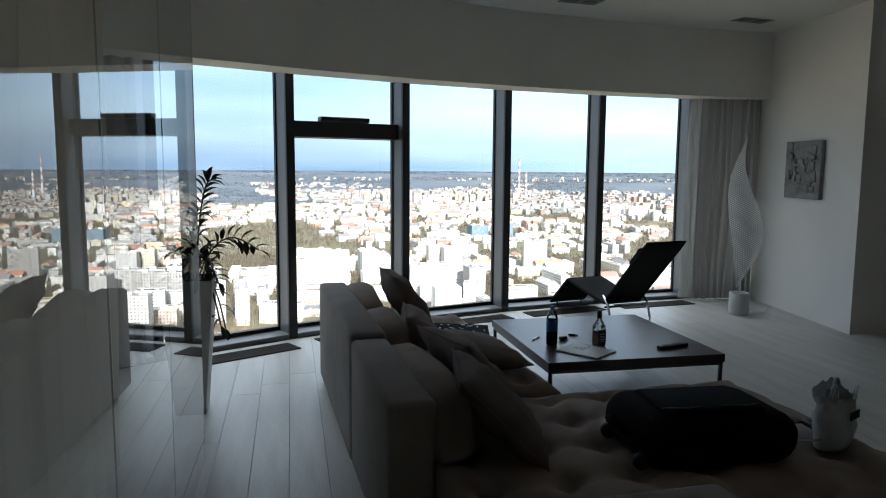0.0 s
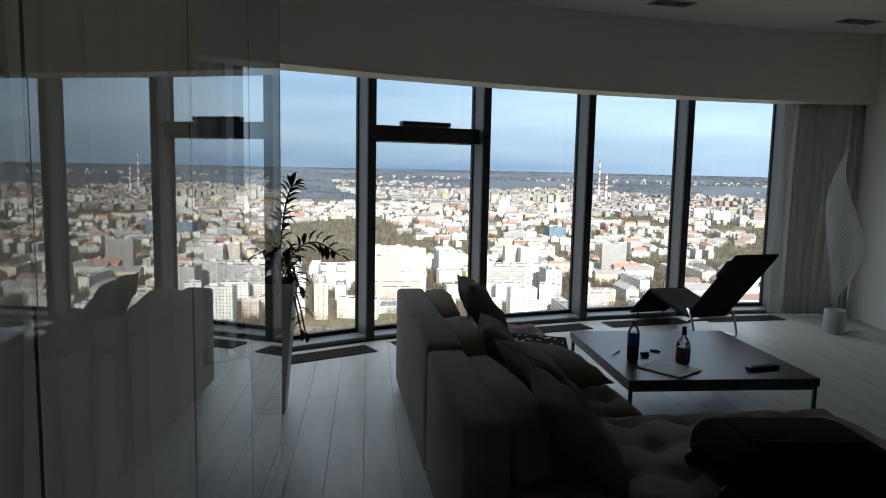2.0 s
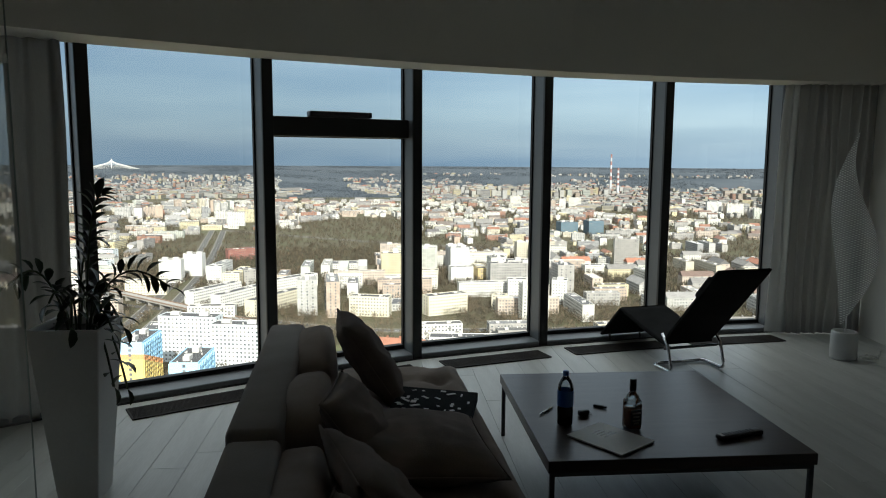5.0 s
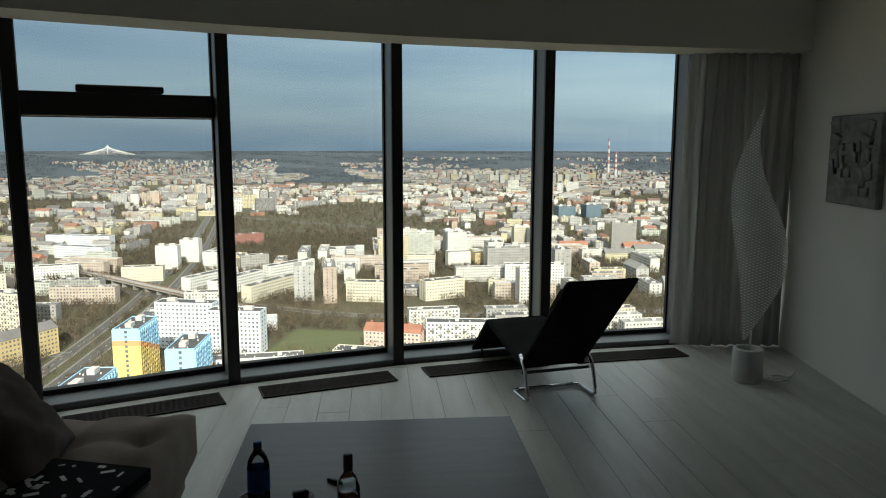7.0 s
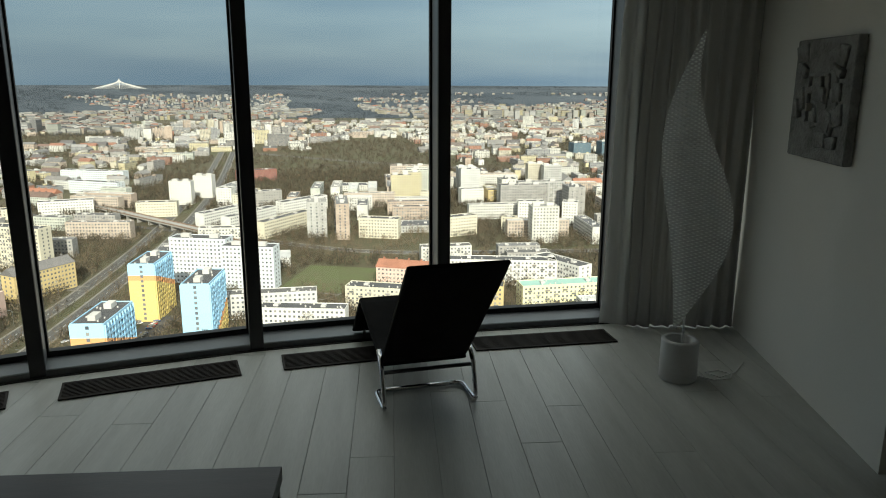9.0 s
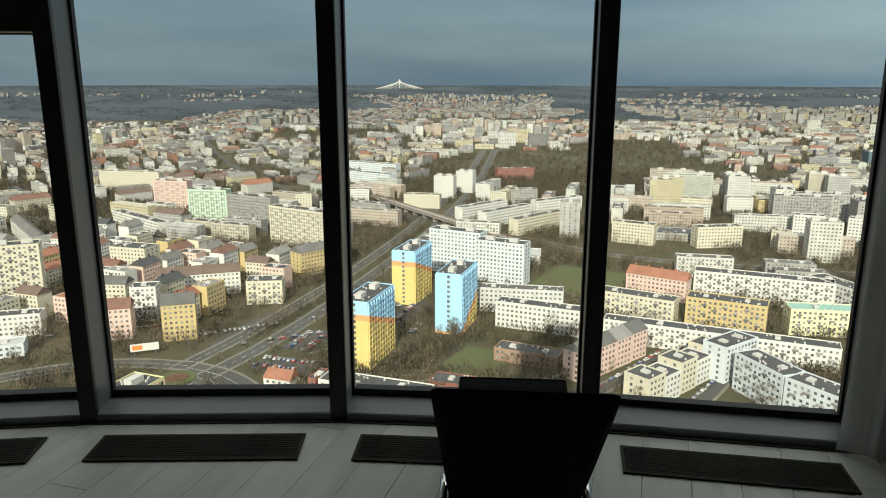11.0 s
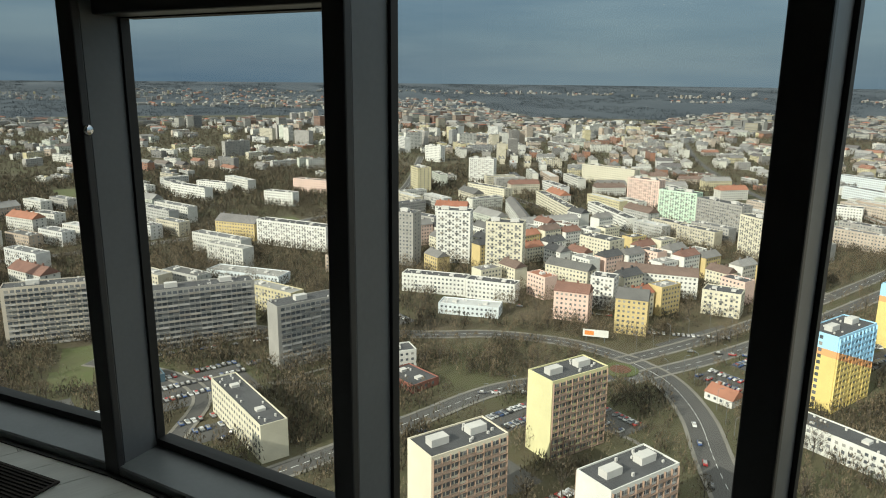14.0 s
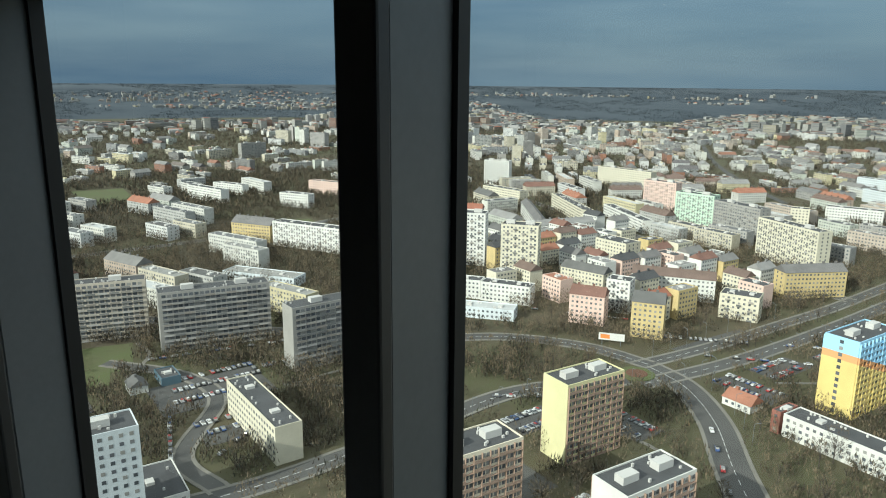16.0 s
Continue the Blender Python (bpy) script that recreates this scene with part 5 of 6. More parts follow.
P_PARAPET = plain("brown_balcony_panels", (0.36, 0.25, 0.19))
YEL, ORA, BLU = (0.74, 0.58, 0.22), (0.66, 0.34, 0.15), (0.36, 0.60, 0.78)
P_YEL = banded("yellow_blue_paint", YEL, ORA, BLU, 20, 0.35)
P_BLU = banded("blue_yellow_paint", YEL, ORA, BLU, 7, -0.55)
P_TOWY = plain("pale_yellow_render", (0.68, 0.63, 0.36))
P_TOWP = plain("cream_pink_render", (0.74, 0.66, 0.52))
P_WHITE = plain("white_render", (0.68, 0.665, 0.62))
P_GREY = plain("grey_panel_wall", (0.33, 0.315, 0.29))
P_CREAM = plain("cream_render", (0.64, 0.59, 0.46))
P_OCHRE = plain("ochre_render", (0.58, 0.45, 0.22))
P_PINK = plain("pink_render", (0.72, 0.52, 0.44))
P_GREEN = plain("pale_green_render", (0.52, 0.66, 0.52))
P_PALE = plain("pale_blue_white_render", (0.64, 0.68, 0.70))
P_DARK = plain("dark_glass_front", (0.10, 0.16, 0.20))

block(-246, 112, 111, 29, 14, 11, "tower", P_TOWY, M_BITUMEN, "pale yellow eleven-storey tower block with banded windows", "tower_block")
block(-201, 57, 111, 29, 14, 11, "tower", P_TOWP, M_BITUMEN, "cream and pink eleven-storey tower block", "tower_block")
block(-178, 104, 111, 29, 14, 10, "tower", P_WHITE, M_BITUMEN, "white eleven-storey tower block with roof boxes", "tower_block")
block(-281, -12, 24, 54, 11, 5, "plain", P_CREAM, M_BITUMEN, "long cream low apartment block")
block(-362, 24, 115, 58, 12, 11, "slabgrey", P_GREY, M_BITUMEN, "grey eleven-storey slab block with balconies")
block(-394, -42, 104, 58, 12, 11, "slabgrey", P_GREY, M_BITUMEN, "grey eleven-storey slab block with balconies")
block(-412, -112, 100, 62, 12, 11, "slabgrey", plain("beige_panel_wall", (0.52, 0.46, 0.38)), M_BITUMEN, "beige eleven-storey slab block with balconies")
block(-226, -58, 112, 20, 14, 12, "plain", P_PALE, M_BITUMEN, "white twelve-storey hotel tower with vertical ribs", "tower_block")
block(-240, -58, 112, 40, 26, 1, "plain", P_WHITE, M_BITUMEN, "flat-roofed white podium of a hotel", "podium_building")
block(-262, 249, 113, 34, 15, 12, "painted", P_YEL, M_BITUMEN, "yellow, orange and blue painted tower block", "tower_block")
block(-260, 318, 113, 32, 15, 12, "painted", P_BLU, M_BITUMEN, "blue and yellow painted tower block", "tower_block")
block(-318, 341, 113, 32, 15, 12, "painted", P_YEL, M_BITUMEN, "yellow, orange and blue painted tower block", "tower_block")
block(-338, 412, 14, 42, 13, 11, "plain", P_PALE, M_BITUMEN, "white and pale blue eleven-storey block")
block(-298, 414, 14, 38, 13, 10, "plain", P_PALE, M_BITUMEN, "white and pale blue ten-storey block")
block(-220, 214, 22, 52, 12, 3, "plain", P_WHITE, M_BITUMEN, "white school building with red brick ends", "school")
block(-247, 203, 22, 4, 12.4, 3, "blank", M_REDB, M_BITUMEN, "red brick stair end of a school", "school_annex")
block(-192, 225, 22, 4, 12.4, 3, "blank", M_REDB, M_BITUMEN, "red brick stair end of a school", "school_annex")
block(-205, 250, 22, 20, 12, 1, "plain", M_REDB, M_BITUMEN, "low brick annex beside a school", "school_annex")
block(-146, 189, 14, 34, 14, 4, "plain", P_WHITE, M_BITUMEN, "white low block with a dark flat roof")
block(-196, 300, 16, 34, 12, 2, "plain", plain("brown_brick", (0.34, 0.22, 0.16)), M_BITUMEN, "low brown nursery building", "nursery")
block(-217, 346, 18, 56, 11, 5, "plain", P_WHITE, M_BITUMEN, "long white five-storey block")
block(-128, 376, 18, 118, 11, 4, "loggia", P_WHITE, M_BITUMEN, "very long white five-storey block with balconies")
block(-270, 199, 24, 14, 10, 1, "gable", P_WHITE, M_TILE, "small pavilion with a red roof", "pavilion")
block(-345, -60, 24, 14, 9, 1, "plain", P_DARK, M_BITUMEN, "low dark flat-roofed garage pavilion", "garage")
block(-335, -72, 24, 10, 8, 1, "gable", P_WHITE, M_TILE, "small white kiosk with a red roof", "kiosk")
block(-318, 62, 30, 22, 16, 1, "plain", M_REDB, M_BITUMEN, "low brick shop with a dark roof", "shop")
block(-338, 52, 100, 30, 11, 3, "plain", P_WHITE, M_BITUMEN, "white low block with a flat roof")
# residential court by the long white block
block(-88, 334, -30, 30, 13, 6, "loggia", P_PALE, M_BITUMEN, "white and blue stepped apartment house with round balconies")
block(-62, 322, -18, 28, 13, 6, "loggia", P_PALE, M_BITUMEN, "white and blue stepped apartment house with round balconies")
block(-112, 352, 76, 26, 13, 6, "loggia", P_PALE, M_BITUMEN, "white and blue stepped apartment house with round balconies")
for k in range(5):
    block(-128 + 1.5 * k, 292 + 14 * k, 82, 13, 13, 5 - k % 2, "plain", P_WHITE if k % 2 else P_CREAM, M_BITUMEN, "white town house with a stepped dark roof", "town_house")
for k in range(4):
    block(-165 + 1.5 * k, 300 + 14 * k, 82, 13, 12, 5, "gable", P_PINK, M_TILE, "pink town house with a red roof", "town_house")
# perimeter court
block(-188, 402, 10, 50, 13, 5, "loggia", P_CREAM, M_BITUMEN, "cream five-storey court house")
block(-138, 418, 14, 44, 14, 6, "loggia", P_OCHRE, M_BITUMEN, "ochre six-storey court house")
block(-84, 454, 32, 62, 14, 5, "loggia", plain("lemon_render", (0.76, 0.72, 0.46)), plain("green_tin_roof", (0.30, 0.48, 0.42)), "lemon six-storey court house with a green roof")
block(-196, 452, 8, 40, 13, 5, "gable", P_PINK, M_TILE, "pink court house with a red roof")
block(-140, 486, 18, 84, 13, 6, "loggia", P_WHITE, M_BITUMEN, "long white court house")
block(-96, 500, -32, 44, 13, 6, "loggia", P_WHITE, M_BITUMEN, "long white court house")
# tenements, slabs and towers of the middle distance
block(-745, 406, 32, 40, 13, 11, "loggia", P_PINK, M_BITUMEN, "pink patterned eleven-storey slab")
block(-657, 398, 33, 41, 13, 11, "loggia", P_GREEN, M_BITUMEN, "pale green patterned eleven-storey slab")
block(-591, 404, 13, 55, 13, 11, "loggia", P_GREY, M_BITUMEN, "grey eleven-storey slab with balconies")
block(-499, 390, 7, 64, 13, 11, "loggia", P_CREAM, M_BITUMEN, "cream and yellow eleven-storey slab with balconies")
block(-924, 446, 29, 87, 13, 8, "plain", P_CREAM, M_BITUMEN, "long beige striped apartment slab")
block(-544, 136, 66, 27, 14, 14, "loggia", P_WHITE, M_BITUMEN, "tall white tower block with red balconies", "tower_block")
block(-492, 162, 63, 27, 14, 14, "loggia", P_CREAM, M_BITUMEN, "tall cream tower block with an orange band", "tower_block")
block(-543, 97, 53, 19, 14, 14, "loggia", P_GREY, M_BITUMEN, "tall grey tower block with balconies", "tower_block")
block(-463, 104, 61, 45, 11, 4, "plain", P_WHITE, M_BITUMEN, "long low white block of flats")
block(-441, 138, 56, 34, 11, 4, "plain", P_WHITE, M_BITUMEN, "long low white block of flats")
block(-414, 116, 63, 38, 13, 2, "plain", P_PALE, M_ROOFGREY, "low coloured nursery building", "nursery")
block(-529, 255, 26, 31, 18, 6, "plain", P_CREAM, M_BITUMEN, "cream office cube with blind end wall", "office_block")
block(-393, 175, 55, 21, 13, 6, "gable", P_PINK, M_TILE, "pink gabled tenement by the crossing", "tenement")
block(-365, 200, 57, 18, 14, 7, "gable", P_OCHRE, M_TILE, "yellow corner tenement with a steep roof", "tenement")
block(-410, 203, 50, 15, 12, 7, "loggia", P_WHITE, M_BITUMEN, "narrow white tenement beside bare winter trees", "tenement")
block(-457, 199, 37, 34, 12, 5, "gable", P_CREAM, M_TILE, "cream tenement with a red roof", "tenement")
block(-433, 252, 58, 54, 13, 5, "gable", P_WHITE, M_TILE, "long white tenement with a red roof", "tenement")
block(-385, 272, 47, 23, 15, 5, "loggia", P_CREAM, M_BITUMEN, "cream corner house with a green roof", "tenement")
block(-419, 346, 86, 45, 13, 6, "gable", P_OCHRE, M_TILE, "ochre tenement with green roofs and gables", "tenement")
block(-618, 243, 100, 57, 12, 5, "gable", P_WHITE, M_TILE, "white tenement row with red roofs", "tenement")
block(-680, 233, 170, 110, 11, 5, "gable", P_WHITE, M_TILE, "white old-quarter street front", "tenement")
block(-730, 292, 177, 110, 11, 5, "plain", P_CREAM, M_BITUMEN, "cream old-quarter street front", "tenement")
block(-674, 331, 179, 96, 11, 4, "plain", P_WHITE, M_BITUMEN, "white stepped old-quarter row", "tenement")
block(-834, 247, 28, 64, 13, 5, "plain", P_CREAM, M_BITUMEN, "cream tenement of the old quarter", "tenement")
block(-709, 172, 64, 33, 13, 5, "gable", P_WHITE, M_TILE, "white tenement with a red roof", "tenement")
block(-975, 277, 57, 36, 14, 11, "loggia", P_WHITE, M_BITUMEN, "white high-rise slab of the old quarter", "tower_block")
block(-1228, 261, 44, 32, 14, 9, "plain", P_WHITE, M_BITUMEN, "white patterned tower block", "tower_block")
block(-615, 13, 51, 73, 13, 7, "loggia", P_WHITE, M_BITUMEN, "white mosaic-fronted slab block")
block(-660, -35, 56, 42, 16, 5, "gable", P_OCHRE, M_TILE, "ochre house with a bright red roof", "tenement")
block(-516, -22, 59, 59, 16, 2, "plain", P_PALE, M_ROOFGREY, "low white and teal civic building", "civic_building")
block(-827, 1, 54, 39, 12, 5, "plain", P_WHITE, M_BITUMEN, "white five-storey slab block")
block(-915, 46, 52, 68, 12, 5, "plain", P_PINK, M_BITUMEN, "pink five-storey slab block")
block(-889, -103, 41, 67, 11, 5, "plain", P_WHITE, M_BITUMEN, "white five-storey panel block among bare trees")
block(-938, -81, 50, 50, 11, 4, "plain", P_WHITE, M_BITUMEN, "white five-storey panel block among bare trees")
block(-1356, -79, 122, 49, 12, 9, "loggia", P_GREY, M_BITUMEN, "pale grey high-rise slab among gardens")
block(-644, 571, 43, 53, 14, 5, "plain", P_WHITE, M_BITUMEN, "white horizontal-banded apartment block")
block(-624, 491, 53, 17, 13, 7, "plain", P_CREAM, M_BITUMEN, "cream apartment block by the railway")
block(-549, 601, 31, 41, 13, 5, "plain", P_CREAM, M_BITUMEN, "cream five-storey block beside bare winter trees")
block(-576, 671, 22, 25, 13, 9, "plain", P_WHITE, M_BITUMEN, "white high-rise block beside bare winter trees")
block(-585, 722, 18, 23, 13, 9, "plain", P_WHITE, M_BITUMEN, "white high-rise block beside bare winter trees")
block(-521, 680, 14, 17, 12, 7, "plain", P_WHITE, M_BITUMEN, "white seven-storey block beside bare winter trees")
block(-496, 676, 18, 19, 12, 5, "plain", P_CREAM, M_BITUMEN, "cream five-storey block beside bare winter trees")
block(-476, 695, 42, 31, 12, 6, "plain", P_GREY, M_BITUMEN, "grey banded apartment block")
block(-419, 677, 74, 64, 12, 5, "plain", P_WHITE, M_BITUMEN, "white five-storey block beside bare winter trees")
block(-459, 595, 85, 69, 11, 5, "plain", P_WHITE, M_BITUMEN, "white slab set at an angle")
block(-425, 590, 85, 68, 11, 5, "plain", P_WHITE, M_BITUMEN, "white slab set at an angle")
block(-380, 582, 84, 71, 11, 5, "plain", P_CREAM, M_BITUMEN, "cream slab set at an angle")
block(-614, 870, 54, 56, 14, 5, "plain", M_REDB, M_BITUMEN, "long red brick house with a red roof")
block(-285, 594, 12, 37, 13, 6, "plain", P_CREAM, M_BITUMEN, "cream tenement in a curved street front", "tenement")
block(-224, 628, 48, 41, 13, 6, "plain", P_CREAM, M_BITUMEN, "cream tenement in a curved street front", "tenement")
block(-311, 797, 16, 33, 13, 4, "plain", P_CREAM, M_BITUMEN, "cream four-storey block beside bare winter trees")
block(-266, 799, 35, 27, 13, 6, "plain", P_WHITE, M_BITUMEN, "white six-storey block beside bare winter trees")
block(-232, 831, 42, 53, 12, 5, "loggia", P_OCHRE, M_BITUMEN, "yellow five-storey block with balconies")
block(-188, 843, 17, 31, 12, 6, "plain", P_WHITE, M_BITUMEN, "white six-storey block beside bare winter trees")
block(-175, 721, 20, 26, 12, 7, "plain", P_WHITE, M_BITUMEN, "white seven-storey block beside bare winter trees")
block(-133, 716, 7, 15, 13, 8, "plain", P_WHITE, M_BITUMEN, "white eight-storey block beside bare winter trees")
block(-180, 660, 171, 12, 11, 5, "plain", P_CREAM, M_BITUMEN, "narrow cream block end")
block(-819, 777, 12, 96, 14, 5, "plain", P_PALE, M_BITUMEN, "white stepped estate of flats")
block(-730, 695, 5, 73, 14, 5, "plain", P_PALE, M_BITUMEN, "white stepped estate of flats")
block(-97, 1000, 11, 32, 16, 13, "loggia", P_GREY, M_BITUMEN, "grey high-rise slab with balconies", "tower_block")
# dense old quarter behind the crossing
_q = random.Random(19)
for i in range(11):
    for j in range(9):
        x, y = -382 - 27 * j - 4 * i, 176 + 20 * i - 12 * j
        if _q.random() < 0.12 or blocked(x, y, 8.5):
            continue
        block(x, y, 112 if _q.random() < 0.6 else 22, 18, 11, _q.choice((4, 5, 5, 6)), _q.choice(("gable", "gable", "plain")), _q.choice((P_WHITE, P_CREAM, P_OCHRE, P_PINK, P_WHITE, P_CREAM)), M_TILE if _q.random() < 0.6 else M_BITUMEN, "old-quarter tenement with a pitched or flat roof", "tenement")
for pts in ([(-262, 128), (-240, 142), (-214, 140)], [(-330, 0), (-345, 30), (-340, 60)], [(-290, 230), (-285, 270), (-296, 330), (-300, 390)], [(-300, 390), (-240, 400), (-230, 440)], [(-225, 235), (-210, 262), (-180, 275), (-170, 330)], [(-400, -85), (-380, -75), (-350, -80)], [(-300, 40), (-320, 30), (-330, -5)], [(-280, 440), (-262, 420), (-232, 418)]):
    tagged(new("footpath", ribbon(spline(pts, 5), 2.2, GZ + 0.07).mesh("footpath", M_PAVE)), "pale paved footpath through winter grass", kind="structure")
# blue-glass office pair and white hotel on the skyline
block(-250, 1400, 30, 34, 30, 8, "plain", P_DARK, M_BITUMEN, "dark blue glass-fronted office block downtown", "office_block")
block(-202, 1420, 30, 30, 30, 9, "plain", P_DARK, M_BITUMEN, "dark blue glass-fronted office block downtown", "office_block")


patch(-163, 226, 22, 34, 19, plain("red_court_surface", (0.34, 0.13, 0.09)), "sports_court", "red rubber surround of a school ball court")
patch(-163, 226, 22, 27, 14, plain("green_court_surface", (0.08, 0.22, 0.13)), "sports_court", "green rubber school ball court", GZ + 0.14)


# courtyards with parked cars between the blocks
YARDS = []


def car_yards():
    rnd = random.Random(63)
    for _ in range(900):
        r, h = rnd.uniform(250, 470), radians(rnd.uniform(38, 112))
        x, y, rot = -r * math.sin(h), r * math.cos(h), rnd.choice((24, 114, 114))
        c, s = math.cos(radians(rot)), math.sin(radians(rot))
        if any(blocked(x + c * 17 * u - s * 9 * v, y + s * 17 * u + c * 9 * v, 2) for u in (-1, -0.5, 0, 0.5, 1) for v in (-1, 0, 1)):
            continue
        patch(x, y, rot, 32, 17, M_ASPHALT, "parking_lot", "asphalt courtyard with rows of parked cars")
        YARDS.append((x, y, rot))
        if len(YARDS) == 12:
            return


car_yards()


def in_view(x, y, m=0):
    h = math.degrees(math.atan2(-x, y))
    return -28 - m < h < 118 + m


# ---- estates further out ----
KINDS = {
    "slab": (58, 11, 5, "plain", None), "slab_short": (40, 11, 5, "loggia", None), "low_slab": (34, 12, 4, "plain", None), "high_slab": (52, 12, 11, "loggia", None),
    "tower": (24, 18, 11, "plain", None), "tenement": (38, 14, 4, "gable", "tile"), "hall": (46, 28, 2, "blank", None), "house": (13, 11, 2, "gable", "tile"),
}
LABELS = {"slab": "pale five-storey panel block of flats among bare trees", "slab_short": "pale five-storey block of flats with small balconies", "low_slab": "low pale apartment block with a flat roof", "high_slab": "eleven-storey slab block with balconies",
          "tower": "pale tower block of a housing estate", "tenement": "city tenement with a pitched tile roof", "hall": "low windowless hall with a flat roof", "house": "small house with a pitched tile roof"}


def stuff_block(x, y, rot, L, W, n, style):
    """A far block joined into the one city mesh."""
    H = n * STOREY + 0.7
    c, s = math.cos(radians(rot)), math.sin(radians(rot))

    def at(u, v, z):
        return (x + c * u - s * v, y + s * u + c * v, GZ + z)

    q = [(-L / 2, -W / 2), (L / 2, -W / 2), (L / 2, W / 2), (-L / 2, W / 2)]
    MID[0].add([at(u, v, -1) for u, v in q] + [at(u, v, H) for u, v in q], [(0, 1, 5, 4), (1, 2, 6, 5), (2, 3, 7, 6), (3, 0, 4, 7)])
    if style == "gable":
        p = [(u * 1.03, v * 1.06) for u, v in q]
        MID[3].add([at(u, v, H) for u, v in p] + [at(-L / 2, 0, H + W * 0.36), at(L / 2, 0, H + W * 0.36)], [(0, 1, 5, 4), (2, 3, 4, 5), (1, 2, 5), (3, 0, 4)])
    else:
        MID[1].add([at(u, v, H) for u, v in q], [(0, 1, 2, 3)])
        for k in range(2):
            u = L * (k - 0.5) * 0.5
            b = [(u - 2, -1.5), (u + 2, -1.5), (u + 2, 1.5), (u - 2, 1.5)]
            MID[0].add([at(a, d, H) for a, d in b] + [at(a, d, H + 1.6) for a, d in b], [(0, 1, 5, 4), (1, 2, 6, 5), (2, 3, 7, 6), (3, 0, 4, 7), (4, 5, 6, 7)])
    m = max(1, int(L / 3.2))
    for f in range(n):
        z = 0.4 + f * STOREY + 0.95
        for i in range(m):
            u = -L / 2 + L * (i + 0.5) / m
            for sg in (-1, 1):
                v = sg * (W / 2 + 0.07)
                MID[2].add([at(u - 0.85, v, z), at(u + 0.85, v, z), at(u + 0.85, v, z + 1.5), at(u - 0.85, v, z + 1.5)], [(0, 1, 2, 3)])
    claim(x, y, rot, L / 2 + 1, W / 2 + 1)


MID = [Acc(), Acc(), Acc(), Acc()]


def estates():
    rnd = random.Random(77)
    plan = []
    step = 56
    for gx in range(-44, 23):
        for gy in range(-21, 44):
            cx, cy = gx * step + rnd.uniform(-22, 22), gy * step + rnd.uniform(-22, 22)
            r = math.hypot(cx, cy)
            if (430 if math.degrees(math.atan2(-cx, cy)) > 45 else 380) < r < 2450 and in_view(cx, cy, 3):
                plan.append((r, cx, cy))
    count = 0
    for r, cx, cy in sorted(plan):
        zone = noise.noise(Vector((cx * 0.0016, cy * 0.0016, 3.0)))
        green = noise.noise(Vector((cx * 0.0024, cy * 0.0024, 9.0)))
        if green > (0.22 if r > 950 else 0.38) and r > 600:
            continue
        head = math.degrees(math.atan2(-cx, cy))
        if head > 82 and r > 620 and rnd.random() < 0.62:
            continue
        if zone > 0.12 or (head < 12 and r > 800 and rnd.random() < 0.45):
            kinds = ("tenement", "tenement", "low_slab", "low_slab", "slab_short", "tenement")
        elif zone > -0.2:
            kinds = ("slab", "slab_short", "low_slab", "low_slab", "slab", "tenement", "low_slab")
        else:
            kinds = ("slab", "high_slab", "tower", "slab_short", "slab", "low_slab", "hall")
        rot = 24 + 70 * noise.noise(Vector((cx * 0.0009, cy * 0.0009, 1.0))) + 90 * (rnd.random() < 0.3) + rnd.uniform(-3, 3)
        main = rnd.choice(kinds)
        n = rnd.randint(1, 3)
        d = Vector((-math.sin(radians(rot)), math.cos(radians(rot))))
        e = Vector((d.y, -d.x))
        for k in range(n):
            kind = main if rnd.random() < 0.7 else rnd.choice(kinds)
            L, W, st, style, tile = KINDS[kind]
            gap = 23 if main != "house" else 18
            p = Vector((cx, cy)) + d * ((k - (n - 1) / 2) * gap) + e * rnd.uniform(-14, 14)
            c, s = math.cos(radians(rot)), math.sin(radians(rot))
            if any(blocked(p.x + c * L * u + -s * W * w, p.y + s * L * u + c * W * w, 3) for u in (-0.5, -0.25, 0, 0.25, 0.5) for w in (-0.5, 0, 0.5)):
                continue
            if count < 280:
                block(p.x, p.y, rot, L, W, st, style, M_CITY, M_TILE if tile else M_ROOFGREY, LABELS[kind], "tenement" if kind == "tenement" else "apartment_block")
            else:
                stuff_block(p.x, p.y, rot, L * rnd.uniform(0.5, 0.95), W * rnd.uniform(0.75, 1.0), st + (rnd.randint(-2, 0) if st > 2 else 0), style)
            count += 1
    far_roof = palette("mid_roofs", [(0.10, 0.10, 0.105), (0.17, 0.17, 0.17), (0.075, 0.075, 0.08), (0.30, 0.29, 0.27), (0.12, 0.115, 0.11), (0.5, 0.5, 0.49)], island=True)
    far_tile = palette("mid_tiles", [(0.26, 0.13, 0.09), (0.17, 0.115, 0.095), (0.22, 0.21, 0.20), (0.15, 0.125, 0.11), (0.20, 0.19, 0.18), (0.12, 0.11, 0.11), (0.28, 0.27, 0.26), (0.17, 0.165, 0.16)], island=True)
    for acc, m, nm, lb in ((MID[0], M_FARCITY, "city_blocks", "countless pale apartment houses of the wider city"), (MID[1], far_roof, "city_flat_roofs", "flat grey roofs of the wider city"),
                           (MID[2], M_WIN, "city_windows", "small dark windows of the wider city"), (MID[3], far_tile, "city_tile_roofs", "red and grey tile roofs of the wider city")):
        tagged(new(nm, acc.mesh(nm, m)), lb, "city", kind="stuff")


estates()


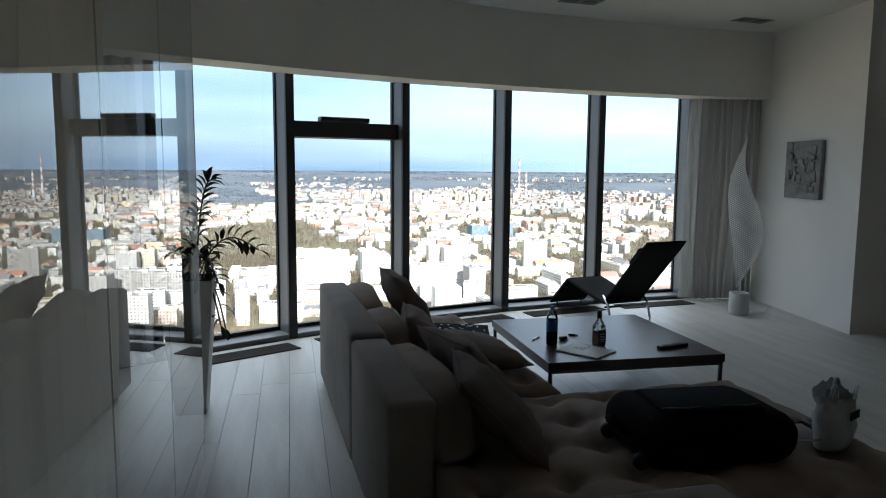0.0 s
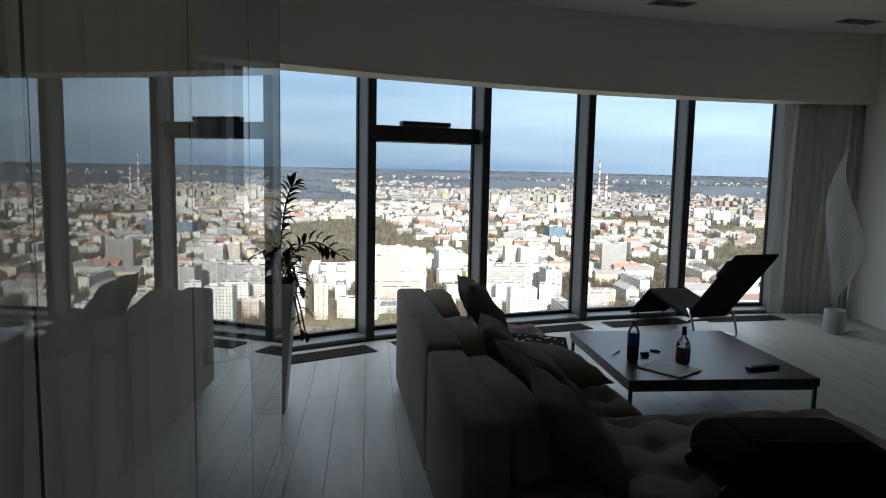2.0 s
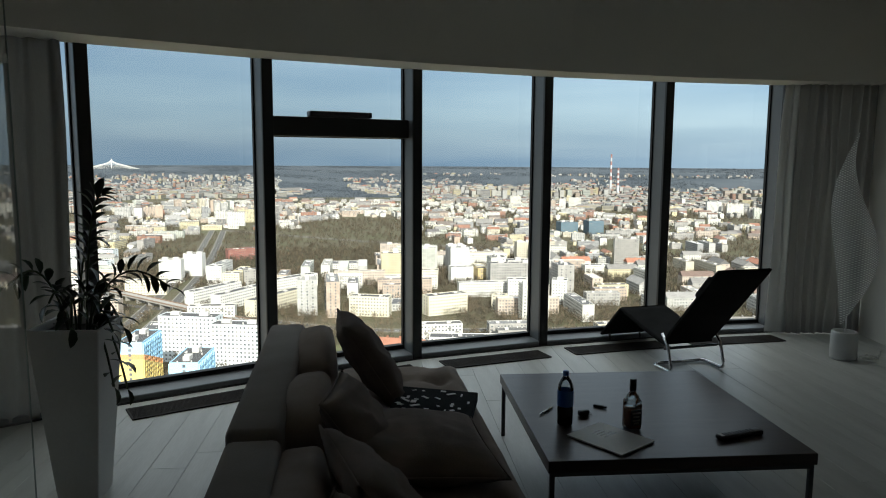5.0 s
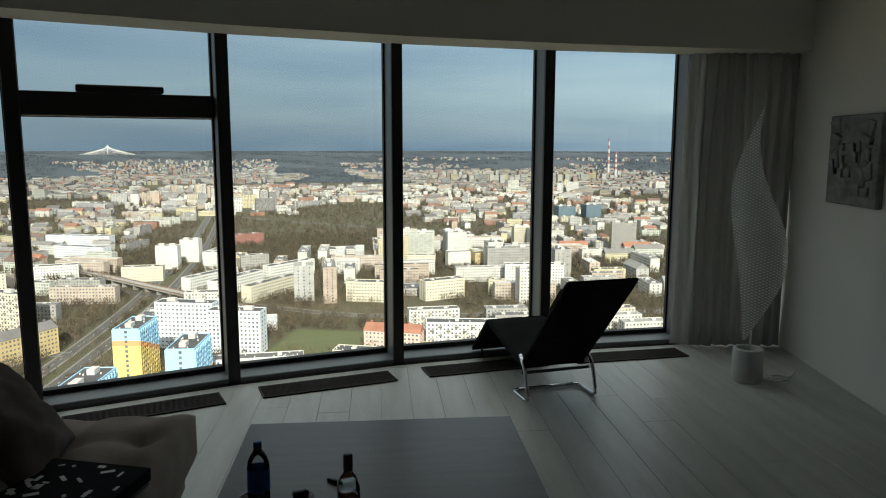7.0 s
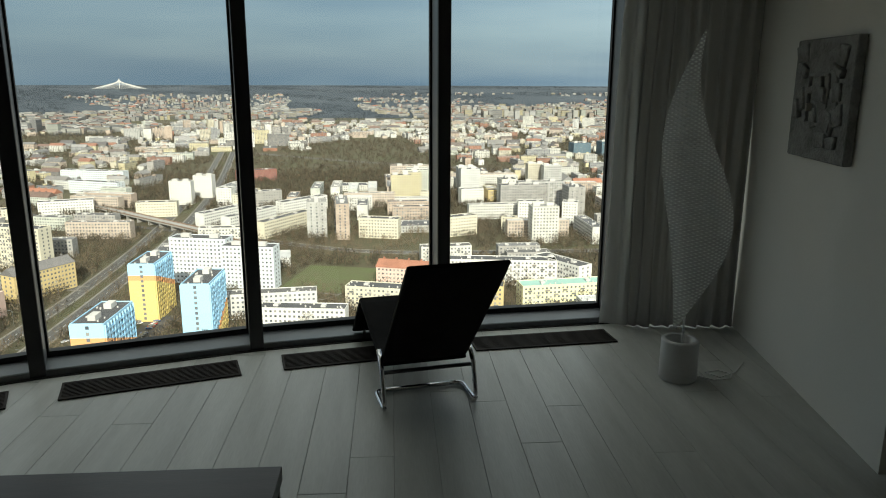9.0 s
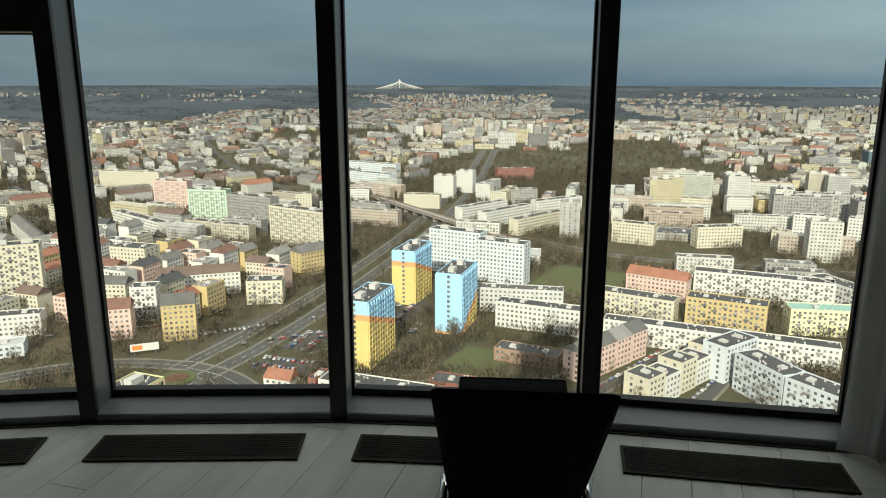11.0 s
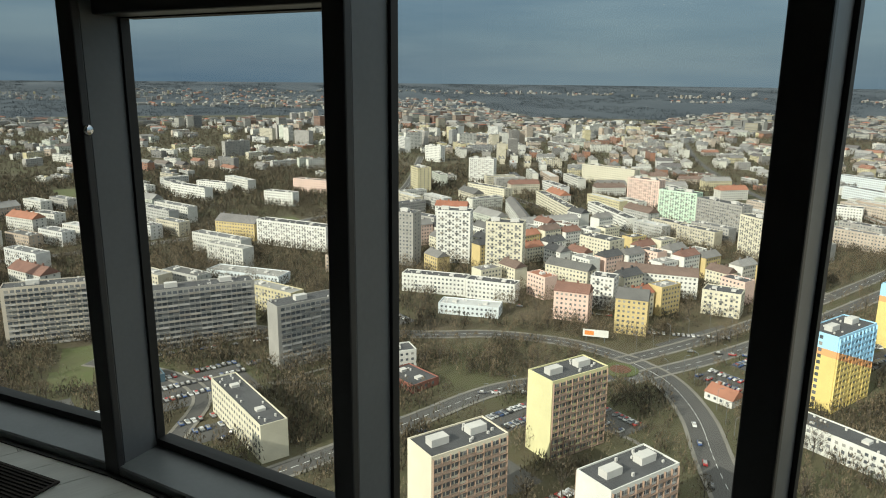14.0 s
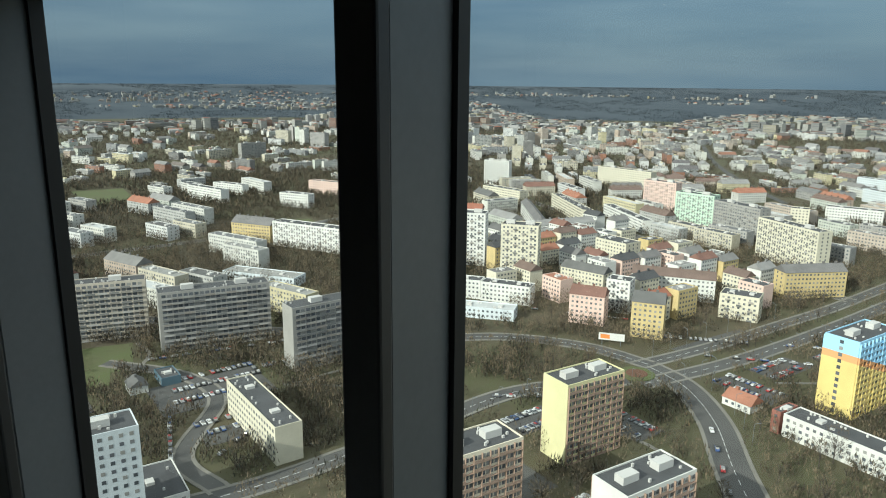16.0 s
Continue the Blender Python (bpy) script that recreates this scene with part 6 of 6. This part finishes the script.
def far_city():
    """Estates past two kilometres: small plain blocks with roofs, in belts."""
    rnd = random.Random(5)
    walls, roofs = Acc(), Acc()
    made = 0
    while made < 6200:
        r = math.sqrt(rnd.uniform(2100 ** 2, 4000 ** 2))
        h = radians(rnd.uniform(-32, 122))
        if r > 2900 and rnd.random() < 0.10 + 0.70 * min(1, (r - 2900) / 1100):
            continue
        if h > 1.45 and rnd.random() < 0.5:
            continue
        x, y = -r * math.sin(h), r * math.cos(h)
        g = noise.noise(Vector((x * 0.0013, y * 0.0013, 5.0)))
        if g < (-0.15 if r < 2950 else -0.12) or (r > 2850 and noise.noise(Vector((h * 2.2, r * 0.0045, 8.0))) < -0.22 + 0.20 * min(1, (r - 2850) / 900)) or (r < 2150 and blocked(x, y, 12)):
            continue
        t = radians(24 + 90 * rnd.randint(0, 1) + rnd.uniform(-8, 8))
        tall = g > 0.22 and rnd.random() < 0.5
        L, W = (rnd.uniform(24, 46), 12) if not tall else (rnd.uniform(20, 34), 16)
        H = rnd.uniform(24, 36) if tall else rnd.choice((7, 9, 13, 15, 15))
        q = 1 - 0.5 * min(1, max(0, (r - 2500) / 900))
        L, W, H = L * q, W * q, H * (q * 1.1 - 0.1)
        z = ground_z(x, y)
        c, s = math.cos(t), math.sin(t)
        cs = [(x + c * u * L / 2 - s * w * W / 2, y + s * u * L / 2 + c * w * W / 2) for u, w in ((-1, -1), (1, -1), (1, 1), (-1, 1))]
        walls.add([(a, b, z - 3) for a, b in cs] + [(a, b, z + H) for a, b in cs], [(0, 1, 5, 4), (1, 2, 6, 5), (2, 3, 7, 6), (3, 0, 4, 7), (4, 5, 6, 7)])
        roofs.add([(a, b, z + H + 0.3) for a, b in cs] + [(x, y, z + H + (4 if H < 10 else 0.8))], [(0, 1, 4), (1, 2, 4), (2, 3, 4), (3, 0, 4)])
        k = int(H / 3)
        for f in range(k):
            zz = z + 1.0 + f * 3.0
            for sgn in (-1, 1):
                o = 0.15
                q = [(x + c * u * L * 0.46 - s * sgn * (W / 2 + o), y + s * u * L * 0.46 + c * sgn * (W / 2 + o)) for u in (-1, 1)]
                if H < 20 or f % 2 == 0:
                    WINS.add([(*q[0], zz), (*q[1], zz), (*q[1], zz + 1.3), (*q[0], zz + 1.3)], [(0, 1, 2, 3)])
        made += 1
    tagged(new("far_city", walls.mesh("far_city", M_HAZEBLOCK)), "countless buildings of the distant city, colours dimmed for haze", "city", kind="stuff")
    tagged(new("far_city_roofs", roofs.mesh("far_city_roofs", palette("far_roofs", [(0.12, 0.12, 0.12), (0.2, 0.19, 0.18), (0.28, 0.11, 0.07), (0.3, 0.3, 0.29), (0.09, 0.09, 0.095)], island=True))), "dark and red roofs of the distant city", "roofs", kind="stuff")
    tagged(new("far_city_windows", WINS.mesh("far_city_windows", M_WIN)), "window bands of the distant city", "windows", kind="stuff")


WINS = Acc()
far_city()

# ---- trees ----


def tree_meshes(seed, h):
    rnd = random.Random(seed)
    bm = bmesh.new()
    tube([(0, 0, -0.3), (0.1, 0, h * 0.25), (0.0, 0.1, h * 0.5)], 0.22, 5, bm)
    twigs = Acc()
    spread = h * 0.30
    for k in range(7):
        a = k * 2.4 + rnd.uniform(-0.3, 0.3)
        z0 = h * rnd.uniform(0.25, 0.45)
        tip = Vector((math.cos(a) * spread * rnd.uniform(0.5, 0.9), math.sin(a) * spread * rnd.uniform(0.5, 0.9), h * rnd.uniform(0.6, 0.9)))
        tube([(0, 0, z0), (tip.x * 0.5, tip.y * 0.5, (z0 + tip.z) / 2 + 0.3), tip], 0.08, 4, bm)
    for k in range(230):
        a, w = rnd.uniform(0, 6.283), rnd.random() ** 0.5
        z = rnd.uniform(0.28, 1.0)
        rr = spread * w * (1.15 * math.sin(math.pi * min(1, max(0.05, (z - 0.2) / 0.84))) ** 0.7)
        p = Vector((rr * math.cos(a), rr * math.sin(a), h * z))
        d = Vector((math.cos(a) * 0.6 + rnd.uniform(-0.5, 0.5), math.sin(a) * 0.6 + rnd.uniform(-0.5, 0.5), rnd.uniform(0.3, 1.2))).normalized() * rnd.uniform(0.7, 1.5)
        s = d.cross(Vector((rnd.uniform(-1, 1), rnd.uniform(-1, 1), 0.3))).normalized() * rnd.uniform(0.06, 0.16)
        twigs.add([tuple(p - s), tuple(p + s), tuple(p + d)], [(0, 1, 2)])
    return bm_mesh("trunk", bm, M_BARK), twigs.mesh("crown", M_TWIG)


def fir_meshes(h):
    tr, cr = bmesh.new(), Acc()
    tube([(0, 0, -0.3), (0, 0, h * 0.9)], 0.18, 5, tr)
    rnd = random.Random(3)
    for k in range(150):
        z = rnd.uniform(0.08, 0.97)
        a = rnd.uniform(0, 6.283)
        r = h * 0.22 * (1 - z) + 0.15
        p, q = Vector((0.1 * math.cos(a), 0.1 * math.sin(a), h * z)), Vector((r * math.cos(a), r * math.sin(a), h * z - 0.35 * r))
        s = Vector((-math.sin(a), math.cos(a), 0)) * (0.22 * r + 0.12)
        cr.add([tuple(p), tuple(q - s), tuple(q + (q - p) * 0.15), tuple(q + s)], [(0, 1, 2, 3)])
    return bm_mesh("trunk", tr, M_BARK), cr.mesh("crown", mat("fir_needles", (0.03, 0.045, 0.022), rough=1.0, scale=0.5, fine=4))


def trees():
    kinds = [tree_meshes(s, h) for s, h in ((1, 11), (2, 14), (3, 9), (4, 16), (5, 12), (6, 7))]
    fir = fir_meshes(9)
    rnd = random.Random(31)
    made = 0
    while made < 300:
        r = math.sqrt(rnd.uniform(185 ** 2, 520 ** 2))
        h = radians(rnd.uniform(-12, 118))
        x, y = -r * math.sin(h), r * math.cos(h)
        d = noise.noise(Vector((x * 0.015, y * 0.015, 2.0)))
        if d < -0.18 or blocked(x, y, 1.5):
            continue
        t = new("tree")
        t.matrix_world = pose(x, y, GZ, 0, 0, rnd.uniform(0, 360))
        if rnd.random() < 0.05:
            tr, cr = fir
            tagged(t, "dark green fir tree beside bare trees", "tree")
        else:
            tr, cr = rnd.choice(kinds)
            tagged(t, "bare grey-brown winter tree", "tree")
        child("trunk", tr, t)
        child("crown", cr, t)
        made += 1


trees()


def woods():
    """Bare scrub, gardens and woods that nobody could count."""
    rnd = random.Random(41)
    near = Acc()

    def clump(acc, x, y, z, w, h, n, t):
        for _ in range(n):
            a, q, e = rnd.uniform(0, 6.283), rnd.random() ** 0.5, rnd.uniform(0.05, 0.9)
            px, py, pz = x + w * q * math.cos(a), y + w * q * math.sin(a), z + h * e
            dx, dy, dz = rnd.uniform(-0.5, 0.5) * t * 3, rnd.uniform(-0.5, 0.5) * t * 3, rnd.uniform(0.5, 1.6) * t * 2.6
            sx, sy = rnd.uniform(-0.5, 0.5) * t, rnd.uniform(-0.5, 0.5) * t
            acc.add([(px - sx, py - sy, pz), (px + sx, py + sy, pz), (px + dx, py + dy, pz + dz)], [(0, 1, 2)])

    k = 0
    while k < 72000:
        r = math.sqrt(rnd.uniform(260 ** 2, 2400 ** 2)) if rnd.random() < 0.55 else rnd.uniform(240, 1150)
        h = radians(rnd.uniform(-30, 121))
        x, y = -r * math.sin(h), r * math.cos(h)
        if noise.noise(Vector((x * 0.006, y * 0.006, 7.0))) < (-0.34 if h < 1.3 else -0.6) or blocked(x, y, 1.5):
            k += 0.2
            continue
        if r < 560 and h < 1.35 and noise.noise(Vector((x * 0.02, y * 0.02, 4.0))) < 0.08 and rnd.random() < 0.75:
            k += 0.2
            continue
        s = rnd.uniform(0.7, 1.5)
        clump(near, x, y, GZ, 3.0 * s, 6.0 * s, 28 if r < 800 else 13, 0.6 if r < 800 else 1.1)
        k += 1
    far = Acc()
    k = 0
    while k < 22000:
        r = math.sqrt(rnd.uniform(2000 ** 2, 4800 ** 2))
        h = radians(rnd.uniform(-34, 124))
        x, y = -r * math.sin(h), r * math.cos(h)
        if noise.noise(Vector((x * 0.002, y * 0.004, 5.0))) < -0.05 or (r < 2450 and blocked(x, y, 3)):
            k += 0.2
            continue
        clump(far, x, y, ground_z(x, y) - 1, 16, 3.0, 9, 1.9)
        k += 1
    tagged(new("far_woods", far.mesh("far_woods", M_HAZEWOODS)), "bare woods towards the horizon, tinted slate for haze", "woods", kind="stuff")
    groves = Acc()
    k = 0
    while k < 6400:
        r = math.sqrt(rnd.uniform(190 ** 2, 700 ** 2))
        h = radians(rnd.uniform(-12, 119))
        x, y = -r * math.sin(h), r * math.cos(h)
        d = noise.noise(Vector((x * 0.013, y * 0.013, 2.0)))
        if d < -0.2 or blocked(x, y, 1.2):
            k += 0.15
            continue
        hh = rnd.uniform(4, 13)
        w = hh * 0.28
        groves.add([(x - 0.12, y, GZ), (x + 0.12, y, GZ), (x, y + 0.1, GZ + hh * 0.8)], [(0, 1, 2)])
        for _ in range(46):
            a, q, z = rnd.uniform(0, 6.283), rnd.random() ** 0.5, rnd.uniform(0.2, 1.0)
            rr = w * q * (1.1 - 0.8 * abs(z - 0.55))
            px, py, pz = x + rr * math.cos(a), y + rr * math.sin(a), GZ + hh * z
            dx, dy, dz = rnd.uniform(-0.7, 0.7), rnd.uniform(-0.7, 0.7), rnd.uniform(0.4, 1.5)
            sx, sy = rnd.uniform(-0.24, 0.24), rnd.uniform(-0.24, 0.24)
            groves.add([(px - sx, py - sy, pz), (px + sx, py + sy, pz), (px + dx, py + dy, pz + dz)], [(0, 1, 2)])
        k += 1
    tagged(new("groves", groves.mesh("groves", M_TWIG)), "thickets of bare winter trees around the blocks", "trees", kind="stuff")
    tagged(new("scrub", near.mesh("scrub", M_WOODS)), "bare brown trees and bushes between the buildings", "trees", kind="stuff")


woods()

# ---- landmarks on the skyline ----


# Grey with distance haze in it, for skyline concrete and the chimneys' pale bands.
HAZE = plain("hazed_grey_concrete", (0.42, 0.44, 0.46))


def cable_bridge():
    t = new("cable_stayed_bridge")
    x, y = -3073, 3129
    t.matrix_world = pose(x, y, ground_z(x, y), 0, 0, 44)
    tagged(t, "pale cable-stayed bridge with one tall pylon on the horizon", "bridge")
    z0 = -3 - ground_z(x, y)
    zt = z0 - 2
    for s in (-1, 1):
        part("pylon_leg", tube([(0, s * 9, 0), (0, 0, zt)], 1.8, 6), P_WHITE, t)
    part("deck", bm_box(-150, 150, -7, 7, zt - 58, zt - 56.5), HAZE, t)
    for k in range(1, 15):
        for s in (-1, 1):
            part("stay", tube([(0, 0, zt - 1.2 * k), (s * k * 10.2, 0, zt - 56)], 0.7, 4), P_WHITE, t)


cable_bridge()


def chimney(x, y, above, radius, label):
    t = new("power_station_chimney")
    g = ground_z(x, y)
    t.matrix_world = pose(x, y, g)
    tagged(t, label, "chimney")
    top = above - g
    red = plain("chimney_red", (0.26, 0.13, 0.115))
    for k in range(8):
        a, b = top * (0.3 + 0.7 * k / 8), top * (0.3 + 0.7 * (k + 1) / 8)
        part("band", lathe([(radius * (1 - 0.04 * k), a), (radius * (0.96 - 0.04 * k), b)], 14), red if k % 2 else HAZE, t)
    part("shaft", lathe([(radius * 1.1, 0), (radius, top * 0.3)], 14), HAZE, t)
    part("plinth", bm_box(-10, 10, -8, 8, 0, 9), HAZE, t)


chimney(-332, 2735, 25, 4.2, "tall red and white banded power station chimney")
chimney(-306, 2740, -26, 5.0, "shorter red and white banded power station chimney")


def church():
    t = new("church")
    t.matrix_world = pose(-505, -200, GZ, 0, 0, 30)
    tagged(t, "brick church with a slender green spire", "church")
    part("nave", bm_box(-22, 10, -8, 8, 0, 15), P_CREAM, t)
    acc = Acc()
    acc.gable(-22, 10, -8, 8, 15, 8)
    child("roof", acc.mesh("roof", plain("slate_roof", (0.13, 0.13, 0.14))), t)
    part("bell_tower", bm_box(10, 17, -3.5, 3.5, 0, 30), P_CREAM, t)
    s = part("spire", lathe([(4.4, 30), (2.4, 36), (0.9, 46), (0.1, 56)], 8), plain("copper_spire", (0.20, 0.30, 0.27)), t)
    s.location = (13.5, 0, 0)


church()

# ---- parked cars ----


def car_thing():
    t = new("car")
    tagged(t, "small car parked on asphalt", "car", "parked cars")
    bm = bm_box(-2.1, 2.1, -0.85, 0.85, 0.28, 0.85, 0.12, 2)
    part("body", bm, M_CAR, t)
    bm = bm_box(-1.25, 0.95, -0.72, 0.72, 0.84, 1.42, 0.02, 1)
    for v in bm.verts:
        if v.co.z > 1.2:
            v.co.x *= 0.72
            v.co.y *= 0.88
    part("glasshouse", bm, M_WIN, t)
    part("roof_panel", bm_box(-0.82, 0.62, -0.62, 0.62, 1.40, 1.45, 0.02, 1), M_CAR, t)
    me = bm_mesh("wheel", lathe([(0.2, -0.1), (0.32, -0.09), (0.32, 0.09), (0.2, 0.1)], 10), M_TYRE)
    for x in (-1.35, 1.35):
        for y in (-0.80, 0.80):
            o = child("wheel", me, t)
            o.matrix_local = pose(x, y, 0.32, 90, 0, 0)
    return t


def parked():
    rnd = random.Random(51)
    first = car_thing()
    spots = []

    def row(x, y, rot, n, pitch=2.7, across=True):
        c, s = math.cos(radians(rot)), math.sin(radians(rot))
        for k in range(n):
            if rnd.random() < 0.22:
                continue
            spots.append((x + c * pitch * k + rnd.uniform(-0.2, 0.2), y + s * pitch * k, rot + (90 if across else 0) + rnd.uniform(-3, 3)))

    row(-340, -62, 114, 17)
    row(-329, -57, 114, 17)
    row(-317, -52, 114, 15)
    row(-229, 50, 114, 14)
    row(-219, 54, 114, 14)
    row(-304, 298, 114, 16)
    row(-294, 302, 114, 14)
    row(-360, 206, 66, 18)
    row(-284, -36, 114, 12)
    row(-293, -40, 114, 12)
    row(-275, 40, 66, 6, 6.5, False)
    row(-298, 92, 80, 7, 6.5, False)
    row(-152, 295, 88, 14, 5.8, False)
    row(-112, 295, 92, 12, 5.8, False)
    row(-338, 256, 68, 6, 14, False)
    row(-250, 172, -24, 4, 16, False)
    row(-352, -20, 114, 14)
    row(-372, -72, 104, 16, 5.6, False)
    row(-300, -52, 10, 9, 5.6, False)
    row(-262, -30, 150, 7, 5.6, False)
    row(-205, 84, 114, 8)
    row(-270, 288, 114, 8)
    row(-420, 150, 60, 12, 5.6, False)
    row(-330, 210, 66, 10, 7, False)
    fixed = len(spots)
    for x, y, rot in YARDS:
        c, s = math.cos(radians(rot)), math.sin(radians(rot))
        for v in (-5.2, 5.2):
            row(x - c * 14.5 - s * v, y - s * 14.5 + c * v, rot, 11)
    z = GZ + 0.10
    extra, glass = Acc(), Acc()
    for x, y, r in spots[290:]:
        c, s = math.cos(radians(r)), math.sin(radians(r))
        for acc, l, w, k, a, b in ((extra, 2.05, 0.85, 1.0, 0.3, 0.85), (glass, 1.15, 0.72, 0.75, 0.85, 1.4), (extra, 0.8, 0.6, 0.9, 1.4, 1.45)):
            v = [(x + c * u * l * q - s * t * w * q, y + s * u * l * q + c * t * w * q, z + h) for h, q in ((a, 1), (b, k)) for u, t in ((-1, -1), (1, -1), (1, 1), (-1, 1))]
            acc.add(v, [(0, 1, 5, 4), (1, 2, 6, 5), (2, 3, 7, 6), (3, 0, 4, 7), (4, 5, 6, 7)])
    tagged(new("far_parked_cars", extra.mesh("far_parked_cars", palette("car_paints", [(0.6, 0.6, 0.6), (0.03, 0.03, 0.035), (0.3, 0.31, 0.32), (0.35, 0.04, 0.03), (0.05, 0.09, 0.2), (0.7, 0.7, 0.68)], island=True, rough=0.35))), "many small parked cars in the courtyards", "cars", kind="stuff")
    tagged(new("far_parked_car_windows", glass.mesh("far_parked_car_windows", M_WIN)), "dark windows of the parked cars", "cars", kind="stuff")
    for i, (x, y, r) in enumerate(spots[:290]):
        m = pose(x, y, z + (0.14 if 125 <= i < fixed else 0), 0, 0, r)
        if i == 0:
            first.matrix_world = m
        else:
            copy_thing(first, m)


parked()


# ---- street furniture ----


def street_lamps():
    t = new("street_lamp")
    tagged(t, "tall grey street lamp beside the avenue", "street lamp", "street lamps")
    part("pole", tube([(0, 0, 0), (0, 0, 9.5), (0.5, 0, 10.2), (1.8, 0, 10.4)], 0.09, 6), M_FLANK, t)
    part("lamp_head", bm_box(1.6, 2.5, -0.16, 0.16, 10.3, 10.48, 0.04, 1), M_FLANK, t)
    first = True
    for pts in ([(-291, 165), (-308, 225), (-335, 292), (-374, 374)], [(-331, 186), (-350, 228), (-376, 290), (-412, 370)], [(-300, 196), (-262, 190), (-222, 176)], [(-297, 158), (-294, 105), (-271, 62), (-247, 20)]):
        line = spline(pts, 3)
        for a, b in zip(line, line[1:]):
            d = b - a
            m = pose(a.x, a.y, GZ + 0.1, 0, 0, math.degrees(math.atan2(d.y, d.x)) + 90)
            if first:
                t.matrix_world = m
                first = False
            else:
                copy_thing(t, m)


street_lamps()


def billboard():
    t = new("billboard")
    t.matrix_world = pose(-352, 172, GZ, 0, 0, 62)
    tagged(t, "large white and orange roadside billboard", "billboard")
    for x in (-5, 5):
        part("post", tube([(x, 0, 0), (x, 0, 4)], 0.2, 6), M_FLANK, t)
    part("board", bm_box(-7, 7, -0.2, 0.2, 3, 7), P_WHITE, t)
    part("print_block", bm_box(-6, -1, -0.26, -0.2, 3.8, 6.2), plain("billboard_orange", (0.75, 0.25, 0.06)), t, "orange printed block")


billboard()


def viaduct():
    t = tagged(new("railway_viaduct"), "long dark railway viaduct across the city", "viaduct")
    t.matrix_world = pose(-470, 545, GZ, 0, 0, -18)
    part("deck", bm_box(-190, 120, -5, 5, 4.6, 6.0), P_GREY, t)
    for s in (-1, 1):
        part("parapet", bm_box(-190, 120, s * 4.9 - 0.15, s * 4.9 + 0.15, 6.0, 7.1), plain("rust_parapet", (0.22, 0.15, 0.11)), t)
    for k in range(15):
        o = part("pier", bm_box(-1, 1, -4, 4, -1, 4.6), P_GREY, t)
        o.location = (-180 + 21 * k, 0, 0)


viaduct()


# ---- the tower that holds the room: it throws the long shadow over the city ----
def tower_body():
    pts = [RA @ Vector((*inset(k, -0.12), 0)) for k in KS]
    back = [RA @ Vector((a, b, 0)) for a, b in ((9.3, 8.9), (9.3, -26.0), (-15.0, -26.0), (-8.0, -3.0))]
    poly = [(p.x, p.y) for p in pts] + [(p.x, p.y) for p in back]
    t = tagged(new("apartment_tower"), "tall glass and metal apartment tower around the room", kind="structure")
    child("lower_storeys", prism(poly[::-1], GZ - 1, -0.32).mesh("lower_storeys", M_FRAME), t)
    child("upper_storeys", prism(poly[::-1], CEIL + 0.27, 74).mesh("upper_storeys", M_FRAME), t)


tower_body()

# ---- floor planks ----


def planks():
    rnd = random.Random(61)
    w, gap = 0.20, 0.0014
    a = -1.4
    rest = Acc()
    meshes = {}
    while a < 8.9:
        end = min(facade_b(a, 0.0), facade_b(a + w, 0.0)) - 0.02 if a + w < 6.30 else 5.88
        b = BACK + 0.02 - rnd.uniform(0, 1.6)
        while b < end - 0.02:
            L = rnd.choice((2.2, 2.6, 3.0))
            b1 = min(b + L, end)
            b0 = max(b, BACK + 0.01)
            if b1 - b0 > 0.05 and b1 <= -0.5:
                rest.box(a, a + w - gap, b0, b1 - 0.002, -0.012, -rnd.uniform(0.0, 0.0006))
            elif b1 - b0 > 0.05:
                key = round(b1 - b0, 3)
                if key not in meshes:
                    meshes[key] = bm_mesh("plank", bm_box(0, w - gap, 0, b1 - b0 - 0.002, -0.012, 0.0, 0.0015, 1), M_FLOOR)
                o = child("plank", meshes[key], floor)
                o.matrix_local = pose(a, b0, rnd.uniform(-0.0006, 0.0))
            b += L
        a += w
    child("plank_rows", rest.mesh("plank_rows", M_FLOOR), floor, kind="stuff")


planks()
